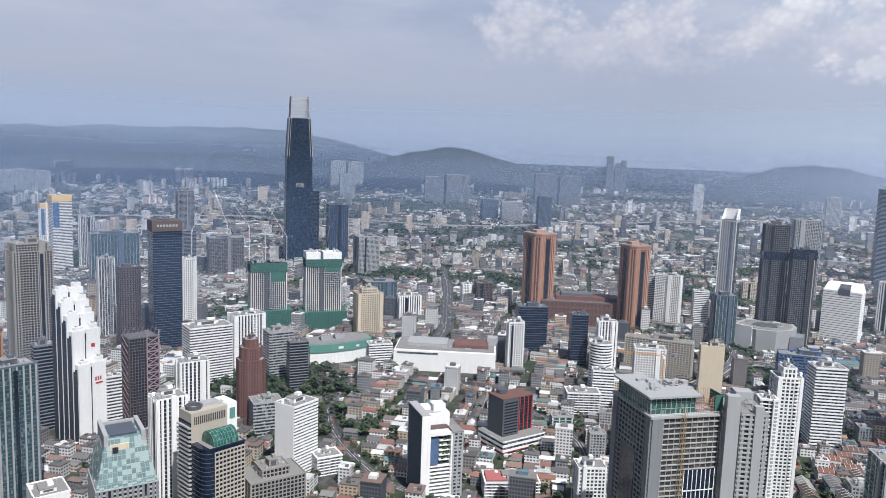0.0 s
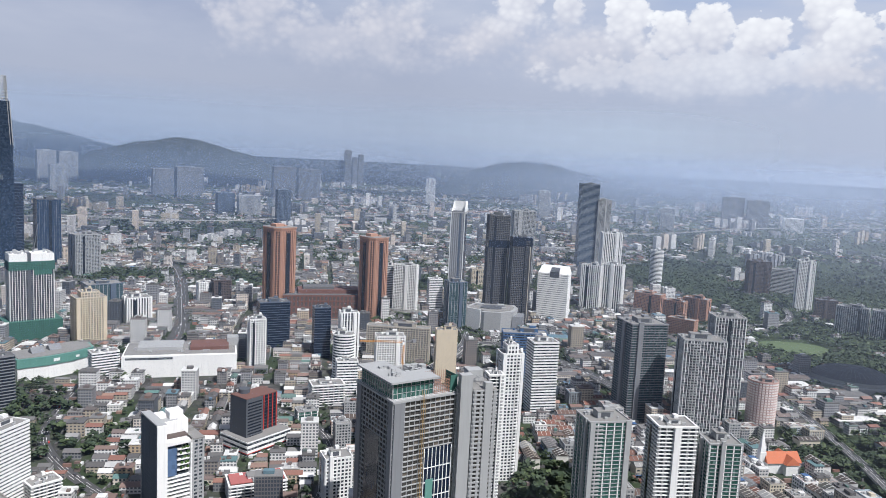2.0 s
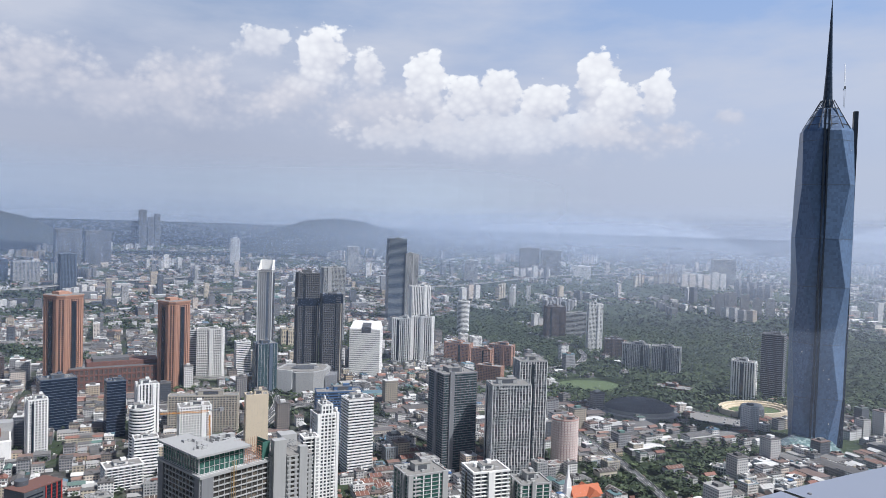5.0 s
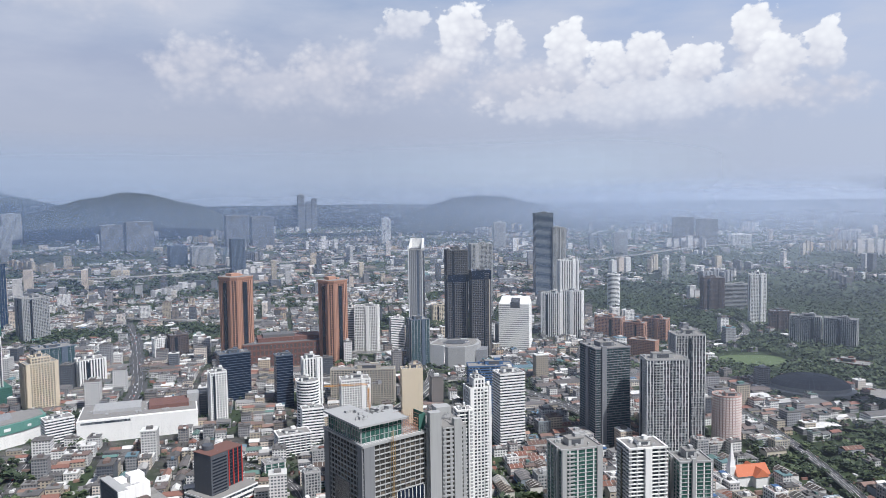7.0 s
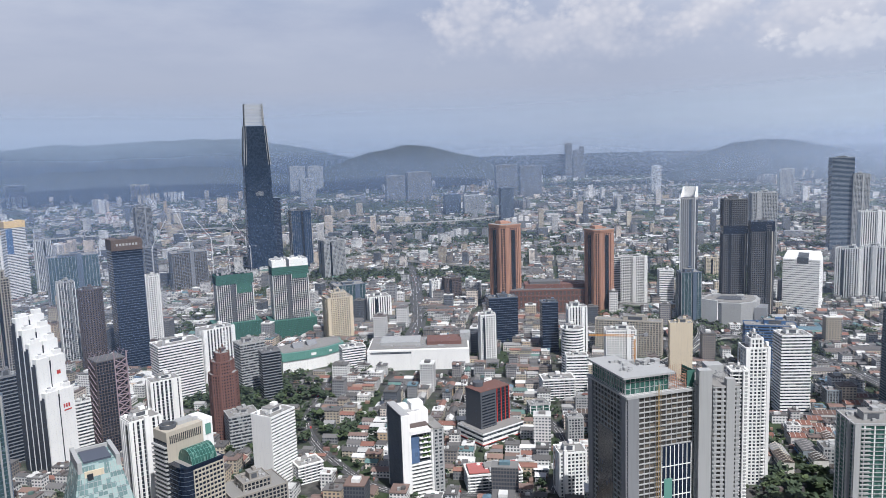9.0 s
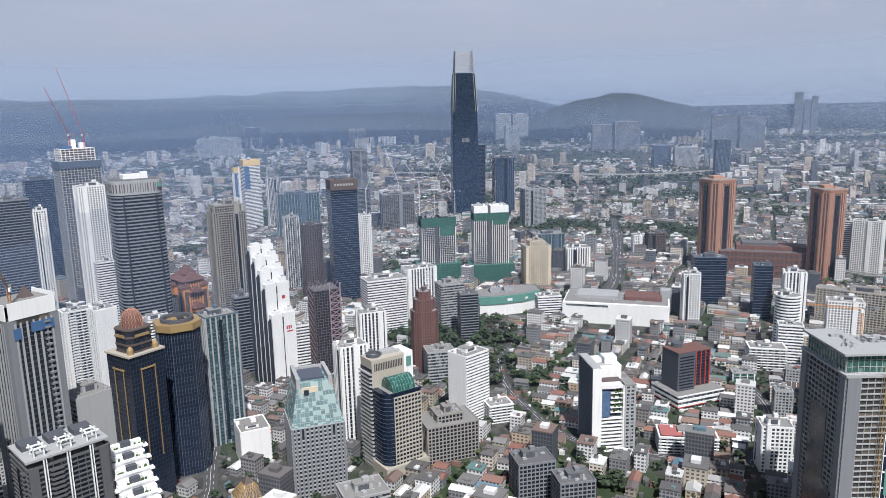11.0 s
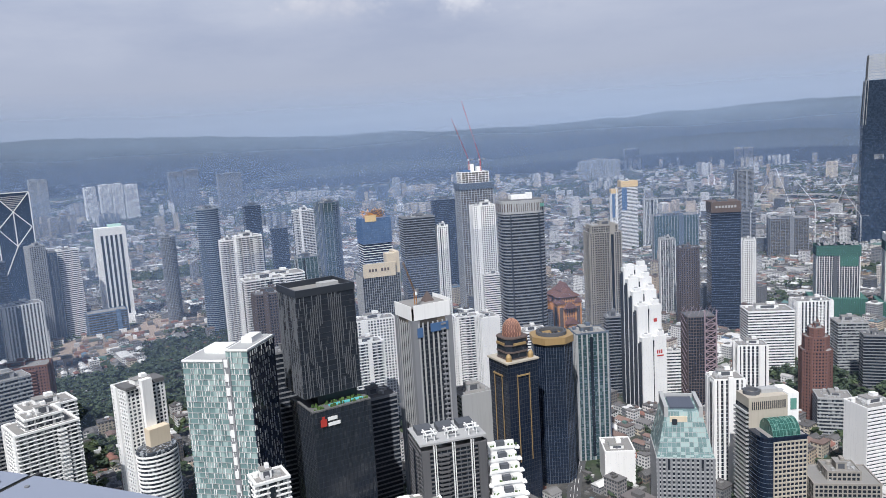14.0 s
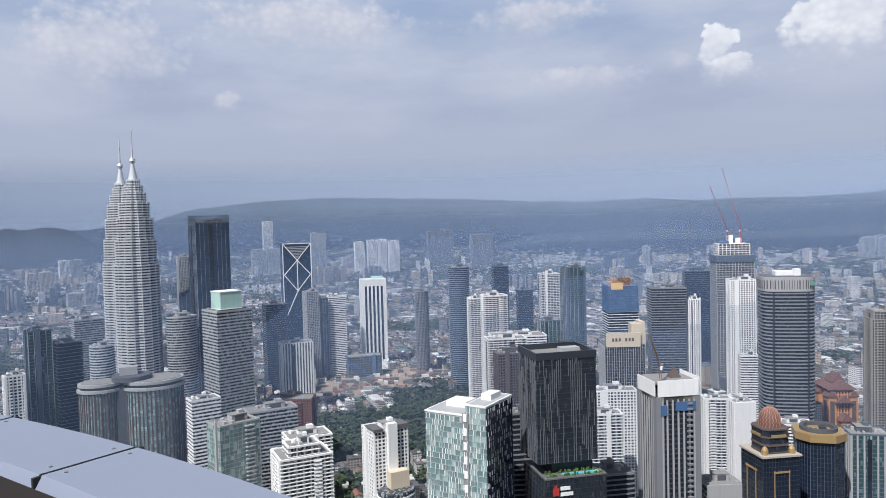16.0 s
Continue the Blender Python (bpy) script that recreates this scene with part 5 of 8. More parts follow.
# twin spired towers
def spired(bearing, d, lift):
    x, y = on(bearing, d)
    root = at("twin_tower", "stainless steel and glass tower with stepped tiers and a spire", "skyscraper", x, y, -bearing, 0, "twin towers")
    TIERS = [(0, 262, 27.5), (262, 296, 25), (296, 326, 22), (326, 348, 18.5), (348, 362, 14.5), (362, 372, 11), (372, 380, 7.5)]

    def star(r, n=64):
        out = []
        for k in range(n):
            a = 2 * math.pi * k / n
            f = 1 + 0.085 * abs(math.sin(4 * a)) - 0.05 * abs(math.cos(8 * a))
            out.append((r * f * math.cos(a), r * f * math.sin(a)))
        return out
    core, rings, ribs = Shape(), Shape(), Shape()
    for z0, z1, r in TIERS:
        core.prism(star(r), z0, z1)
        n = round((z1 - z0) / 3.9)
        for k in range(n + 1):
            z = z0 + (z1 - z0) * k / n
            rings.prism(star(r + 1.5), z - 0.95, z + 0.95)
        for k in range(16):
            a = 2 * math.pi * (k + 0.5) / 16
            rr = r * (1.045 if k % 2 else 1.06)
            ribs.beam((rr * math.cos(a), rr * math.sin(a), z0), (rr * math.cos(a), rr * math.sin(a), z1 + 2.5), 0.6, 6)
    part("core", core, GLASS, root)
    part("sunshade_banding", rings, STEEL, root, "stainless steel sunshade bands", kind="stuff")
    part("ribs", ribs, STEEL, root, "bright steel ribs", kind="stuff")
    part("pinnacle", Shape().lathe([(7, 380), (5.2, 388), (3.2, 398), (2.2, 404)], 16), STEEL, root, "stepped steel pinnacle")
    part("ball", Shape().lathe([(0.5, 403), (3.2, 405), (4.4, 408), (3.2, 411.5), (0.5, 413)], 16), STEEL, root, "steel ring ball")
    part("spire", Shape().lathe([(1.3, 412), (1.0, 430), (0.6, 452)], 10), STEEL, root, "slim steel spire")
    bay = Shape().prism(ngon(30, 30, 24), 0, 175)
    b = part("side_tower_core", bay, GLASS, root)
    b.location = (-14, 26, 0)
    br = Shape()
    for k in range(46):
        br.prism(ngon(31.6, 31.6, 24), k * 3.9, k * 3.9 + 1.4)
    br = part("side_tower_bands", br, STEEL, root, kind="stuff")
    br.location = (-14, 26, 0)
    return root


spired(53.55, 1110, 0)
spired(52.72, 1206, 0)

# twin terracotta towers on a shopping podium
def terracotta(bearing, d, w, h, turn):
    x, y = on(bearing, d)
    root = at("hotel_tower", "terracotta orange tower with dark ribbed windows and balconies", "tower", x, y, -bearing + turn, 0, "terracotta towers")
    p = cut(w, w, w * 0.16)
    storeys(root, p, 0, h - 8, Style(BLACKGLASS, TERRA, TERRA, 3.4, 0.75, 0.7, 4.6, 1.35, 1.2), 3)
    part("crown", Shape().prism(grow(p, 0.6), h - 8, h - 3, grow(p, 2.4)).prism(grow(p, 2.4), h - 3, h - 1.5), TERRA, root, "flared orange crown")
    part("roof_deck", Shape().prism(grow(p, 0.8), h - 1.5, h - 1), ROOFGREY, root)
    part("roof_house", Shape().box(-4, 3, h - 1, h + 4, w * 0.4, w * 0.35).box(8, -5, h - 1, h + 2, 6, 5), TERRA, root)
    cols = Shape()
    for f in range(4):
        a = f * math.pi / 2
        for u in (-0.30, -0.22, 0.22, 0.30):
            q = Vector((u * w, -w / 2 - 0.9))
            cols.box(q.x * math.cos(a) - q.y * math.sin(a), q.x * math.sin(a) + q.y * math.cos(a), 0, h - 8, 2.0, 2.0, math.degrees(a))
    part("colonnade", cols, TERRA, root, kind="stuff")
    dark = Shape()
    for f in range(4):
        a = f * math.pi / 2
        q = Vector((0, -w / 2 - 0.75))
        dark.box(-q.y * math.sin(a) * 1, q.y * math.cos(a), 0, h - 12, w * 0.16 if f % 2 == 0 else 1.6, 1.6 if f % 2 == 0 else w * 0.16)
    part("window_slot", dark, BLACKGLASS, root, "dark tall window slots")
    return root


terracotta(145.45, 1440, 50, 174, 38)
terracotta(152.75, 1410, 44, 164, 38)
x, y = on(149.3, 1440)
root = at("shopping_centre", "brown red shopping podium with arched window rows", "building", x, y, -149.3 + 6)
storeys(root, rect(176, 70), 0, 44, Style(BROWN, BRICK, BRICK, 11, 3.2, 0.8, 7.5, 2.6, 0.9), 4)
roofing(root, rect(176, 70), 44, Style(BROWN, BRICK, BRICK, roof=ROOFDARK), 5)
part("attic", Shape().box(0, 6, 44, 52, 120, 40), BRICK, root)
part("roof_hall", Shape().box(-20, 6, 52, 57, 60, 30), ROOFDARK, root)

# slim tower with an open slanted top
x, y = on(159.35, 1770)
root = at("office_tower", "slim grey tower with an open slanted ring top", "tower", x, y, -159.35 - 11)
p = rect(34, 30)
part("core", Shape().prism(p, 0, 196), GREY, root)
sh = Shape()
fins(sh, p, 0, 196, 5, 2.2, 0.5)
part("piers", sh, LIGHT, root, kind="stuff")
part("dark_side", Shape().box(17.4, 0, 0, 190, 0.8, 24), NAVYGLASS, root, "dark glazed side strip")
ring = Shape()
pin = grow(p, -3.2)
for k in range(4):
    j = (k + 1) % 4
    zt = [207 + q[1] * 0.85 for q in p]
    i = len(ring.v)
    for q, z in ((pin[k], 192), (p[k], 192), (p[j], 192), (pin[j], 192), (pin[k], zt[k]), (p[k], zt[k]), (p[j], zt[j]), (pin[j], zt[j])):
        ring.v.append((q[0], q[1], z))
    ring.f += [(i + 3, i + 2, i + 1, i), (i + 4, i + 5, i + 6, i + 7), (i + 1, i + 2, i + 6, i + 5), (i, i + 4, i + 7, i + 3), (i, i + 1, i + 5, i + 4), (i + 2, i + 3, i + 7, i + 6)]
part("top_ring", ring, WHITE, root, "white slanted open frame")
# Floor coloured dark for the shade inside the hollow top.
part("well", Shape().prism(grow(p, -3.3), 196, 196.4), DARK, root, "dark surface standing in for a shaded roof well")
part("edge_strips", Shape().box(-16.6, -15.3, 0, 194, 1.6, 1.4).box(16.6, -15.3, 0, 194, 1.6, 1.4), WHITE, root, "white corner edges", kind="stuff")
# Dark strip on the front that puts a shaded face into colour.
part("shaded_face", Shape().box(6, -15.35, 0, 192, 5, 0.7), SLATE, root, "dark strip painted in as a shaded face")

# the half-built block with a glazed crown under a flat roof
root = at("building_site", "half-built concrete tower with green glass crown and flat roof", "building", 219.0, -487.0, -124.4)
p = rect(52, 55)
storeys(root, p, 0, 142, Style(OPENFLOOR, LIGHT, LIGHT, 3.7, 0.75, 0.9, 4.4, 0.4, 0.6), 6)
part("corner_wall", Shape().box(-26.4, 23.5, 0, 142, 2.6, 7).box(-26.4, -25, 0, 142, 2.6, 6).box(-22.2, -27.8, 0, 142, 8.4, 2.6), GREY, root, "plain grey corner walls")
part("window_wall", Shape().box(-26.6, 2, 60, 112, 1.0, 22).box(-26.6, -2, 20, 60, 1.0, 34).box(12, -28.2, 0, 104, 24, 0.8), NAVYGLASS, root, "dark glazed bays")
sh = Shape()
for k in range(8):
    sh.box(0.4 + k * 3.4, -28.7, 0, 104, 0.5, 0.6)
for k in range(9):
    sh.box(12, -28.7, k * 11.1, k * 11.1 + 0.6, 24, 0.6)
part("bay_mullions", sh, WHITE, root, kind="stuff")
part("green_panel", Shape().box(5.5, -28.8, 62, 80, 6.4, 0.8), VERDIGRIS, root, "green hoarding panel")
part("terrace", Shape().prism(grow(p, 1.6), 142, 143.4), LIGHT, root)
rail = Shape()
for z in (144.4, 145.4):
    rail.ring(grow(p, 1.2), grow(p, 1.3), z, z + 0.12)
part("railing", rail, WHITE, root, "white terrace railing")
pav = [(-25, -23), (9, -23), (9, -8), (-8, -8), (-8, 24), (-25, 24)]
part("crown_glass", Shape().prism(pav, 143.4, 155), GREENGLASS, root, "dark green glass crown walls")
sh = Shape()
fins(sh, pav, 143.4, 155, 3.6, 0.35, 0.4)
for z in (147, 151.5):
    sh.prism(grow(pav, 0.25), z, z + 0.3)
part("mullions", sh, LIGHT, root, kind="stuff")
part("flat_roof", Shape().prism(grow(pav, 3.2), 155.2, 156.6), LIGHT, root, "broad pale grey roof slab")
part("inner_deck", Shape().box(9, 8, 143.4, 150, 32, 34), GREY, root)
rs = random.Random(3)
sh = Shape()
for k in range(46):
    sh.box(rs.uniform(-6, 24), rs.uniform(-8, 22), 149.5, 150 + rs.uniform(0.8, 5), rs.uniform(1, 6), rs.uniform(0.6, 5), rs.uniform(0, 30))
for k in range(10):
    sh.box(rs.uniform(-22, -12), rs.uniform(-14, 20), 156.6, 157 + rs.uniform(0.5, 2), rs.uniform(1, 4), rs.uniform(1, 4))
part("roof_plant", sh, LIGHT, root, "pale rooftop plant and stacked materials", kind="stuff")
sh = Shape()
for k in range(11):
    u = 9 + k * 1.8
    sh.beam((u, -25, 142), (u, -25, 154), 0.14)
    sh.beam((u, -12, 142), (u, -12, 157), 0.14)
    sh.beam((9, -25, 143 + k * 1.1), (27, -25, 143 + k * 1.1), 0.12)
    sh.beam((u, -25, 144 + k), (u, -12, 144 + k), 0.12)
part("scaffold", sh, TERRA, root, "rusty scaffold frame", kind="stuff")
part("green_net", Shape().box(25.5, -25.5, 143, 156, 6, 0.5).box(28, -18, 143, 156, 0.5, 14), GREENP, root, "green scaffold netting")
hoist = Shape()
for u in (-1, 1):
    for v in (-1, 1):
        hoist.beam((-3 + u, -30.2 + v, 0), (-3 + u, -30.2 + v, 150), 0.15)
for k in range(49):
    hoist.beam((-4, -31.2, 3 * k), (-2, -29.2, 3 * k + 3), 0.12)
part("hoist_mast", hoist, GOLD, root, "yellow hoist mast")
cx_, cy_ = on(155.4, 640)
crane(cx_, cy_, 0, 150, 46, 60, 8)

# concrete shafts and flats beside the building site
x, y = on(161.0, 540)
root = at("apartment_tower", "raw grey concrete tower with stair shafts and open balconies", "tower", x, y, -161 + 20)
p = [(-14, -13), (-3, -13), (-3, -17), (14, -17), (14, 14), (-14, 14)]
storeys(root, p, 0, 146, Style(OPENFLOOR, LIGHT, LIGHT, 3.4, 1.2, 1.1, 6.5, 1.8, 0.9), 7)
part("shaft", Shape().box(-9, -13.5, 0, 158, 9, 7).box(8, -16, 0, 152, 6, 5).box(4, 6, 146, 156, 12, 10), LIGHT, root, "pale concrete stair shafts")
part("roof_deck", Shape().prism(grow(p, 0.6), 146, 147), ROOFGREY, root)
sh = Shape()
for k in range(30):
    sh.beam((rs.uniform(-12, 12), rs.uniform(-12, 12), 147), (rs.uniform(-12, 12), rs.uniform(-12, 12), rs.uniform(149, 156)), 0.15)
part("starter_bars", sh, GREY, root, "scaffold and starter bars", kind="stuff")

# stepped white tower of four plates
x, y = on(110.9, 838)
root = at("office_tower", "white stepped tower of thin plates with black slots", "tower", x, y, -110.9 + 31)
for k, h in enumerate((88, 122, 137, 150, 162)):
    yy = -18.6 + k * 9.3
    plate = part("plate", Shape().box(-8.6, yy, 0, h, 13.4, 6.4).box(7.2, yy, 0, h, 15.6, 6.4).box(-7.6, yy, h, h + 3.4, 9, 5).box(8.6, yy, h, h + 5.2, 8, 5), WHITE, root)
    part("joint", Shape().box(-0.1, yy + 4.6, 0, h - 8, 30.6, 2.9), BLACK, plate, "dark recess between plates")
    part("dark_slot", Shape().box(-1.2, yy + 0.3, 0, h - 6, 1.5, 6.2).box(-1.2, yy - 3.25, h - 12, h - 4, 1.5, 0.3), BLACKGLASS, plate, "black glazed slot")
    part("side_glazing", Shape().box(-15.5, yy + 0.6, 0, h - 5, 0.6, 3.8), BLACK, plate, "black side window strip")
    part("roof_unit", Shape().box(9, yy, h + 5, h + 6.5, 3, 3).box(-9, yy, h + 3.2, h + 4.6, 3, 2), LIGHT, plate)
sh = Shape()
for k in range(3):
    sh.box(3.5 + k * 2.6, -21.95, 68, 72, 1.6, 0.2)
part("sign", sh.box(7, -21.95, 64.5, 66, 8, 0.2), REDP, root, "red sign mark")
part("sign", Shape().box(7, -12.6, 102, 106, 4, 0.2), REDP, root, "red sign mark")

# tapered office with a glass slope and roof panel
x, y = on(113.55, 585)
root = at("office_tower", "grey office tower with tapered pale glass top and roof panel", "tower", x, y, -113.55 + 8)
p = rect(43, 46)
storeys(root, p, 0, 62, Style(BLACKGLASS, LIGHT, GREY, 3.6, 1.5, 0.4, 3.6, 1.7, 0.6), 8)
part("glass_slope", Shape().prism(rect(43, 46), 62, 96, rect(27, 34, 0, 3)), PALEGLASS, root, "pale green glass slope")
sh = Shape()
for k in range(1, 9):
    f = k / 9
    w = 43 - 16 * f
    sh.beam((-w / 2, -23 + 9 * f - 0.05, 62 + 34 * f), (w / 2, -23 + 9 * f - 0.05, 62 + 34 * f), 0.16)
for k in range(-5, 6):
    sh.beam((k * 3.7, -23.05, 62), (k * 2.4, -14.05, 96), 0.14)
part("glazing_grid", sh, LIGHT, root, kind="stuff")
part("dark_panes", Shape().box(-13, -23.2, 54, 61, 4, 0.5).box(13, -23.2, 52, 60, 4, 0.5), BLACKGLASS, root)
rim = Shape()
for sx in (-1, 1):
    rim.prism(rect(3, 36, sx * 13, 3), 92, 100.5)
rim.prism(rect(29, 2.5, 0, 19.5), 92, 99)
part("rim", rim, LIGHT, root, "pale concrete roof rim")
part("roof_panel", Shape().prism(rect(19, 24, 0, 5), 96, 97.5, rect(19, 24, 0, 5)), SOLAR, root, "dark ribbed roof panels")
part("window_recess", Shape().box(-4, -14.5, 78, 93, 13, 3), CREAM, root, "beige recessed roof terrace")
part("opening", Shape().box(-7, -16.3, 82, 91, 4, 0.6), BLACK, root)

# dark glass office with a green barrel vault
x, y = on(120.1, 606)
root = at("office_tower", "dark glass office with beige top and green barrel vault", "tower", x, y, -120.1 + 30)
p = [(-10.5, -18), (-13.5, -17.2), (-16, -15.2), (-17.4, -12.6), (-18, -9.5), (-18, 15), (18, 15), (18, -18)]
part("core", Shape().prism([(px, py) for px, py in reversed(p)], 0, 74), NAVYGLASS, root)
sh = Shape()
for k in range(20):
    sh.prism([(px * 1.008, py * 1.008) for px, py in reversed(p)], 3.7 * k + 0.2, 3.7 * k + 0.5)
part("floor_lines", sh, SLATE, root, kind="stuff")
sh = Shape()
for k in range(20):
    sh.box(4.5, -18.2, 3.7 * k - 0.2, 3.7 * k + 1.1, 27.6, 0.9)
    sh.box(18.1, -2, 3.7 * k - 0.2, 3.7 * k + 1.1, 0.9, 32)
for k in range(9):
    sh.box(-8.9 + k * 3.35, -18.2, 0, 71.4, 0.75, 0.8)
part("window_framing", sh, BEIGE, root, "beige stone window grid", kind="stuff")
part("base", Shape().box(2, -1, 0, 9, 44, 40), BEIGE, root, "beige stone base")
part("cornice", Shape().prism([(px * 1.03, py * 1.03) for px, py in reversed(p)], 73.5, 75), NAVYGLASS, root)
part("beige_block", Shape().box(0, 13, 0, 100, 36, 20), BEIGE, root, "beige stone upper block")
sh = Shape()
for k in range(17):
    sh.box(-15 + k * 1.7, 2.9, 90, 96.5, 0.8, 0.5)
part("louvres", sh, BLACK, root, kind="stuff")
part("white_panel", Shape().box(19, 13, 76, 101.5, 9, 21), WHITE, root, "white sign wall")
part("sign", Shape().box(19, 2.2, 88, 97, 5, 0.4), VERDIGRIS, root, "green square sign mark")
vault, n = Shape(), 14
prof = [(10 * math.cos(math.pi * k / n), 75 + 11 * math.sin(math.pi * k / n)) for k in range(n + 1)]
for u, z in prof:
    vault.v += [(-9, u - 7, z), (13, u - 7, z)]
vault.f = [(2 * k, 2 * k + 1, 2 * k + 3, 2 * k + 2) for k in range(n)] + [tuple(2 * k for k in range(n + 1)), tuple(2 * k + 1 for k in range(n, -1, -1))]
part("barrel_vault", vault, GREENGLASS, root, "green glazed barrel vault")
sh = Shape()
for k in range(9):
    for (u0, z0), (u1, z1) in zip(prof, prof[1:]):
        sh.beam((-9 + k * 2.75, u0 - 7, z0 + 0.1), (-9 + k * 2.75, u1 - 7, z1 + 0.1), 0.16)
for u, z in prof[::2]:
    sh.beam((-9, u - 7, z + 0.1), (13, u - 7, z + 0.1), 0.14)
part("vault_ribs", sh, VERDIGRIS, root, kind="stuff")
part("roof_deck", Shape().box(2, -3, 74.4, 75.2, 30, 28), ROOFGREY, root)
ring_ = Shape()
for k in range(20):
    a, b = 2 * math.pi * k / 20, 2 * math.pi * (k + 1) / 20
    ring_.prism([(-10 + 5 * math.cos(a), 14 + 5 * math.sin(a)), (-10 + 6.5 * math.cos(a), 14 + 6.5 * math.sin(a)), (-10 + 6.5 * math.cos(b), 14 + 6.5 * math.sin(b)), (-10 + 5 * math.cos(b), 14 + 5 * math.sin(b))], 100, 103)
part("roof_ring", ring_, DARK, root, "dark round roof screen")
part("roof_plant", Shape().box(4, 15, 100, 103, 14, 8).box(13, 12, 100, 102, 5, 4), LIGHT, root)
sh = Shape()
for k in range(24):
    sh.box(-19.2, 13, k * 3.7 + 2, k * 3.7 + 3.4, 2.4, 20)
part("balcony_banding", sh, LIGHT, root, kind="stuff")
# Dark sheet behind the bands paints in the balconies' shade.
part("balcony_shade", Shape().box(-18.2, 13, 0, 92, 0.6, 19.6), BLACKGLASS, root, "dark sheet standing in for shaded balcony recesses")

# white slab with a blue glazed bay, terraces and roof boxes
root = at("apartment_tower", "white slab tower with glazed bay with blue sky reflection in its colour and planted terraces", "tower", 440.6, -486.2, -137.8 + 20)
# Blue-grey fins instead of white put the left side's shade into colour.
storeys(root, rect(7, 40, -17.5, 0), 0, 80, Style(NAVYGLASS, SLATE, BLUEGREY, 3.4, 0.4, 0.2, 2.2, 0.4, 0.5), 41)
part("end_wall", Shape().box(-17.5, -20.4, 0, 81, 8, 1.6).box(-17.5, 20.4, 0, 81, 8, 1.6), WHITE, root, "plain white end walls")
part("rear_block", Shape().box(-1, 9, 0, 76, 26, 22).box(3, 8, 76, 83, 12, 12).box(-8, 12, 76, 80, 8, 10), WHITE, root, "white rear block with roof boxes")
part("roof_deck", Shape().box(-17.5, 0, 80.4, 81.6, 8, 41).box(-4, 4, 76, 76.5, 16, 9), LIGHT, root)
part("front_frame", Shape().box(-13.2, -11, 0, 64, 1.6, 18).box(8.2, -11, 0, 64, 1.6, 18).box(-2.5, -11, 61, 64, 23, 18).box(-2.5, -5, 0, 62, 21, 6), WHITE, root, "white projecting frame")
part("red_roof", Shape().box(-2.5, -7, 64, 65.4, 22, 8), BROWN, root, "brown roof edge")
# Lighter blue glass puts the reflected sky into the bay's colour.
part("blue_bay", Shape().box(-8.4, -15.4, 34, 58, 7.6, 9), SKYGLASS, root, "glazed bay with blue sky reflection in its colour")
sh, gr = Shape(), Shape()
for k in range(10):
    sh.box(-2.5, -17.5, k * 3.5, k * 3.5 + 1.1, 21, 5)
for k in range(5):
    sh.box(2.5, -15, 37 + k * 4.6, 38 + k * 4.6, 12, 8)
    for q in range(5):
        gr.box(rs.uniform(-1, 8), rs.uniform(-18.6, -17), 38 + k * 4.6, 38 + k * 4.6 + rs.uniform(0.8, 2.2), rs.uniform(1, 2), rs.uniform(0.8, 1.6))
part("balcony_banding", sh, WHITE, root, kind="stuff")
part("shaded_rooms", Shape().box(-2.5, -13.5, 0, 34, 20, 6).box(2.5, -11, 34, 58, 11, 6), GLASS, root, "shaded glazed rooms")
part("planting", gr, leaves("balcony_shrubs", (0.03, 0.07, 0.02), (0.07, 0.12, 0.03)), root, "green balcony shrubs", kind="stuff")
storeys(root, rect(10, 28, 15, -4), 0, 62, Style(GLASS, LIGHT, LIGHT, 3.4, 1.4, 0.3, 4.5, 1.4, 0.5), 42)
part("side_roof", Shape().box(15, -4, 62, 63, 11, 29).box(15, 4, 63, 66, 6, 8), ROOFGREY, root)

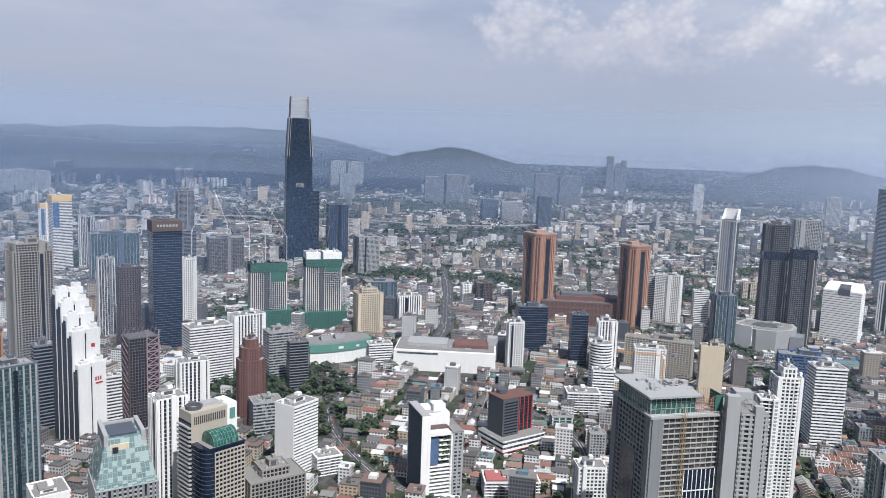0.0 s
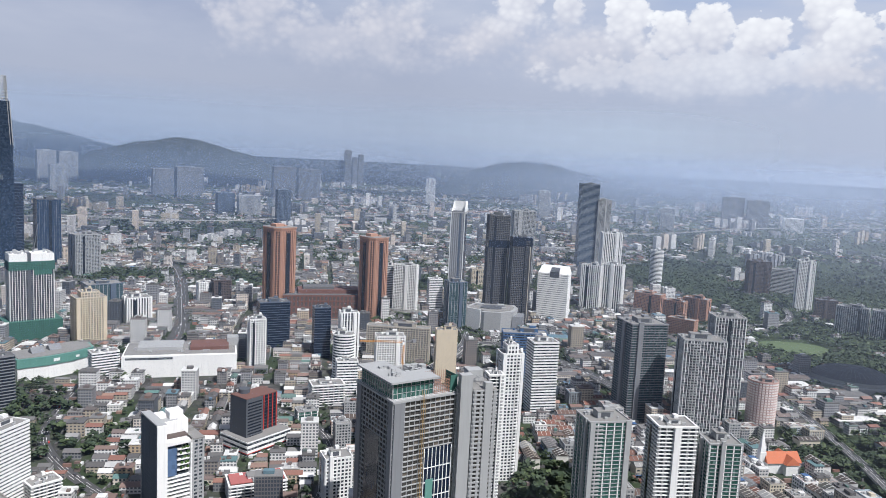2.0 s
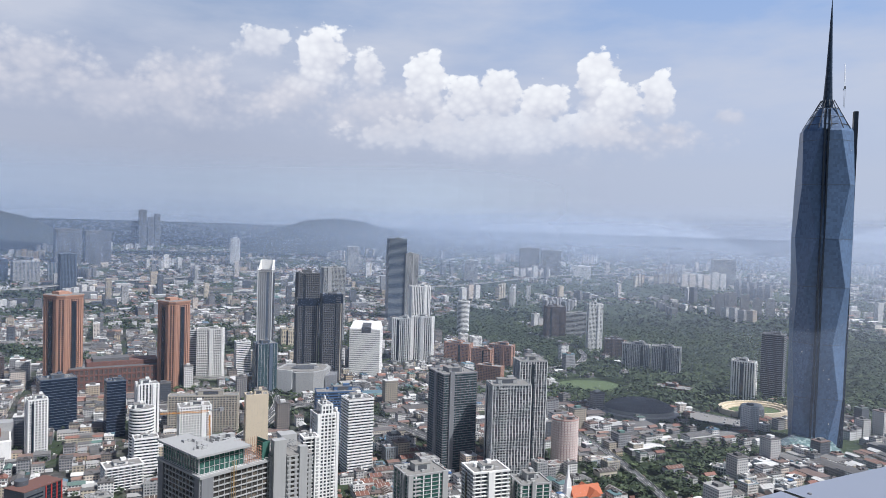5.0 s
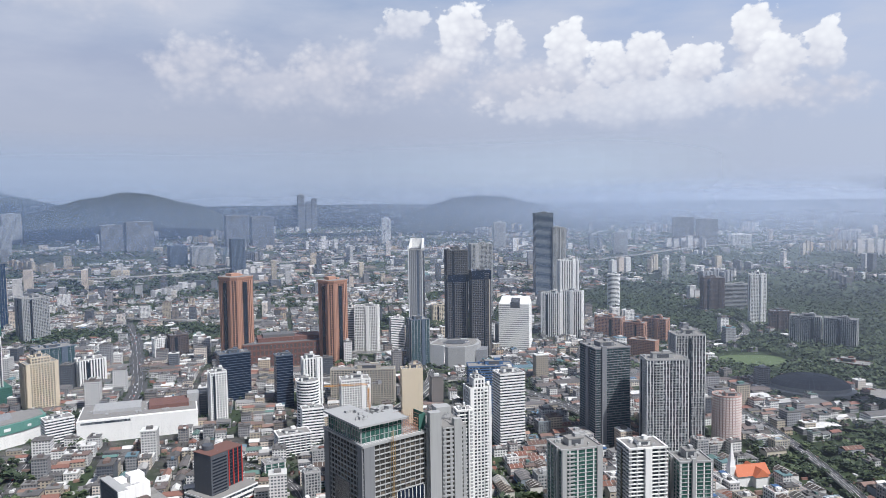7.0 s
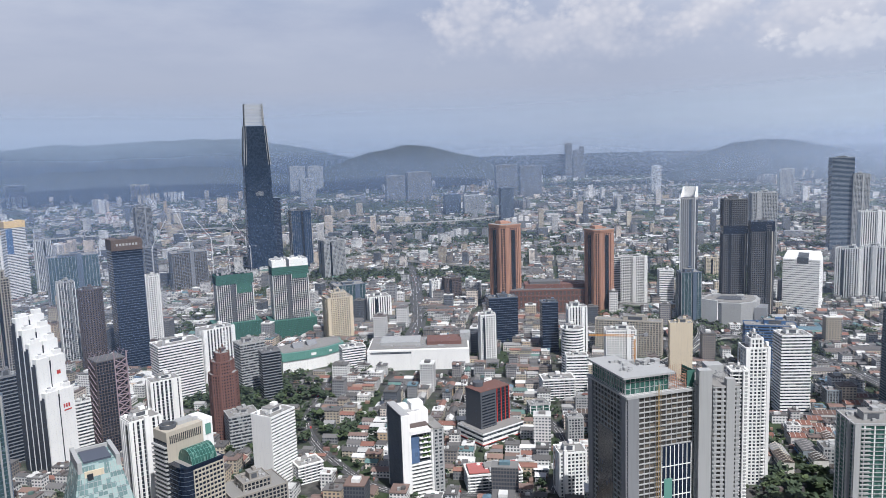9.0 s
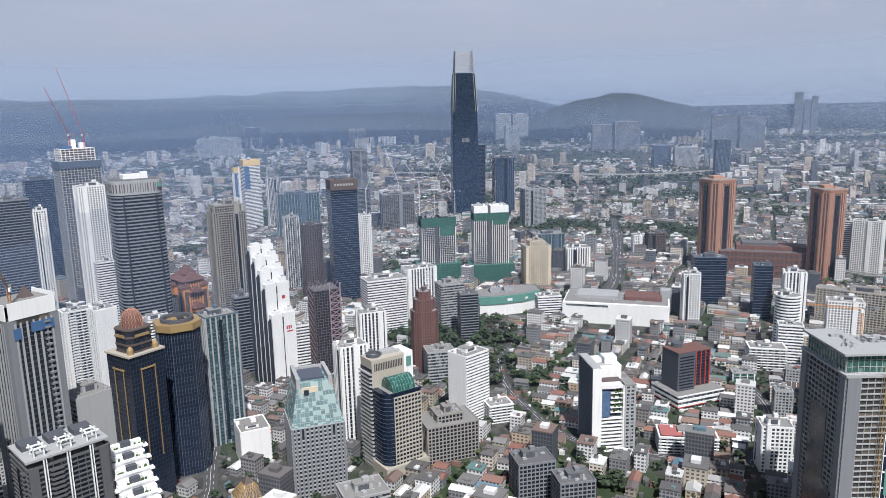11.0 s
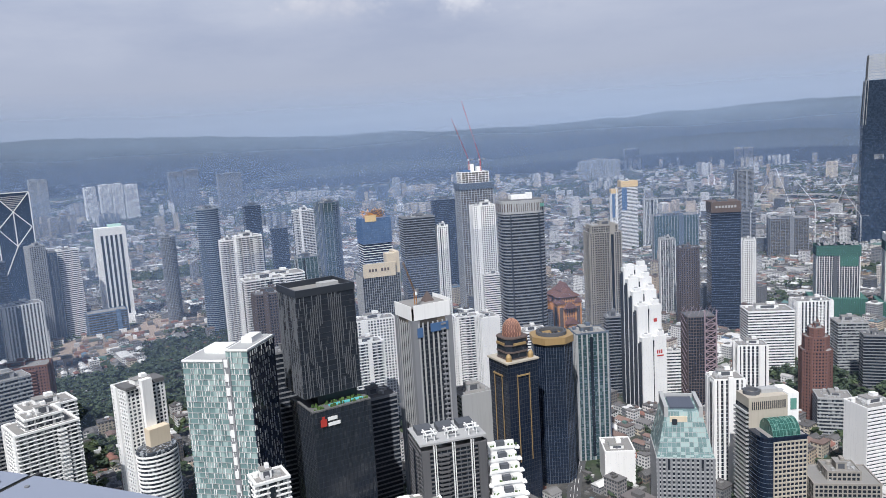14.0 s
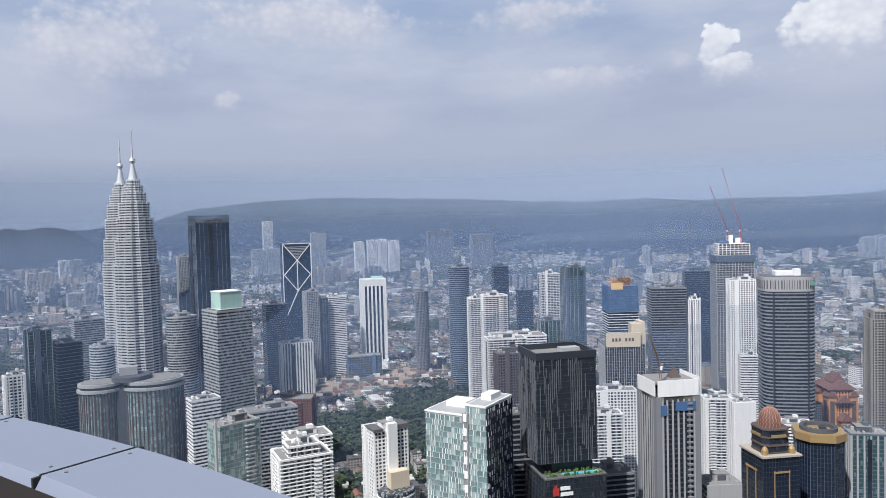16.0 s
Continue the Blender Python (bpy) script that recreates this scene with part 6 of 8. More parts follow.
# netted towers under construction
for b, d, w, h, cap, lab in ((124.15, 1330, 62, 116, GREENP, "concrete tower under construction wrapped in green netting on top"), (128.35, 1320, 62, 137, WHITE, "concrete tower under construction with white top boards and green netting")):
    x, y = on(b, d)
    root = at("building_site", lab, "building", x, y, -b + 10, 0, "netted towers")
    p = rect(w, 34)
    storeys(root, p, 30, h - 16, Style(NAVYGLASS, LIGHT, WHITE, 3.4, 0.6, 0.5, 3.6, 0.6, 0.7), 10)
    part("netting", Shape().prism(grow(p, 1.2), h - 26 if cap is WHITE else h - 17, h - 12 if cap is WHITE else h), GREENP, root, "green safety netting")
    part("top_boards", Shape().prism(grow(p, 0.6), h - 12, h), cap, root)
    part("podium_netting", Shape().prism(grow(p, 10), 0, 31), GREENP, root, "green netted podium")
    poles = Shape()
    for z in np.arange(2.0, 31.0, 3.4):
        poles.prism(grow(p, 10.25), z, z + 0.3)
    fins(poles, grow(p, 10.1), 0, 31, 2.6, 0.2, 0.25)
    top0 = h - 26 if cap is WHITE else h - 17
    for z in np.arange(top0 + 1, h - 12 if cap is WHITE else h, 2.8):
        poles.prism(grow(p, 1.4), z, z + 0.3)
    fins(poles, grow(p, 1.25), top0, h - 12 if cap is WHITE else h, 2.2, 0.2, 0.25)
    part("scaffold_lines", poles, NETDARK, root, "dark scaffold lines behind netting", kind="stuff")
    part("torn_net", Shape().box(w * 0.25, -17.6, h - 34, top0 + 0.5, w * 0.42, 1.0), GREENP, root, "hanging green netting")
    part("core_wall", Shape().box(-4, 0, 30, h + 1, 5, 36), DARK, root, "dark recessed core")
    sh = Shape()
    for k in range(40):
        sh.box(rs.uniform(-w / 2, w / 2), rs.uniform(-15, 15), h, h + rs.uniform(1, 4), rs.uniform(1, 4), rs.uniform(1, 4))
    part("roof_clutter", sh, LIGHT, root, kind="stuff")
for b, d, h, aim, lean in ((118.6, 1900, 110, 200, 55), (121.2, 1950, 120, 10, 60), (122.8, 1990, 115, 30, 50), (124.0, 2000, 105, 190, 62), (125.6, 1700, 120, 60, 58), (128.6, 1650, 95, 150, 50)):
    x, y = on(b, d)
    crane(x, y, 0, h, 50, aim, lean, WHITE, "white luffing crane over the tower site")

# dark domed tower and its gold trim
x, y = on(100.55, 610)
root = at("office_tower", "black and gold stepped tower with a brown lattice dome", "tower", x, y, -100.55 + 32)
storeys(root, rect(30, 30), 0, 128, Style(NAVYGLASS, BLACK, BLACK, 3.7, 0.4, 0.12, 2.5, 0.25, 0.15), 11)
part("ledge", Shape().prism(rect(32.5, 32.5), 128, 129.4), BEIGE, root, "beige stone ledge")
storeys(root, cut(22, 22, 4), 130, 148, Style(BLACKGLASS, BROWN, BROWN, 6, 1.5, 0.6), 11, name="lantern")
frame_ = Shape()
for sx, sy, a in ((0, -15.6, 0), (-15.6, 0, 90)):
    for u in (-6, 6):
        frame_.box(sx + (u if a == 0 else 0), sy + (u if a else 0), 40, 118, 0.7 if a == 0 else 0.5, 0.5 if a == 0 else 0.7)
    frame_.box(sx, sy, 116, 117.2, 13 if a == 0 else 0.9, 0.9 if a == 0 else 15)
    frame_.box(sx * 0.75, sy * 0.75, 142, 144, 12 if a == 0 else 0.9, 0.9 if a == 0 else 12)
part("gold_frames", frame_, GOLD, root, "gold window frames", kind="stuff")
part("dome", Shape().lathe([(8, 148), (8, 152), (7.6, 155), (6.4, 158.5), (4.2, 161.2), (1.6, 162.6), (0.3, 163)], 20), BRICK, root, "brown ribbed dome")
sh = Shape()
for k in range(20):
    a = 2 * math.pi * k / 20
    pts = [(8.1, 148), (8.1, 152), (7.7, 155), (6.5, 158.6), (4.3, 161.3), (1.6, 162.8)]
    for (r0, z0), (r1, z1) in zip(pts, pts[1:]):
        sh.beam((r0 * math.cos(a), r0 * math.sin(a), z0), (r1 * math.cos(a + 0.15), r1 * math.sin(a + 0.15), z1), 0.22)
part("dome_ribs", sh, TERRA, root, kind="stuff")
for u in (-11, 11):
    part("corner_turret", Shape().lathe([(2.5, 128), (2.5, 133), (1.5, 135), (0.2, 136)], 12), GOLD, root).location = (u, -11, 0)

# white terraces stepping down, with planted decks and dark stair boxes
root = at("apartment_block", "white stepped terrace apartments with planted decks", "building", 502.2, -84.8, -99.6 + 14)
part("core", Shape().box(0, 2, 0, 50, 25, 28), GLASS, root)
sh, st, gr, rw = Shape(), Shape(), Shape(), random.Random(12)
for k in range(16):
    sh.box(0, 1, k * 3.2 + 0.2, k * 3.2 + 1.5, 27, 31)
for k in range(6):
    y0, zt = -14 + k * 5.6, 52 + k * 6.6
    sh.box(0, y0 + 2.8, 48, zt, 26 - k, 5.6).box(0, y0 - 0.6, zt - 1.2, zt + 0.9, 27 - k, 0.7)
    for q in (-1, 1):
        sh.box(q * (9 - k * 0.4), y0 + 3, zt, zt + 3.4, 7, 3.6).box(q * 12.6, y0 + 1, zt - 2.2, zt - 0.9, 3.4, 5)
        for j in range(3):
            gr.box(q * rw.uniform(4, 12), y0 + rw.uniform(-0.2, 0.8), zt + 0.2, zt + rw.uniform(1.0, 2.4), rw.uniform(0.8, 1.8), rw.uniform(0.7, 1.2), rw.uniform(0, 90))
    st.box(0, y0 + 3.6, zt, zt + 3.6, 6.4, 4.6)
part("terrace_walling", sh, WHITE, root, kind="stuff")
part("stair_box", st, DARK, root, "dark grey stair boxes")
part("planting", gr, leaves("deck_shrubs", (0.03, 0.07, 0.02), (0.07, 0.12, 0.03)), root, "green deck shrubs", kind="stuff")

# gold crown of the octagonal tower
x, y = on(104.45, 659)
root = thing("dark octagonal tower with gold crown")
RT = 313 - 640 * math.tan(radians(15.75))
part("gold_band", Shape().prism(cut(37, 37, 9.5), RT - 1, RT + 5.0), GOLD, root)
ringsh = Shape()
for k in range(20):
    a, b = 2 * math.pi * k / 20, 2 * math.pi * (k + 1) / 20
    ringsh.prism([(11 * math.cos(a), 11 * math.sin(a)), (14 * math.cos(a), 14 * math.sin(a)), (14 * math.cos(b), 14 * math.sin(b)), (11 * math.cos(b), 11 * math.sin(b))], RT + 5, RT + 8)
    ringsh.box(12.5 * math.cos(a), 12.5 * math.sin(a), RT + 8, RT + 8.8, 1, 1)
part("roof_ring", ringsh, DARK, root, "dark rooftop ring with lamps")

# black hotel on a terrace block with a pool
x, y = on(85.6, 512)
root = at("hotel_tower", "black ribbed hotel tower over a pool terrace", "tower", x, y, -85.6 + 22)
storeys(root, rect(44, 40), 0, 137, Style(BLACKGLASS, BLACK, BLACK, 3.9, 0.4, 0.1, 3.0, 0.35, 0.3), 12, name="podium_core")
part("terrace", Shape().box(0, 0, 137, 138, 44.6, 40.6), ROOFDARK, root)
part("pool", Shape().box(5, -15.5, 138, 138.6, 26, 3.6), POOL, root, "turquoise terrace pool")
sh = Shape()
for k in range(60):
    u = -20 + rs.random() * 40
    sh.box(u, rs.choice((-18.2, -11.5)) + rs.uniform(-0.5, 0.5), 138, 138 + rs.uniform(0.8, 2.6), rs.uniform(0.6, 1.6), rs.uniform(0.6, 1.4), rs.uniform(0, 90))
part("planting", sh, leaves("terrace_shrubs", (0.03, 0.07, 0.02), (0.07, 0.12, 0.03)), root, "green terrace shrubs", kind="stuff")
part("sign_mark", Shape().prism([(-17, -20.5), (-17, -20.9), (-12.5, -20.9), (-12.5, -20.5)][::-1], 126, 131).box(-14.8, -20.7, 131, 133, 2, 0.4), REDP, root, "red sign mark")
part("sign_bar", Shape().box(-8, -20.7, 129.5, 132, 7, 0.4), WHITE, root, "white sign bar")
part("sign_bar", Shape().box(-7, -20.7, 125.5, 128, 9, 0.4), WHITE, root, "white sign bar")
part("recess", Shape().box(2, 4, 138, 146, 30, 26), BLACK, root)
up = rect(43, 36, -3, 4)
part("tower_core", Shape().prism(up, 146, 217), BLACKGLASS, root)
sh = Shape()
for k in range(18):
    sh.prism(grow(up, 0.15), 146 + k * 3.95, 146.4 + k * 3.95)
part("floor_banding", sh, BLACK, root, kind="stuff")
sh, tallf = Shape(), random.Random(5)
for k, (p0, q0) in enumerate(zip(up, up[1:] + up[:1])):
    p0, q0 = Vector(p0), Vector(q0)
    u = (q0 - p0).normalized()
    o = Vector((u.y, -u.x))
    for j in range(int((q0 - p0).length / 1.5)):
        c = p0 + u * (j * 1.5 + 0.7) + o * 0.3
        z = 146
        while z < 214:
            z1 = min(217, z + tallf.uniform(6, 24))
            if tallf.random() < 0.6:
                sh.box(c.x + tallf.uniform(-0.25, 0.25), c.y, z, z1, 0.35, 0.5, math.degrees(math.atan2(u.y, u.x)))
            z = z1
part("fin_screen", sh, paint("charcoal_fin", (0.15, 0.16, 0.18), rough=0.35), root, "charcoal upright fins", kind="stuff")
roof = Shape()
for k in range(4):
    j = (k + 1) % 4
    g, gi = grow(up, 0.5), grow(up, -0.6)
    roof.prism([gi[k], g[k], g[j], gi[j]], 217, 222)
part("parapet", roof, BLACK, root)
part("roof_deck", Shape().prism(grow(up, -0.6), 217, 218), ROOFGREY, root)
part("roof_house", Shape().box(8, 8, 218, 221, 14, 8), LIGHT, root)

# crossed-frame tower
x, y = on(64.95, 1620)
root = at("office_tower", "dark blue tower with white crossed frame and inverted triangle", "tower", x, y, -64.95 + 8)
part("core", Shape().prism(rect(60, 44), 0, 273), BLUEGLASS, root)
sh = Shape()
for k in range(66):
    sh.prism(rect(60.6, 44.6), 4 * k + 3, 4 * k + 3.5)
part("floor_banding", sh, NAVYGLASS, root, kind="stuff")
sh = Shape()
pts = [((-30, 272), (30, 272)), ((-30, 272), (0, 236)), ((30, 272), (0, 236)), ((0, 236), (-28, 205)), ((0, 236), (28, 205)), ((-28, 205), (0, 170)), ((28, 205), (0, 170)), ((0, 170), (-28, 110)), ((0, 236), (0, 170)), ((30, 272), (30, 0)), ((-30, 272), (-30, 0))]
for (u0, z0), (u1, z1) in pts:
    sh.beam((u0, -22.6, z0), (u1, -22.6, z1), 1.2)
part("cross_frame", sh, WHITE, root, "white crossed steel frame")
sh = Shape()
for k in range(8):
    w = 44 - k * 5.4
    sh.box(0, -22.5, 264 - k * 3.4, 265.5 - k * 3.4, w, 0.8)
part("triangle_louvres", sh, LIGHT, root, "pale triangle louvres", kind="stuff")
x, y = on(66.0, 1480)
root = at("office_tower", "narrow glass tower with white lattice sides", "tower", x, y, -66 + 20)
storeys(root, rect(26, 24), 0, 178, "grey_grid", 13)
roofing(root, rect(26, 24), 178, "grey_grid", 13)

# curved hotel below the twin towers
x, y = on(52.9, 850)
root = at("hotel_tower", "broad curved hotel with bay windows and round roof decks", "tower", x, y, -52.9)
for u, v, r in ((-30, 2, 44), (22, -4, 60)):
    p = [(u + a, v + b) for a, b in ngon(r, r * 0.8, 22)]
    storeys(root, p, 0, 142, Style(PALEGLASS, GREY, BROWN, 3.4, 0.7, 0.35, 3.6, 0.8, 0.7), 14)
    part("cornice", Shape().prism(grow(p, 2), 142, 145).prism(grow(p, 1), 148, 151), LIGHT, root, "pale banded cornice")
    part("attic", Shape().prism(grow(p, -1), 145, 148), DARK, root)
    part("roof_deck", Shape().prism(grow(p, -2), 151, 151.6), ROOFGREY, root)
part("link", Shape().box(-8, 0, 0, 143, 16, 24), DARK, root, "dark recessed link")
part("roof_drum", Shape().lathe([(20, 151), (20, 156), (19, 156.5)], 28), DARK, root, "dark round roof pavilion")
part("roof_box", Shape().box(-3, 2, 156, 165, 18, 12), LIGHT, root)

# pale roof box of the banded tower, open crown of the dark one
x, y = on(60.2, 890)
root = thing("grey banded tower with pale green roof box")
zt = 313 - 860 * math.tan(radians(6.15))
part("glass_box", Shape().box(0, 0, zt - 2, zt + 18, 26, 24), PALEGREEN, root)
part("white_frame", Shape().box(0, 0, zt + 17.6, zt + 18.6, 27, 25).box(0, 0, zt - 2, zt - 1, 27, 25), WHITE, root)

# white shopping hall with a red and grey roof
x, y = on(138.35, 1075)
root = at("shopping_centre", "long white windowless shopping hall with grey and red roof", "building", x, y, -138.35 - 3)
part("hall", Shape().box(0, 0, 0, 30, 150, 75), WHITE, root)
part("roof_deck", Shape().box(0, 3, 30, 31, 146, 66), ROOFGREY, root)
part("red_roof", Shape().box(38, 6, 31, 36, 52, 40), BRICK, root, "dull red metal roof")
part("grey_roof", Shape().box(-28, 10, 31, 35, 60, 40), LIGHT, root)
part("window_band", Shape().box(-40, -37.4, 25, 28, 60, 0.5), GLASS, root)
part("stair_block", Shape().box(70, 20, 0, 42, 16, 20), LIGHT, root)
sh = Shape()
for k in range(30):
    sh.box(rs.uniform(-68, 68), rs.uniform(-22, 30), 31, 31 + rs.uniform(1, 3), rs.uniform(2, 5), rs.uniform(2, 5))
part("roof_plant", sh, LIGHT, root, kind="stuff")

# green curved station mall
x, y = on(129.6, 1105)
root = at("shopping_centre", "curved green station mall with white lower wall and planted roof", "building", x, y, -129.6 + 24)
p = [(-52, -20), (-20, -27), (15, -27), (48, -18), (56, 10), (40, 28), (-50, 24)]
part("lower_wall", Shape().prism(p, 0, 18), WHITE, root)
part("green_band", Shape().prism(grow(p, 1.2), 18, 30), VERDIGRIS, root, "green panel band")
part("roof_deck", Shape().prism(grow(p, -2), 30, 31), ROOFGREY, root)
part("roof_gables", Shape().prism(rect(16, 14, -20, 0), 31, 38, rect(16, 0.5, -20, 0)).prism(rect(16, 14, 4, 2), 31, 38, rect(16, 0.5, 4, 2)), GREY, root)
part("sign_bars", Shape().box(-6, -28.6, 22, 26, 8, 0.5).box(22, -26.6, 22, 25, 6, 0.5), WHITE, root, kind="stuff")

# fan shaped white mall
x, y = on(162.2, 1370)
root = at("shopping_centre", "white wedge shaped mall with curved wall and open roof", "building", x, y, -162.2)
p = [(-48, -25), (-10, -46), (20, -44), (42, -26), (50, 5), (44, 34), (-30, 30)]
part("walls", Shape().prism(p, 0, 42, grow(p, 3)), LIGHT, root)
part("roof_deck", Shape().prism(grow(p, -4), 42, 43), ROOFGREY, root)
part("white_sign_wall", Shape().box(-30, -38, 6, 45, 30, 2, -29), WHITE, root, "white leaning sign wall")
part("roof_plant", Shape().box(-20, 8, 43, 47, 16, 10).box(20, 14, 43, 46, 12, 14).box(26, -14, 43, 45.5, 9, 7), LIGHT, root, kind="stuff")
# Dark slab on the deck paints in the shade of a sunken opening.
part("roof_well", Shape().prism([(a * 0.5 + 4, b * 0.45 - 4) for a, b in p], 43, 44), DARK, root, "dark surface standing in for a shaded roof well")
part("dark_side", Shape().prism([(42, -30), (62, -24), (66, 8), (50, 10)], 0, 32), GREY, root)

# domed hall, oval stadium, playing field
x, y = on(188.5, 1275)
root = at("domed_stadium", "low grey domed indoor stadium with ringed roof", "stadium", x, y, 0)
part("ring_wall", Shape().lathe([(66, 0), (66, 8), (58, 9), (58, 15), (54, 16)], 48, 0.75), LIGHT, root)
part("dome", Shape().lathe([(58, 15), (50, 21), (38, 26), (22, 29), (8, 30), (0.5, 30.2)], 48, 0.75), paint("blue_grey_roof_sheet", (0.13, 0.14, 0.16)), root, "blue grey ribbed dome")
sh = Shape()
for k in range(48):
    a = 2 * math.pi * k / 48
    pr = [(58, 15.2), (50, 21.2), (38, 26.2), (22, 29.2), (8, 30.2)]
    for (r0, z0), (r1, z1) in zip(pr, pr[1:]):
        sh.beam((r0 * math.cos(a), 0.75 * r0 * math.sin(a), z0), (r1 * math.cos(a), 0.75 * r1 * math.sin(a), z1), 0.35)
part("roof_ribs", sh, GREY, root, kind="stuff")
x, y = on(196.6, 1400)
root = at("oval_stadium", "old oval open stadium with pale terraces and grass", "stadium", x, y, 25)
bowl = Shape()
for k in range(48):
    a, b = 2 * math.pi * k / 48, 2 * math.pi * (k + 1) / 48
    for r0, r1, z in ((50, 56, 3), (56, 62, 6), (62, 68, 9)):
        bowl.prism([(r0 * math.cos(a), 0.7 * r0 * math.sin(a)), (r1 * math.cos(a), 0.7 * r1 * math.sin(a)), (r1 * math.cos(b), 0.7 * r1 * math.sin(b)), (r0 * math.cos(b), 0.7 * r0 * math.sin(b))], 0, z)
part("terraces", bowl, CREAM, root, "cream stepped terraces")
LAWN = leaves("mown_lawn", (0.055, 0.085, 0.035), (0.075, 0.105, 0.045))
part("pitch", Shape().lathe([(50, 0), (50, 1.2)], 48, 0.7), LAWN, root, "green grass pitch")
part("black_screen", Shape().lathe([(24, 0), (23, 18), (18, 24), (1, 27)], 24, 0.7), DARK, root, "dark netted canopy").location = (38, 36, 0)
x, y = on(184.8, 1490)
tagged(new("playing_field", Shape().prism(ngon(125, 95, 26, 0.75), 0.0, 0.6).mesh("playing_field", LAWN)), "mown green school playing field", "field", kind="structure").matrix_world = pose(x, y, 0, 0, 0, 15)

# cleared building ground beside the park, with site sheds
SOIL = paint("pale_sandy_soil", (0.34, 0.27, 0.22), vary=0.4)
SITE = [(67.4, 1300, 60), (69.0, 1400, 75), (71.5, 1440, 85), (74.2, 1470, 80), (76.4, 1440, 60)]
for b, d, r in SITE:
    x, y = on(b, d)
    tagged(new("building_ground", Shape().prism([(px + r * 0.12 * math.sin(k * 2.3), py + r * 0.1 * math.cos(k * 3.1)) for k, (px, py) in enumerate(ngon(r * 2.1, r * 1.7, 22))], 0.0, 0.5 + b * 0.002).mesh("building_ground", SOIL)), "pale sandy cleared building ground", "ground", kind="structure").matrix_world = pose(x, y, 0, 0, 0, b * 3)

# white church with an orange roof
x, y = on(184.6, 842)
root = at("church", "white church with orange tiled roof and a spire", "church", x, y, -150)
part("nave", Shape().box(0, 0, 0, 12, 38, 16), WHITE, root)
part("nave_roof", Shape().prism(rect(40, 19), 12, 22, rect(38, 0.6)), paint("orange_tiles", (0.50, 0.15, 0.07)), root, "orange clay tile roof")
part("transept", Shape().box(6, 0, 0, 12, 14, 28), WHITE, root)
part("transept_roof", Shape().prism(rect(17, 30, 6), 12, 20, rect(0.6, 28, 6)), bpy.data.materials["orange_tiles"], root)
part("bell_tower", Shape().box(-22, 0, 0, 22, 7, 7), WHITE, root)
part("spire", Shape().prism(rect(6.4, 6.4, -22), 22, 46, rect(0.4, 0.4, -22)), WHITE, root, "slender white spire")

# orange gabled hall
x, y = on(104.75, 1190)
root = at("temple_hall", "orange and brown hall with steep gabled roofs", "building", x, y, -104.75 + 25)
OCHRE = paint("orange_ochre_render", (0.56, 0.26, 0.10))
storeys(root, rect(30, 44), 0, 56, Style(GLASS, OCHRE, OCHRE, 5, 1.5, 0.5, 4.5, 1.7, 0.9), 15)
for q in (-1, 1):
    wing = part("gabled_bay", Shape().box(q * 15, -16, 0, 48, 12, 16).box(q * 15, 14, 0, 48, 12, 16), OCHRE, root, "orange projecting bay")
    part("bay_window", Shape().box(q * 15, -24.1, 6, 42, 6, 0.6).box(q * 21.1, -16, 6, 42, 0.6, 7), BROWN, wing, "dark tall window")
    part("bay_roof", Shape().prism(rect(15, 19, q * 15, -16), 48, 57, rect(0.8, 17, q * 15, -16)).prism(rect(15, 19, q * 15, 14), 48, 57, rect(0.8, 17, q * 15, 14)), BRICK, wing, "red brown gable roof")
part("porch", Shape().box(0, -28, 0, 16, 16, 14), OCHRE, root)
part("porch_roof", Shape().prism(rect(20, 18, 0, -28), 16, 26, rect(0.8, 16, 0, -28)), BRICK, root, "red brown porch gable")
for w, d, z, r, u in ((40, 50, 58, 12, 0), (20, 24, 66, 13, 0), (24, 22, 40, 10, -18)):
    part("gable_roof", Shape().prism(rect(w, d, 0, u), z, z + r, rect(w * 0.06, d * 0.86, 0, u)), BRICK, root, "red brown steep roof")

# gold lattice pyramid roof
x, y = on(107.9, 545)
root = at("pavilion", "beige stone pavilion with a gold lattice pyramid roof", "building", x, y, -90)
storeys(root, rect(20, 20), 0, 20, Style(BROWN, CREAM, CREAM, 6, 2.2, 0.5, 4, 1.6, 0.6), 16)
part("pyramid", Shape().prism(rect(21, 21), 20, 36, rect(0.4, 0.4)), BROWN, root)
sh = Shape()
for f in range(4):
    a = f * math.pi / 2
    for k in range(-3, 4):
        for e in (-1, 1):
            p0 = Vector((k * 3.2, -10.7, 20.2))
            q = Vector((max(-10, min(10, k * 3.2 + e * 8)) * 0.35, -3.8, 30.5))
            rot_ = Matrix.Rotation(a, 3, "Z")
            sh.beam(rot_ @ p0, rot_ @ q, 0.25)
part("gold_lattice", sh, GOLD, root, "gold lattice bars", kind="stuff")


# ---- roads and viaducts ----
ASPHALT = paint("asphalt", (0.075, 0.075, 0.078), vary=0.3)
DECK = paint("viaduct_concrete", (0.42, 0.41, 0.39))
ROADPTS = []


def smooth(pts, n=10):
    out = []
    for k in range(len(pts) - 1):
        p0, p1, p2, p3 = [Vector(pts[max(0, min(len(pts) - 1, k + q))]) for q in (-1, 0, 1, 2)]
        for j in range(n):
            f = j / n
            out.append(0.5 * ((2 * p1) + (p2 - p0) * f + (2 * p0 - 5 * p1 + 4 * p2 - p3) * f * f + (3 * p1 - p0 - 3 * p2 + p3) * f ** 3))
    return out + [Vector(pts[-1])]


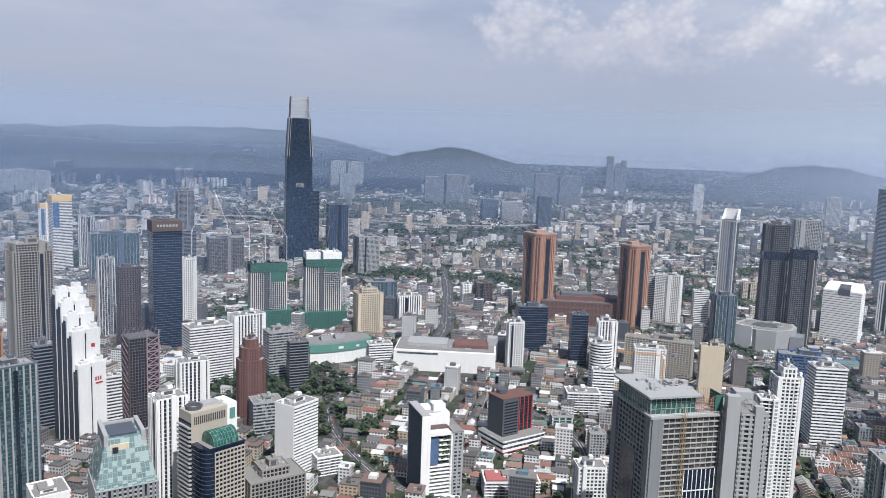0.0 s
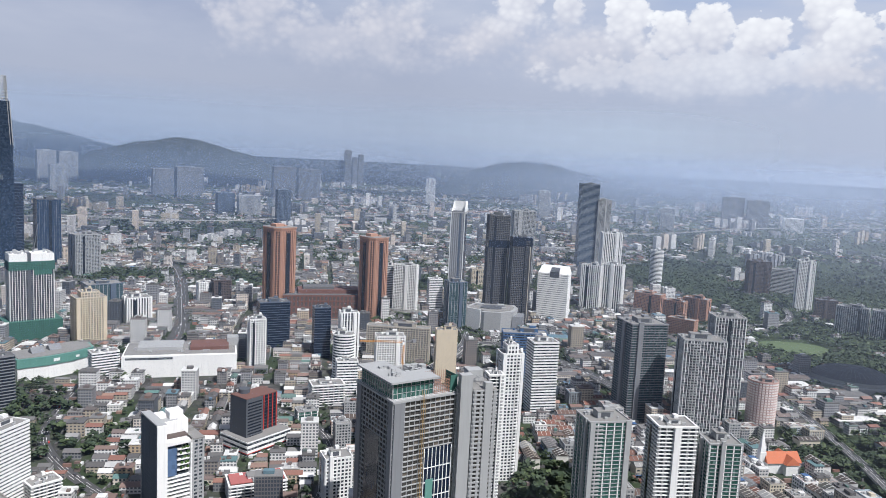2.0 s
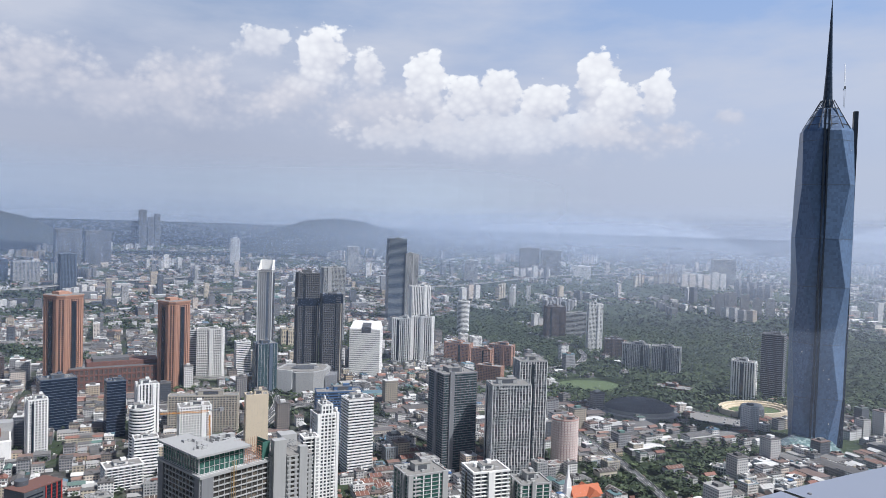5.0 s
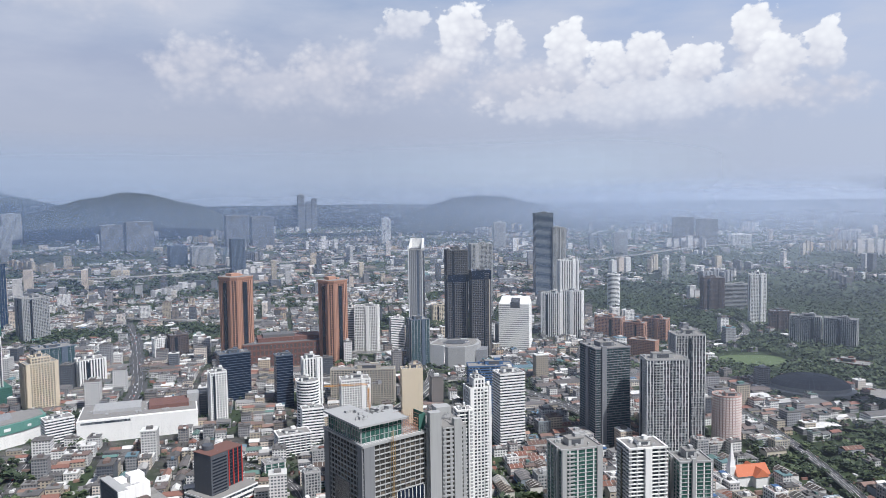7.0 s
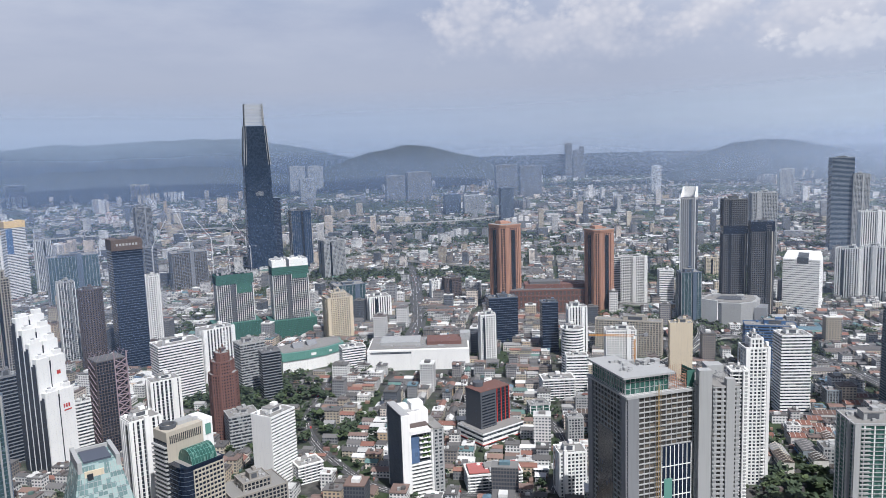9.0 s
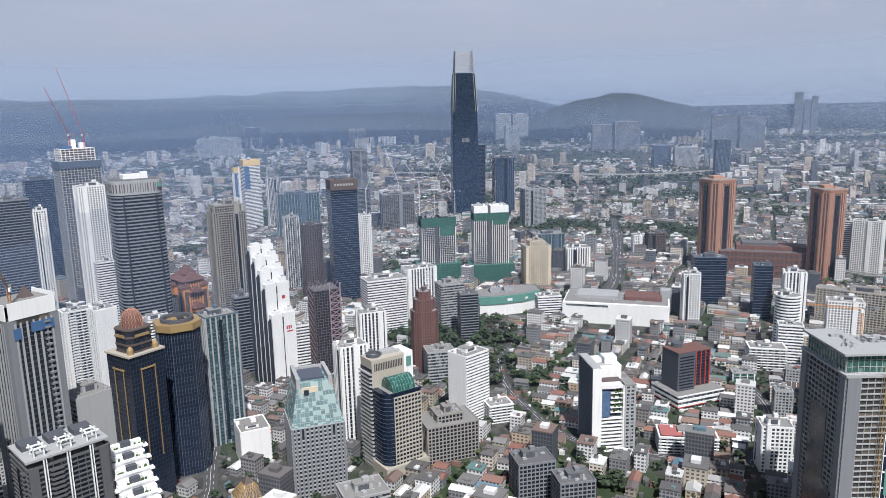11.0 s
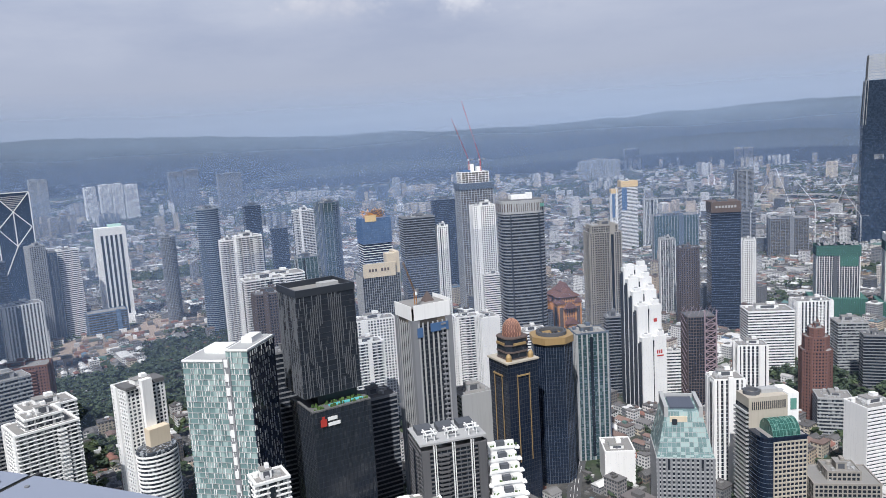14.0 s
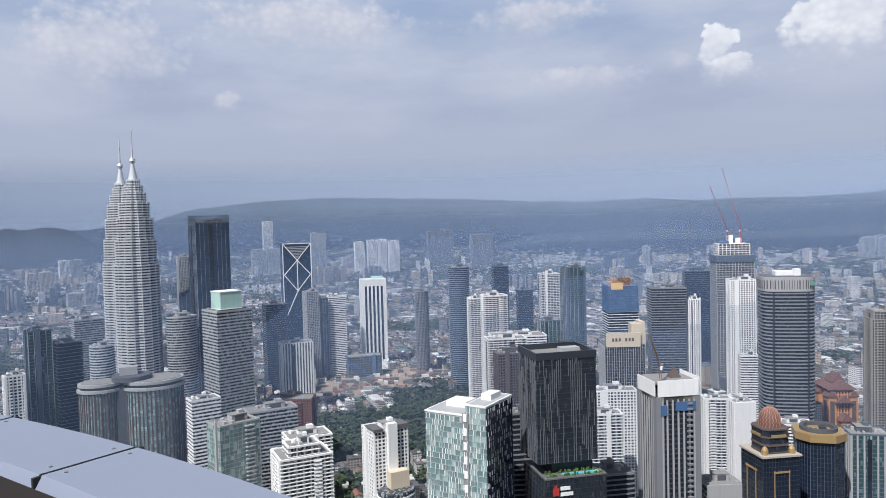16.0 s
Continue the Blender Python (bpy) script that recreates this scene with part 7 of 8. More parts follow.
def strip(sh, line, off0, off1, z0, z1):
    """A bar of oblong section along a plan line."""
    n, i = len(line), len(sh.v)
    for k, p in enumerate(line):
        d = (line[min(n - 1, k + 1)] - line[max(0, k - 1)])
        o = Vector((d.y, -d.x, 0)).normalized()
        for off, z in ((off0, z0), (off1, z0), (off1, z1), (off0, z1)):
            q = p + o * off
            sh.v.append((q.x, q.y, p.z + z))
    for k in range(n - 1):
        a, b = i + 4 * k, i + 4 * k + 4
        sh.f += [(a + j, a + (j + 1) % 4, b + (j + 1) % 4, b + j) for j in range(4)]


def carriageway(name, label, marks, wide, high=0.0):
    pts = []
    for b, d in marks:
        x, y, z, s = polar(b, d)
        pts.append((x, y, z))
    line = smooth(pts)
    s = polar(*marks[len(marks) // 2])[3]
    wide, high = wide * s, high * s
    for p in line:
        ROADPTS.append((p.x, p.y, wide / 2))
    root = tagged(new(name), label, "road", kind="structure")
    a = Shape()
    strip(a, line, -wide / 2, wide / 2, high - 1.4 * s if high else -0.2, high + 0.25)
    part("carriageway", a, ASPHALT if not high else DECK, root)
    if high:
        b = Shape()
        strip(b, line, -wide / 2, -wide / 2 + 0.4, high + 0.25, high + 1.3 * s)
        strip(b, line, wide / 2 - 0.4, wide / 2, high + 0.25, high + 1.3 * s)
        part("side_wall", b, DECK, root)
        c = Shape()
        strip(c, line, -wide / 2 + 0.8, wide / 2 - 0.8, high + 0.26, high + 0.3)
        part("asphalt", c, ASPHALT, root)
        posts, run = Shape(), 0.0
        for p, q in zip(line, line[1:]):
            run += (q - p).length
            if run > 32 * s:
                run = 0
                posts.box(p.x, p.y, p.z - 1, p.z + high - 1 * s, 2.2 * s, 2.2 * s)
        part("piers", posts, DECK, root, kind="stuff")
    lanes = Shape()
    for o in (-0.24, 0.0, 0.24):
        for k in range(0, len(line) - 1, 2 if o else 1):
            strip(lanes, line[k:k + 2], o * wide - 0.15, o * wide + 0.15, high + 0.31, high + 0.34)
    part("lane_marks", lanes, WHITE, root, kind="stuff")
    return line


LINES = [
    carriageway("viaduct", "long concrete viaduct across the far city", [(104, 3500), (107, 3458), (111.4, 3327), (117.1, 3317), (123.2, 3315), (125.2, 3152), (130.5, 3259), (136.7, 3104), (142.9, 3188), (147.3, 3482), (151.6, 3613), (157.7, 4179)], 26, 26),
    carriageway("motorway", "elevated concrete motorway along the far plain", [(163, 3300), (173.1, 3533), (180.6, 4439), (186.9, 5173), (192.5, 6330)], 30, 22),
    carriageway("dual_carriageway", "busy dual carriageway between trees", [(136.5, 2600), (137.6, 2098), (138.2, 1812), (138.3, 1528), (138.1, 1276), (136.0, 1160)], 30),
    carriageway("flyover", "curved concrete flyover", [(128.0, 2000), (130.5, 2054), (134.1, 2248), (137.7, 2098), (142, 1980), (149, 1900)], 16, 9),
    carriageway("ramp", "curved concrete ramp by the playing field", [(172, 1500), (176.6, 1528), (181.0, 1598), (183.6, 1685), (184.2, 1807), (183.0, 1963), (180, 2150)], 14, 7),
    carriageway("railway_viaduct", "grey urban railway viaduct", [(180, 1250), (184.3, 1095), (186.6, 1015), (189.2, 920), (191.3, 850), (194, 760)], 12, 6),
    carriageway("monorail_road", "curving concrete road past the hotels", [(152.5, 1480), (155.4, 1453), (158.3, 1439), (160.4, 1249), (157.8, 1059), (153, 960)], 14, 8),
    carriageway("expressway", "wide grey expressway beside car parks", [(155.5, 1000), (158.2, 1063), (161.6, 1227), (166, 1180), (170.1, 1100), (174, 1000)], 22, 6),
    carriageway("street", "narrow street between office towers", [(107.5, 900), (105.5, 672), (104.8, 593), (103.2, 549), (100, 480)], 12),
    carriageway("street", "narrow street through the shophouses", [(131.0, 1000), (129.0, 850), (131.5, 720), (136, 650), (145, 640)], 12),
    carriageway("street", "broad street beside the flats", [(139, 1000), (147, 860), (150, 760), (149, 640)], 14),
]
CARCOL = [paint("white_car_paint", (0.75, 0.75, 0.75), rough=0.3), paint("dark_car_paint", (0.05, 0.05, 0.06), rough=0.3), paint("red_car_paint", (0.4, 0.04, 0.03), rough=0.3)]
cars = [Shape(), Shape(), Shape()]
rc = random.Random(8)
for li, line in enumerate(LINES):
    for p, q in zip(line, line[1:]):
        step = (q - p).length
        u = (q - p).normalized()
        o = Vector((u.y, -u.x, 0))
        high = (26, 22, 0, 9, 7, 0, 8, 6, 0, 0, 0)[li]
        for k in range(int(step / 11)):
            if rc.random() < 0.45 and li not in (0, 1, 5):
                c = p + u * (k * 11 + rc.uniform(0, 5)) + o * rc.choice((-4.5, -1.6, 1.6, 4.5))
                a = math.degrees(math.atan2(u.y, u.x))
                sh = cars[rc.choice((0, 0, 1, 1, 2))]
                z = c.z + high + 0.35
                sh.prism(rect(4.3, 1.8, c.x, c.y, a), z, z + 0.8, rect(4.2, 1.7, c.x, c.y, a))
                sh.prism(rect(2.6, 1.7, c.x, c.y, a), z + 0.8, z + 1.45, rect(2.0, 1.4, c.x, c.y, a))
for sh, ma in zip(cars, CARCOL):
    tagged(new("road_traffic", sh.mesh("road_traffic", ma)), "small cars standing along the roads", "cars", kind="stuff")

# ---- the viewing deck's outer ledge, close under the eye ----
LH = 0.85
CX, CY, LR = -8.760 * LH, 6.899 * LH, 12.640 * LH
ledge = tagged(new("deck_ledge"), "grey painted metal ledge panels below the viewing window", "ledge", kind="structure")
ledge.location = (CX, CY, H - LH)


def arc(a, r):
    return (r * math.sin(radians(a)), r * math.cos(radians(a)))


PITCH = 5.0
for k in range(34):
    a0, a1 = 42 + k * PITCH + 0.05, 42 + (k + 1) * PITCH - 0.05
    sh, n = Shape(), 5
    for rr in ((LR - 0.42, -0.05), (LR - 0.39, 0.0), (LR - 0.03, 0.0), (LR, -0.03), (LR, -0.5)):
        for j in range(n + 1):
            x, y = arc(a0 + (a1 - a0) * j / n, rr[0])
            sh.v.append((x, y, rr[1]))
    for r in range(4):
        for j in range(n):
            q = r * (n + 1) + j
            sh.f.append((q, q + n + 1, q + n + 2, q + 1))
    pnl = part("panel", sh, LEDGE, ledge)
    bolts = Shape()
    for aa in (a0 + 0.25, a1 - 0.25):
        for rr in (LR - 0.33, LR - 0.09):
            x, y = arc(aa, rr)
            bolts.prism([(x + px, y + py) for px, py in ngon(0.014, 0.014, 8)], 0.0, 0.004)
    part("bolts", bolts, GREY, pnl, kind="stuff")
    seal = Shape()
    x0, y0 = arc(a1 + 0.05, LR - 0.42)
    x1, y1 = arc(a1 + 0.05, LR - 0.002)
    dx, dy = (y1 - y0) / 0.42 * 0.008, -(x1 - x0) / 0.42 * 0.008
    seal.prism([(x0 - dx, y0 - dy), (x0 + dx, y0 + dy), (x1 + dx, y1 + dy), (x1 - dx, y1 - dy)], -0.5, -0.004)
    part("joint", seal, RUBBER, pnl, "black sealant joint")
gut = Shape()
n = 80
prof = [(LR - 0.43, -0.03), (LR - 0.44, -0.12), (LR - 0.52, -0.13), (LR - 0.60, -0.17), (LR - 1.2, -0.2)]
for r, z in prof:
    for j in range(n + 1):
        x, y = arc(30 + 190 * j / n, r)
        gut.v.append((x, y, z))
for q in range(len(prof) - 1):
    for j in range(n):
        i0 = q * (n + 1) + j
        gut.f.append((i0, i0 + 1, i0 + n + 2, i0 + n + 1))
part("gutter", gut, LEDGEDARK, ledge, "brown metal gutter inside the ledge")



# ---- towers with a shape of their own ----
rt = random.Random(21)
# white panelled glass tower, dark glass on its far side
root = at("office_tower", "pale glass tower with white panel frames and a dark side", "tower", 476.1, 99.9, -108)
for px, w, h in ((-7.5, 31, 186), (15.5, 15, 193)):
    p = rect(w, 37, px, 0)
    part("core", Shape().prism(p, 0, h), PALEGLASS, root)
    sh, sk = Shape(), Shape()
    n = round(h / 3.7)
    for k in range(n + 1):
        sh.prism(grow(p, 0.25), k * 3.7, k * 3.7 + 0.45)
    for k, (a, b) in enumerate(zip(p, p[1:] + p[:1])):
        a, b = Vector(a), Vector(b)
        u = (b - a).normalized()
        o = Vector((u.y, -u.x))
        m_ = max(2, round((b - a).length / 2.4))
        for j in range(n):
            for i in range(m_):
                if rt.random() < 0.72:
                    c = a + u * ((i + rt.choice((0.15, 0.5))) * (b - a).length / m_)
                    sk.box(c.x + o.x * 0.35, c.y + o.y * 0.35, j * 3.7 + 0.4, j * 3.7 + 3.7, rt.choice((0.3, 0.3, 0.6)), 0.5, math.degrees(math.atan2(u.y, u.x)))
    part("floor_banding", sh, LIGHT, root, kind="stuff")
    part("framing", sk, WHITE, root, "white upright panel frames", kind="stuff")
    part("parapet", Shape().prism(grow(p, 0.4), h, h + 1.0), WHITE, root)
    part("roof_deck", Shape().prism(grow(p, -1), h + 1.0, h + 1.2), LIGHT, root)
    part("roof_house", Shape().box(px, 3, h + 1, h + 5, w * 0.5, 14), WHITE, root)
fold = Shape()
for k in range(20):
    fold.box(8, -19.0, 6 + k * 9.3, 11 + k * 9.3, 2.6, 1.2)
part("corner_panelling", fold, WHITE, root, "white projecting corner panels", kind="stuff")
dk = Shape()
for k in range(52):
    for j in range(11):
        if rt.random() < 0.6:
            dk.box(23.9, -17 + j * 3.1 + rt.choice((0, 0.8)), k * 3.7 + 0.4, k * 3.7 + 3.4, 0.5, 0.35)
part("dark_wall", Shape().box(23.3, 0, 0, 192, 0.8, 36.4), NAVYGLASS, root, "dark glass side wall")
part("dark_wall_framing", dk, LIGHT, root, kind="stuff")
part("corner_strip", Shape().box(8, -18.7, 0, 188, 4.5, 0.6), GREY, root, "grey corner strip")

# unfinished tower with pale pillars and screened top
root = at("office_tower", "unfinished grey tower with pale pillars and blue netting on top", "tower", 592.4, -36.2, -67.5)
p = cut(35, 33, 4)
storeys(root, p, 0, 172, Style(BLACKGLASS, DARK, LIGHT, 3.8, 0.4, 0.15, 4.3, 1.3, 0.7), 31)
for sx in (-1, 1):
    for sy in (-1, 1):
        part("corner_pillar", Shape().prism([(sx * 11.7, sy * 17.2), (sx * 18.2, sy * 17.2), (sx * 18.2, sy * 9.4), (sx * 16.0, sy * 9.4), (sx * 16.0, sy * 14.8), (sx * 11.7, sy * 14.8)][::sx * sy], 0, 174), GREY, root, "grey concrete corner pillar")
part("blue_net", Shape().box(6, -17, 163, 170, 16, 1.6).box(-12, -17, 160, 168, 5, 1.6).box(18, -5, 162, 169, 1.6, 14), BLUEP, root, "blue safety netting")
part("open_floors", Shape().prism(grow(p, 0.3), 170, 176), OPENFLOOR, root)
scr = Shape()
box_ = cut(35.6, 33.6, 1.2)
for q0, q1, zt_ in ((0, 1, 187), (2, 3, 188), (4, 5, 184), (6, 7, 186)):
    a_, b_ = Vector(box_[q0]), Vector(box_[q1])
    o_ = Vector(((b_ - a_).y, -(b_ - a_).x)).normalized() * 0.6
    scr.prism([tuple(a_), tuple(a_ + o_), tuple(b_ + o_), tuple(b_)][::-1], 174.5, zt_)
part("top_screen", scr, WHITE, root, "white screen boards")
part("roof_deck", Shape().prism(p, 184, 185), ROOFGREY, root)
part("scaffold_pyramid", Shape().prism(rect(9, 8, 6, 2), 185, 193, rect(0.6, 0.6, 6, 2)), BROWN, root, "brown pitched roof frame")
hoist = Shape()
for k in range(40):
    hoist.box(9, -17.6, k * 4.3, k * 4.3 + 1.4, 4.2, 1.8)
part("hoist", hoist, GREY, root, "grey hoist landings", kind="stuff")
crane(580, -30, 186, 10, 26, 160, 48)

# big banded tower with rounded corners
root = at("office_tower", "dark banded tower with rounded corners and a pale crown", "tower", 997.7, -205.7, -87.6)
p = ngon(62, 50, 28, 0.5)
storeys(root, p, 0, 216, Style(BLACKGLASS, GREY, GREY, 4.4, 1.8, 0.5), 32)
part("crown", Shape().prism(grow(p, 0.8), 214, 232), LIGHT, root, "pale crown wall")
sl = Shape()
fins(sl, grow(p, 0.8), 217, 228, 3.2, 0.7, 0.25)
part("crown_slotting", sl, BROWN, root, "dark crown slots", kind="stuff")
gr = Shape()
for sx in (-1, 1):
    gr.box(sx * 20, -25.5, 0, 214, 1.6, 2.0)
part("groove", gr, BLACK, root, "dark upright grooves")
part("roof_deck", Shape().prism(grow(p, -1), 232, 232.5), ROOFDARK, root)
part("roof_house", Shape().box(0, 4, 232, 238, 26, 18).box(12, -4, 232, 241, 8, 8), WHITE, root)
part("sign", Shape().prism(ngon(6, 0.5, 12), 222, 227), VERDIGRIS, root, "green round sign mark").location = (24.5, -26.0, 0)

# dark tower with red strips on a white podium
root = at("hotel_tower", "dark grey tower with red strips on a white podium", "tower", 462.3, -627.9, -104)
part("dark_block", Shape().box(-10, -3, 0, 58, 22, 26), DARK, root)
storeys(root, rect(24, 24, 13, 2), 0, 55, Style(BLACKGLASS, BLACK, REDP, 3.4, 0.5, 0.2, 6, 1.1, 0.5), 33)
wins = Shape()
for k in range(15):
    wins.box(-10, -16.1, 6 + 3.3 * k, 7.4 + 3.3 * k, 18, 0.3)
part("window_rows", wins, BLACKGLASS, root, kind="stuff")
part("roof_deck", Shape().box(-10, -3, 58, 58.6, 22.6, 26.6).box(13, 2, 55, 56, 25, 25), BRICK, root, "red brown flat roof")
part("roof_house", Shape().lathe([(6, 58), (6, 63), (5.5, 63.4)], 20), DARK, root).location = (-8, 4, 0)
storeys(root, rect(58, 44, 2, -4), 0, 16, Style(GLASS, WHITE, WHITE, 5, 2.6, 0.5), 34, name="podium_core")
part("podium_roof", Shape().box(2, -4, 16, 16.8, 58, 44), ROOFGREY, root)
part("red_line", Shape().box(2, -4, 3.4, 4.2, 59.4, 45.4), REDP, root)

# cream topped dark hotel with a name board
root = at("hotel_tower", "dark gridded hotel with a cream name board", "tower", 1014.8, -1.9, -76.1)
storeys(root, rect(54, 38), 0, 140, Style(BLACKGLASS, GREY, LIGHT, 3.6, 0.5, 0.3, 3.2, 0.5, 0.5), 35)
part("board", Shape().box(-2, -19.5, 138, 157, 46, 2), CREAM, root, "cream name board")
part("end_wall", Shape().box(26, 0, 120, 170, 6, 30).box(17, -8, 138, 168, 14, 16), CREAM, root, "cream end wall")
sh = Shape()
for k in range(7):
    if k != 3:
        sh.box(-16 + k * 4.4, -20.7, 146, 150, 2.6, 0.4)
part("name_bars", sh, BROWN, root, kind="stuff")
part("roof_deck", Shape().box(0, 0, 140, 141, 54, 38), ROOFDARK, root)

# tower in blue boards
x, y = on(90.05, 1170)
root = at("office_tower", "glass tower wrapped in blue boards with yellow top", "tower", x, y, -90 + 14)
storeys(root, rect(46, 38), 0, 165, Style(NAVYGLASS, WHITE, WHITE, 3.9, 0.8, 0.4), 36)
part("blue_boarding", Shape().box(0, 0, 165, 205, 47, 39), SKYGLASS, root)
sh = Shape()
fins(sh, rect(47, 39), 165, 207, 3.4, 0.4, 0.3)
for k in range(11):
    sh.prism(rect(47.8, 39.8), 165 + k * 3.9, 165.6 + k * 3.9)
part("board_frames", sh, BLUEP, root, "blue edge boards", kind="stuff")
part("yellow_screen", Shape().box(-9, -19.9, 200, 210, 18, 1), YELLOW, root, "yellow screen boards")
sh = Shape()
for k in range(40):
    sh.beam((rt.uniform(-20, 20), rt.uniform(-16, 16), 205), (rt.uniform(-20, 20), rt.uniform(-16, 16), rt.uniform(209, 220)), 0.35)
part("scaffold", sh, ORANGE, root, "orange scaffold poles", kind="stuff")
part("core_top", Shape().box(8, 4, 205, 216, 16, 12), BROWN, root)

# tall concrete tower with screens and cranes
x, y = on(98.1, 1320)
root = at("office_tower", "tall concrete tower under construction with blue screens", "tower", x, y, -98.1 + 14)
p = rect(60, 46)
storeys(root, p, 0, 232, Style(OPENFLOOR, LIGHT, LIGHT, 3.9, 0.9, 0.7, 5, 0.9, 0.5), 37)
part("blue_screen", Shape().prism(grow(p, 1.5), 232, 243), SLATE, root, "dark blue climbing screen")
storeys(root, rect(50, 38, 0, 2), 243, 262, Style(OPENFLOOR, WHITE, WHITE, 3.9, 0.9, 0.5, 6, 0.9, 0.5), 37, name="upper_core")
part("core_top", Shape().box(-2, 4, 262, 276, 7, 16).box(12, 4, 262, 271, 8, 12), WHITE, root, "white core walls")
part("blue_top", Shape().box(-14, 2, 258, 266, 14, 30), BLUEP, root)
for u, aim, le in ((-6, 110, 68), (14, 60, 74)):
    cx_, cy_ = on(98.1 + u * 0.045, 1318)
    crane(cx_, cy_, 262, 22, 30, aim, le, REDP, "red luffing crane on the concrete tower")

# broad white slab with dark slots
root = at("office_tower", "white slab tower with five dark vertical slots", "tower", 1476.0, 513.4, -62)
part("core", Shape().prism(rect(54, 30), 0, 193), WHITE, root)
sh = Shape()
for k in range(5):
    sh.box(-17 + k * 8.5, -15.2, 16, 178, 4.4, 0.8)
part("slots", sh, BLACKGLASS, root, "dark window slots", kind="stuff")
part("flared_base", Shape().prism(rect(64, 38), 0, 22, rect(54.6, 30.6)), WHITE, root)
part("side_slots", Shape().box(27.2, 0, 16, 178, 0.6, 16), BLACKGLASS, root)
part("roof_house", Shape().box(10, 4, 193, 198, 24, 12), PALEGREEN, root)

# steel braced tower
root = at("office_tower", "dark tower behind a purple grey braced steel frame", "tower", 780.0, -361.9, -96.9)
p = rect(31, 26)
storeys(root, p, 0, 104, Style(BLACKGLASS, BROWN, BROWN, 3.5, 0.6, 0.3, 3.2, 0.5, 0.4), 38)
sh = Shape()
for u0, u1, v in ((3, 16, -14.6),):
    for k in range(13):
        z = k * 8
        sh.beam((u0, v, z), (u1, v, z + 8), 0.6)
        sh.beam((u1, v, z), (u0, v, z + 8), 0.6)
        sh.beam((u0, v, z), (u1, v, z), 0.7)
        sh.beam((16.3, -13, z), (16.3, 13, z + 8), 0.5)
        sh.beam((-16.2, -10 + 0.0, z), (-16.2, 10, z + 8), 0.35)
for u in (3, 16):
    sh.beam((u, -14.6, 0), (u, -14.6, 112), 0.8)
for u in (-15, -5, 5, 15):
    for v in (-12, 0, 12):
        sh.beam((u, v, 104), (u + 4, v, 111), 0.3)
        sh.beam((u, v, 111), (u, -v, 111), 0.25)
part("steel_frame", sh, PURPLE, root, "purple grey braced steel frame")
part("roof_deck", Shape().prism(p, 104, 105), ROOFDARK, root)

# crown of the dark blue shopping street tower, roof frames and other tops
root = thing("dark blue glass tower with a brown crown")
zc = 198.8
part("crown_band", Shape().prism(rect(44.6, 40.4), zc - 14, zc + 2.5), BROWN, root)
sh = Shape()
for k in range(7):
    sh.box(-14 + k * 4.6, -20.4, zc - 7, zc - 3.5, 2.8, 0.4)
part("name_bars", sh, LIGHT, root, kind="stuff")
root = thing("dark blue glass tower with open crown")
sh = Shape()
fins(sh, rect(49, 44), 318, 330, 2.2, 0.4, 0.3)
for z in (321, 325, 329):
    for a, b in zip(rect(49.4, 44.4), rect(49.4, 44.4)[1:] + rect(49.4, 44.4)[:1]):
        sh.beam((*a, z), (*b, z), 0.3)
part("crown_frame", sh, SLATE, root, "open grey steel crown frame")
root = thing("grey condominium with white roof frames")
for k in range(3):
    sh = Shape()
    u = -16 + k * 16
    for du in (-3, 3):
        sh.box(u + du, -14, 103, 109, 0.8, 0.8).box(u + du, -6, 103, 109, 0.8, 0.8).box(u + du, -10, 109, 109.8, 0.9, 12)
    sh.box(u, -14, 109, 109.8, 10, 0.9).box(u, -8, 109, 109.8, 10, 0.9)
    part("pergola", sh, WHITE, root, kind="stuff")
    part("roof_house", Shape().box(u, 6, 103, 107.5, 12, 12), DARK, root)
part("white_cornice", Shape().prism(rect(50.4, 35.8), 102.4, 103.8), LIGHT, root)
sh = Shape()
for u in (-15, -1, 13):
    sh.box(u, -18.0, 0, 102, 0.7, 1.0).box(u + 1.6, -18.0, 0, 102, 0.5, 1.0)
part("white_strips", sh, WHITE, root, kind="stuff")


for lab, w, d, z0, z1 in (("dark brown tower of the pair, higher block", 39.8, 31.8, 152, 166), ("dark brown tower of the pair, lower block", 36.9, 29.5, 158, 175.5)):
    root = thing(lab)
    part("glass_belt", Shape().prism(rect(w + 2.4, d + 2.4), z0, z1), NAVYGLASS, root, "dark blue glazed belt")
    part("centre_groove", Shape().box(w * 0.42, -d / 2 - 1.0, 0, z0, 1.4, 1.0), BEIGE, root, "pale upright strip")
root = thing("white office block with dark louvred top")
part("sloped_top", Shape().prism(rect(62.2, 37.6), 98.4, 112, rect(54, 20, 0, 6)), WHITE, root, "white sloping attic")
part("louvred_opening", Shape().box(3, -17.6, 92, 103, 19, 3.2).prism(rect(18, 14, 3, -8), 104, 110.5, rect(17, 8, 3, -3)), DARK, root, "dark louvred opening")
root = thing("white block with red flat roof strips")
FADEDRED = paint("faded_red_roof", (0.42, 0.14, 0.13), vary=0.3)
for q in (-1, 1):
    part("red_roof", Shape().box(q * 14.5, 0, 16.3, 17.2, 19, 22), FADEDRED, root, "faded red flat roof")
part("link_roof", Shape().box(0, 0, 16.0, 18.6, 9, 20), LIGHT, root)
root = thing("white hotel with rounded podium")
part("lift_shaft", Shape().box(0, -15, 0, 133, 9, 6), WHITE, root, "plain white lift shaft")
drum, bands_ = Shape().lathe([(17, 0), (17, 76), (16.4, 77)], 28, 0.8), Shape()
for k in range(21):
    bands_.lathe([(17.7, 3.6 * k), (17.7, 3.6 * k + 1.5)], 28, 0.8)
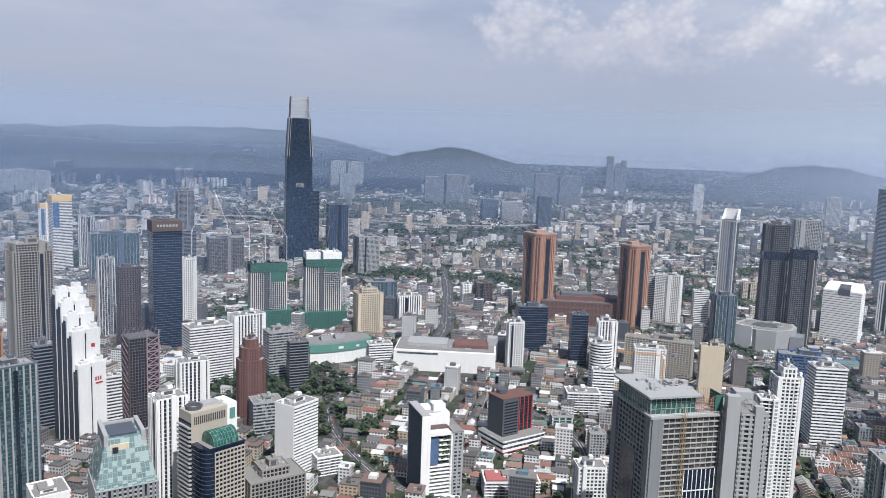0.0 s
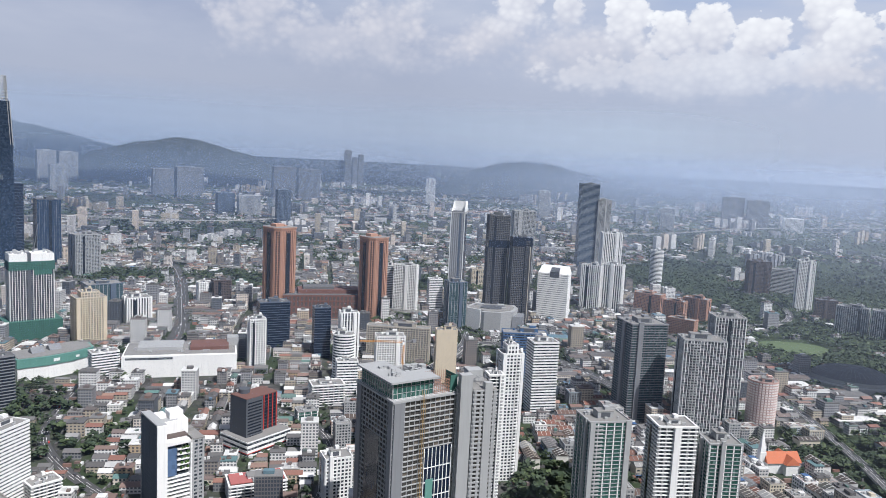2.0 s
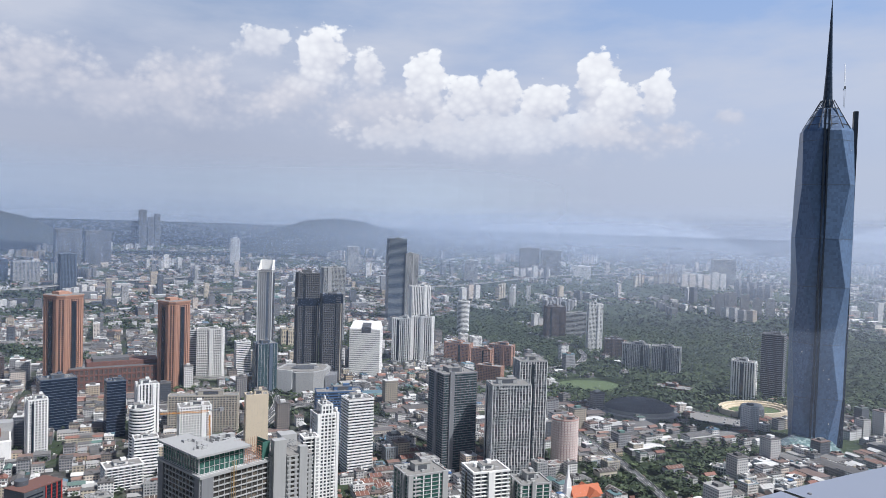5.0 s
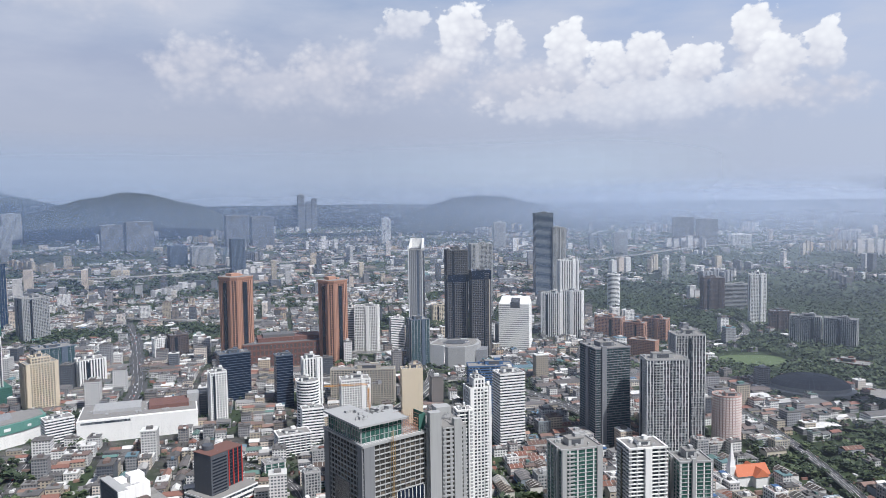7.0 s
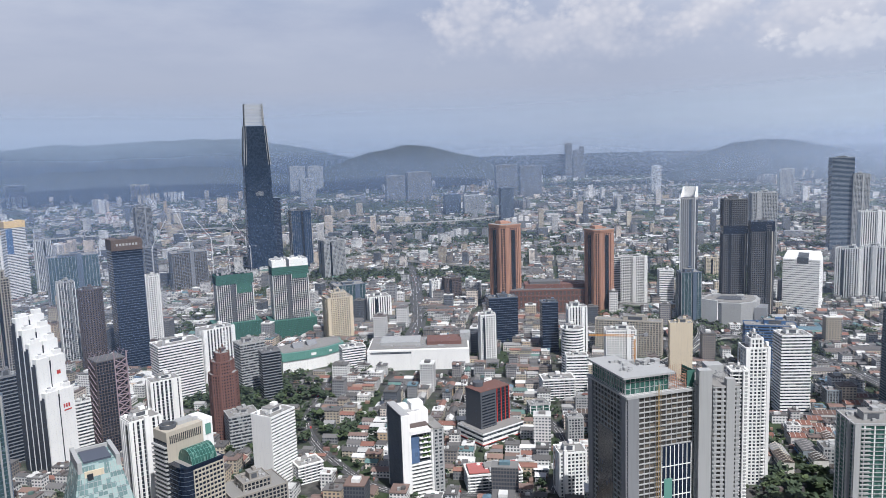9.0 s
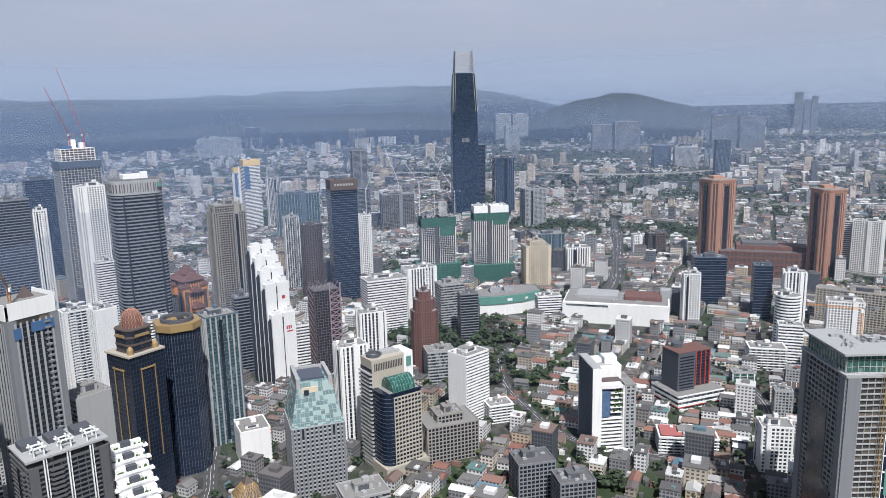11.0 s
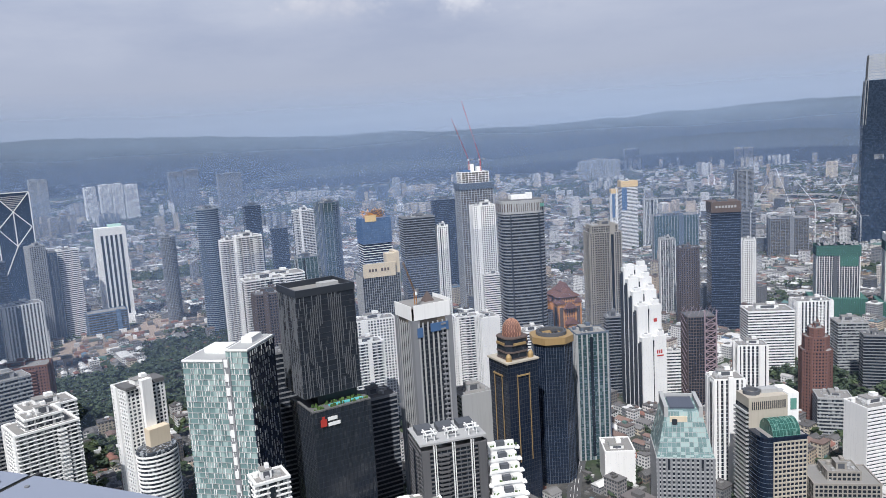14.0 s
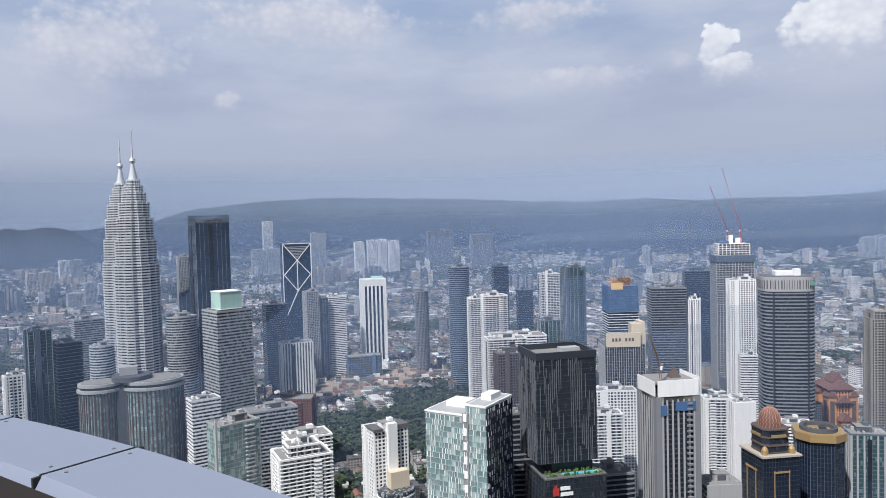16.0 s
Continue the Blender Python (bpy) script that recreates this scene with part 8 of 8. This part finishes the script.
for nm, shp, ma in (("podium_drum", drum, GLASS), ("podium_banding", bands_, WHITE)):
    part(nm, shp, ma, root, kind="stuff" if ma is WHITE else "").location = (-2, -26, 0)
part("podium_box", Shape().box(2, -22, 76, 92, 18, 9), CREAM, root, "cream terrace block")
part("side_wing", Shape().box(-13, -6, 127, 129.5, 9, 20).box(12, -6, 127, 130.5, 10, 18), ROOFDARK, root)

# yellow screens on the two slim towers still going up
for lab, deep in (("white and blue tower with yellow crown under construction", 13), ("white slab with orange topped lift core", 9)):
    root = thing(lab)
    deck = next(o for o in root.children if o.name.startswith("roof_deck"))
    co = [v.co for v in deck.data.vertices]
    w, d, zt = max(v.x for v in co) * 2 + 3, max(v.y for v in co) * 2 + 3, max(v.z for v in co)
    part("yellow_screen", Shape().ring(rect(w - 1, d - 1), rect(w, d), zt - deep, zt + 3), YELLOW, root, "yellow safety screen")
    part("blue_screen", Shape().box(-w * 0.3, -d / 2, zt - 75, zt - deep - 2, w * 0.3, 0.8), BLUEP, root, "blue boarded strip")



# ---- the low city between: rows of shophouses, houses, blocks, trees ----
HEROES = []
for ob in list(scene.objects):
    if ob.type == "EMPTY" and ob.parent is None and ob.get("kind") != "structure" and math.hypot(ob.location.x, ob.location.y) > 100:
        xs = [abs(v.co.x) for c in ob.children for v in c.data.vertices]
        ys = [abs(v.co.y) for c in ob.children for v in c.data.vertices]
        if xs:
            HEROES.append((ob.location.x, ob.location.y, math.hypot(max(xs), max(ys)) + 4))
HX = np.array(HEROES + [(*on(sb_, sd_), sr_ * 1.25) for sb_, sd_, sr_ in SITE] + [(*on(184.8, 1490), 98.0)] + [(px, py, pr) for px, py, pr in ROADPTS])


def free(x, y, r):
    return not np.any((HX[:, 0] - x) ** 2 + (HX[:, 1] - y) ** 2 < (HX[:, 2] * 0.68 + r) ** 2)


CLADS = [clad("white_flats", (0.78, 0.77, 0.76), (0.09, 0.10, 0.12), 3.3, 0.5, 3.4, 0.4), clad("grey_flats", (0.30, 0.30, 0.31), (0.07, 0.08, 0.10), 3.4, 0.42, 3.0, 0.35),
         clad("cream_flats", (0.52, 0.46, 0.37), (0.08, 0.08, 0.09), 3.3, 0.5, 4.0, 0.45), clad("dark_blocks", (0.16, 0.17, 0.19), (0.04, 0.05, 0.07), 3.6, 0.35, 2.6, 0.25)]
REDROOF = tiles("clay_roofs", [(0.0, (0.22, 0.07, 0.045)), (0.4, (0.30, 0.12, 0.08)), (0.7, (0.20, 0.12, 0.10)), (1.0, (0.36, 0.20, 0.14))])
PALEROOF = tiles("sheet_roofs", [(0.0, (0.055, 0.055, 0.06)), (0.35, (0.12, 0.12, 0.125)), (0.5, (0.22, 0.22, 0.22)), (0.56, (0.86, 0.86, 0.85)), (0.71, (0.86, 0.86, 0.85)), (0.74, (0.12, 0.12, 0.13)), (0.82, (0.20, 0.11, 0.085)), (0.95, (0.08, 0.085, 0.09)), (0.97, (0.08, 0.22, 0.19)), (1.0, (0.10, 0.20, 0.34))])
LEAF = [leaves("leaves_deep", (0.017, 0.032, 0.017), (0.033, 0.051, 0.026)), leaves("leaves_fresh", (0.028, 0.048, 0.018), (0.052, 0.074, 0.03))]
rnd = random.Random(11)


class Mass(Shape):
    """Joined blocks with UVs in metres on their walls."""

    def block(self, x, y, z0, z1, w, d, a, s=1.0):
        i = len(self.v)
        p = rect(w, d, x, y, a)
        self.v += [(u, v, z0) for u, v in p] + [(u, v, z1) for u, v in p]
        o = rnd.random() * 3
        for k in range(4):
            j = (k + 1) % 4
            run = (w, d)[k % 2] / s
            self.f.append((i + k, i + j, i + 4 + j, i + 4 + k))
            self.uv += [(o, 0), (o + run, 0), (o + run, (z1 - z0) / s), (o, (z1 - z0) / s)]
        self.f.append((i + 4, i + 5, i + 6, i + 7))
        self.uv += [(0, 0)] * 4

    def gable(self, x, y, z, rise, w, d, a, over=0.5):
        i = len(self.v)
        c, s = math.cos(radians(a)), math.sin(radians(a))
        w, d = w / 2 + over, d / 2 + over
        for u, v, h in ((-w, -d, 0), (w, -d, 0), (w, d, 0), (-w, d, 0), (-w * 0.96, 0, rise), (w * 0.96, 0, rise)):
            self.v.append((x + c * u - s * v, y + s * u + c * v, z + h))
        self.f += [(i, i + 1, i + 5, i + 4), (i + 2, i + 3, i + 4, i + 5), (i + 3, i, i + 4), (i + 1, i + 2, i + 5), (i + 3, i + 2, i + 1, i)]
        self.uv += [(0, 0)] * 18

    def mesh(self, name, material):
        me = super().mesh(name, material)
        if self.uv:
            layer = me.uv_layers.new(name="uv")
            layer.data.foreach_set("uv", np.array(self.uv, dtype=np.float32).ravel())
        return me


def tree_into(sh, x, y, z, r, n):
    """A crown of leafy clumps on tilted sprays, uneven, with gaps."""
    uni, v, fs = rnd.uniform, sh.v, sh.f
    for k in range(n):
        a, e = uni(0, 6.283), uni(-0.2, 1.0)
        q = r * uni(0.45, 1.0)
        h = q * math.sqrt(1 - e * e)
        cx, cy, cz = x + h * math.cos(a), y + h * math.sin(a), z + r * 0.9 + q * e * 0.75
        f, b, tilt = r * uni(0.28, 0.5), uni(0, 6.283), uni(-0.9, 0.9)
        ux, uy, uz = f * math.cos(b), f * math.sin(b), f * tilt * 0.4
        wx, wy, wz = -uy * 0.8, ux * 0.8, f * uni(-0.8, 0.8)
        i = len(v)
        v += [(cx + ux, cy + uy, cz + uz), (cx + wx, cy + wy, cz + wz), (cx - ux, cy - uy, cz - uz), (cx - wx, cy - wy, cz - wz)]
        fs.append((i, i + 1, i + 2, i + 3))


walls = [Mass() for _ in CLADS]
red, pale, crowns, trunks = Mass(), Mass(), [Shape(), Shape()], Shape()
near_rows = []


def wooded(x, y):
    b, d = math.degrees(math.atan2(x, y)) % 360, math.hypot(x, y)
    g = noise.noise((x * 0.0032, y * 0.0032, 2.0)) + 0.4 * noise.noise((x * 0.011, y * 0.011, 5.0))
    if (66 < b < 72 and 930 < d < 1190) or (72 <= b < 79 and 930 < d < 1330) or (77 < b < 92 and 700 < d < 1000):
        return 2.0
    if b > 172 and d > 1350:
        g += min(0.55, (b - 172) * 0.03) + (0.25 if d > 1800 else 0)
    if d > 1300 and b > 160:
        g += 0.10
    if d > 2100:
        g += 0.06
    return g


STEP = 15.5
for i in range(-176, 176):
    for j in range(-176, 176):
        u, v = i * STEP, j * STEP
        x0, y0 = 0.86 * u - 0.51 * v, 0.51 * u + 0.86 * v
        d = math.hypot(x0, y0)
        b = math.degrees(math.atan2(x0, y0)) % 360
        if not (430 < d < 2700 and 38 < b < 212):
            continue
        if d > 1500 and rnd.random() < 0.2:
            continue
        jig = 0.8 if d < 1400 else 3.0
        x, y = x0 + rnd.uniform(-jig, jig), y0 + rnd.uniform(-jig, jig)
        g = wooded(x, y)
        if g > 0.26 + rnd.uniform(-0.15, 0.15):
            for k in range(rnd.randint(1, 3) if d < 1300 and g < 1 else rnd.randint(2, 5)):
                tx, ty = x + rnd.uniform(-11, 11), y + rnd.uniform(-11, 11)
                if free(tx, ty, 3):
                    r = rnd.uniform(3.5, 7.5) if d < 1300 else rnd.uniform(4.5, 8.5)
                    tree_into(crowns[rnd.random() < (0.1 if g > 1 else 0.35)], tx, ty, 1.0, r, 30 if d < 1000 else 13 if d < 1300 else 8)
            continue
        if i % 5 == 0 or j % 7 == 0:
            if rnd.random() < 0.3 and free(x, y, 3):
                tree_into(crowns[rnd.random() < 0.2], x, y, 1.0, rnd.uniform(2.5, 5), 22 if d < 1000 else 9)
            continue
        if not free(x, y, 9):
            if free(x, y, 3):
                tree_into(crowns[0], x, y, 1.0, rnd.uniform(3, 5.5), 28 if d < 1000 else 12)
            continue
        a = 30.7 + ((90 if noise.noise((x * 0.006, y * 0.006, 3.0)) > 0.1 else 0) if d < 1600 else rnd.choice((0, 90))) + (18 * noise.noise((x * 0.002, y * 0.002, 9.0)) if d > 1400 else 0)
        for q in range(1):
            tx, ty = x + rnd.uniform(-13, 13), y + rnd.uniform(-13, 13)
            if rnd.random() < 0.28 and free(tx, ty, 2):
                tree_into(crowns[rnd.random() < 0.2], tx, ty, 0.5, rnd.uniform(2.5, 4.5), 22 if d < 1000 else 9)
        p = rnd.random()
        if d < 1000 and p < 0.9 and len(near_rows) < 590 and (d < 800 or rnd.random() < 0.4):
            near_rows.append((x, y, a, d))
            continue
        if d > 1050 and rnd.random() < 0.10 and free(x, y, 24):
            # long sheds, halls and car parks
            w, dd, h = rnd.uniform(30, 62), rnd.uniform(16, 28), rnd.uniform(6, 13)
            walls[rnd.choice((0, 1))].block(x, y, 0, h, w, dd, a)
            pale.gable(x, y, h, rnd.uniform(0.6, 2.2), w, dd, a)
            continue
        if p < 0.62:
            w, dd, h = rnd.uniform(10, 21), rnd.uniform(7, 12), rnd.uniform(5, 10)
            m_ = rnd.choice((0, 0, 0, 1, 2))
            walls[m_].block(x, y, 0, h, w, dd, a)
            (red if rnd.random() < 0.26 else pale).gable(x, y, h, rnd.uniform(1.5, 3.2), w, dd, a)
        elif p < 0.9:
            w, dd, h = rnd.uniform(10, 18), rnd.uniform(10, 16), rnd.uniform(8, 18)
            walls[rnd.choice((0, 1, 2, 0, 0))].block(x, y, 0, h, w, dd, a)
            pale.block(x, y, h - 0.2, h + 0.7, w + 0.8, dd + 0.8, a)
            for k in range(3):
                pale.block(x + rnd.uniform(-5, 5), y + rnd.uniform(-5, 5), h, h + rnd.uniform(1.5, 3.5), rnd.uniform(2, 5), rnd.uniform(2, 4), a)
        elif p < 0.93:
            w, dd, h = rnd.uniform(16, 24), rnd.uniform(13, 20), rnd.uniform(24, 48) * (0.8 if d < 900 else 1)
            walls[rnd.choice((0, 1, 2, 3, 0))].block(x, y, 0, h, w, dd, a)
            pale.block(x, y, h, h + 1, w + 0.6, dd + 0.6, a)
            pale.block(x, y, h, h + 4, w * 0.4, dd * 0.4, a)
HOUSEWALL = mixed("old_house_render", [(0.0, (.86, .85, .83)), (0.3, (.80, .79, .77)), (0.45, (.40, .40, .41)), (0.55, (.72, .64, .50)), (0.7, (.86, .85, .83)), (0.8, (.56, .36, .30)), (0.88, (.46, .56, .64)), (1.0, (.14, .14, .15))])
HOUSEROOF = mixed("old_house_tiles", [(0.0, (.055, .048, .045)), (0.3, (.105, .072, .06)), (0.5, (.27, .095, .06)), (0.6, (.085, .075, .07)), (0.78, (.16, .16, .165)), (0.87, (.72, .72, .71)), (0.93, (.06, .055, .05)), (1.0, (.09, .15, .14))])
FLATROOF = mixed("flat_roof_screed", [(0.0, (.08, .08, .08)), (0.35, (.16, .155, .15)), (0.6, (.34, .33, .31)), (0.8, (.80, .79, .77)), (1.0, (.20, .10, .08))])


# site sheds and stacked materials on the cleared ground
for sb_, sd_, sr_ in SITE:
    cx_, cy_ = on(sb_, sd_)
    for k in range(26):
        a_, q_ = rnd.uniform(0, 6.283), sr_ * rnd.uniform(0.1, 0.95)
        (red if k % 5 == 0 else pale).block(cx_ + q_ * math.cos(a_), cy_ + q_ * math.sin(a_) * 0.8, 0, rnd.uniform(2.5, 7), rnd.uniform(4, 24), rnd.uniform(4, 12), rnd.choice((20, 110)))
# sheds, lean-tos and yard clutter between the houses
for k in range(9000):
    d, b = 430 * math.exp(rnd.uniform(0, 1.3)), rnd.uniform(40, 206)
    x, y = d * math.sin(radians(b)), d * math.cos(radians(b))
    if free(x, y, 2.5):
        h = rnd.uniform(1.6, 4.5)
        (pale if rnd.random() < 0.75 else red).block(x, y, 0, h, rnd.uniform(1.8, 9), rnd.uniform(1.8, 5), 30.7 + rnd.choice((0, 90)))


# the nearer shophouses and blocks are things of their own, of a dozen kinds
def shophouse(k):
    rk = random.Random(100 + k)
    n, dd, h = rk.randint(3, 5), rk.uniform(11, 15), rk.uniform(8, 13)
    w = n * 5.2
    wall = HOUSEWALL
    root = at("shophouse_row", "row of old shophouses under a weathered tiled roof", "shophouse", 0, 0, 0, 0, "shophouse rows")
    part("wall", Shape().box(0, 0, 0, h, w, dd), wall, root)
    sh, awn = Shape(), Shape()
    for s_ in (-1, 1):
        for fl in range(1, max(2, int(h / 3.4))):
            for j in range(n):
                sh.box(-w / 2 + 5.2 * (j + 0.5), s_ * (dd / 2 + 0.02), fl * 3.3 + 0.7, fl * 3.3 + 2.3, 3.4, 0.25)
        awn.box(0, s_ * (dd / 2 + 0.6), 3.0, 3.3, w, 1.4)
        sh.box(0, s_ * (dd / 2 + 0.02), 0.2, 2.8, w - 1.0, 0.2)
    part("glazing", sh, GLASS, root, kind="stuff")
    part("awning", awn, rk.choice((BRICK, GREY, LIGHT, BLUEP)), root)
    rise = rk.uniform(2, 3.4)
    part("roof", Shape().prism(rect(w + 0.8, dd + 1.2), h, h + rise, rect(w + 0.6, 0.3)), HOUSEROOF, root)
    party = Shape()
    for j in range(n + 1):
        party.prism(rect(0.35, dd + 0.8, -w / 2 + 5.2 * j), h, h + rise + 0.5, rect(0.35, 0.5, -w / 2 + 5.2 * j))
    part("party_walling", party, wall, root, kind="stuff")
    return root


def lowblock(k):
    rk = random.Random(300 + k)
    w, dd, h = rk.uniform(15, 22), rk.uniform(12, 18), rk.uniform(12, 24)
    wall = rk.choice((HOUSEWALL, WHITE, HOUSEWALL, LIGHT))
    root = at("low_block", "flat roofed low city block with rooftop clutter", "building", 0, 0, 0, 0, "low blocks")
    storeys(root, rect(w, dd), 0, h, Style(GLASS, wall, wall, 3.3, 1.5, 0.3, 3.4, 1.0, 0.35), k)
    roofing(root, rect(w, dd), h, Style(GLASS, wall, wall, roof=FLATROOF), 400 + k, False)
    part("stair_head", Shape().box(w * 0.15, dd * 0.1, h + 0.3, h + 3.2, w * 0.3, dd * 0.3), wall, root)
    if rk.random() < 0.5:
        part("sheet_canopy", Shape().prism(rect(w * 0.5, dd * 0.45, -w * 0.18, dd * 0.2), h + 2.4, h + 2.7, rect(w * 0.5, dd * 0.45, -w * 0.18, dd * 0.2)), rk.choice((ROOFS[2], BLUEP, BRICK)), root)
    return root


ROOFS = [paint("clay_tiles", (0.24, 0.10, 0.07), vary=0.35), paint("old_brown_tiles", (0.14, 0.10, 0.085), vary=0.35), paint("zinc_sheet", (0.34, 0.35, 0.36), vary=0.3)]
KINDS = [shophouse(k) for k in range(9)] + [lowblock(k) for k in range(8)]
used = set()
near_rows.sort(key=lambda q: q[3])
for k, (hx, hy, ha, hd) in enumerate(near_rows[:590]):
    j = rnd.randrange(9) if k % 2 or k % 5 == 0 else 9 + rnd.randrange(8)
    if j in used:
        copy_thing(KINDS[j], pose(hx, hy, 0, 0, 0, ha))
    else:
        KINDS[j].matrix_world = pose(hx, hy, 0, 0, 0, ha)
        used.add(j)
# the far city, thinning into the bowl
for k in range(26000):
    b = rnd.uniform(36, 214)
    d = 2450 * math.exp(rnd.uniform(0.0, 1.85) if k < 19000 else rnd.uniform(1.7, 2.9))
    if d > 14000 and not 132 < b < 212:
        continue
    x, y, z, s = polar(b, d)
    s = max(s, 0.34)
    wx, wy = d * math.sin(radians(b)), d * math.cos(radians(b))
    g = noise.noise((wx * 0.0011, wy * 0.0011, 4.0)) + 0.5 * noise.noise((wx * 0.004, wy * 0.004, 7.0)) + (0.45 if b > 174 and d < 4200 else -0.12)
    a = 30 + 40 * noise.noise((wx * 0.0006, wy * 0.0006, 1.0)) + rnd.choice((0, 90))
    if g > 0.0 or rnd.random() < 0.15:
        for q in range(3):
            tree_into(crowns[0], x + rnd.uniform(-40, 40), y + rnd.uniform(-40, 40), z - 2, rnd.uniform(7, 13) * s * 1.4, 6)
        if g > 0.2:
            continue
    p = rnd.random()
    if p < 0.90:
        w, dd, h = rnd.uniform(14, 80) * s, rnd.uniform(10, 26) * s, rnd.uniform(5, 12) * s
    elif p < 0.98:
        w, dd, h = rnd.uniform(25, 60) * s, rnd.uniform(14, 22) * s, rnd.uniform(15, 36) * s
    else:
        w, dd, h = rnd.uniform(20, 34) * s, rnd.uniform(16, 22) * s, rnd.uniform(40, 90) * s
    walls[rnd.choice((0, 0, 0, 0, 1, 2, 3))].block(x, y, z - 3, z + h, w, dd, a, s)
    if p < 0.90:
        (red if rnd.random() < 0.2 else pale).gable(x, y, z + h, 2.0 * s, w, dd, a)
# estates: rows of like slabs
for k in range(260):
    b, d = rnd.uniform(38, 212), 2500 * math.exp(rnd.uniform(0.05, 1.75))
    if k > 190:
        b, d = rnd.uniform(134, 208), rnd.uniform(12000, 26000)
    n, h, w = rnd.randint(3, 9), rnd.uniform(38, 95), rnd.uniform(18, 34)
    tall, a, m_ = rnd.random() < 0.6, rnd.uniform(0, 180), rnd.choice((0, 0, 0, 1, 2))
    x, y, z, s = polar(b, d)
    s = max(s, 0.3)
    for j in range(n):
        sx, sy = (j % 5) * w * 1.5 * s, (j // 5) * 60 * s
        ca, sa = math.cos(radians(a)), math.sin(radians(a))
        hx, hy = x + ca * sx - sa * sy, y + sa * sx + ca * sy
        hh = h * s * rnd.uniform(0.85, 1.1) * (1.0 if tall else 0.45)
        walls[m_].block(hx, hy, z - 8, z + hh, w * s, 17 * s, a, s)
        pale.block(hx, hy, z + hh, z + hh + 3 * s, w * 0.4 * s, 8 * s, a)
for sh, ma, nm in zip(walls, CLADS, ("white_walls", "grey_walls", "cream_walls", "dark_walls")):
    tagged(new("low_city", sh.mesh(nm, ma)), "crowded low city blocks and shophouses, walls", "buildings", kind="stuff")
tagged(new("tiled_roofs", red.mesh("tiled_roofs", REDROOF)), "weathered red clay tile roofs of shophouses", "roofs", kind="stuff")
tagged(new("sheet_roofs", pale.mesh("sheet_roofs", PALEROOF)), "grey and white sheet and flat roofs", "roofs", kind="stuff")
for sh, ma in zip(crowns, LEAF):
    tagged(new("street_trees", sh.mesh("street_trees", ma)), "dense green street and park trees", "trees", kind="stuff")
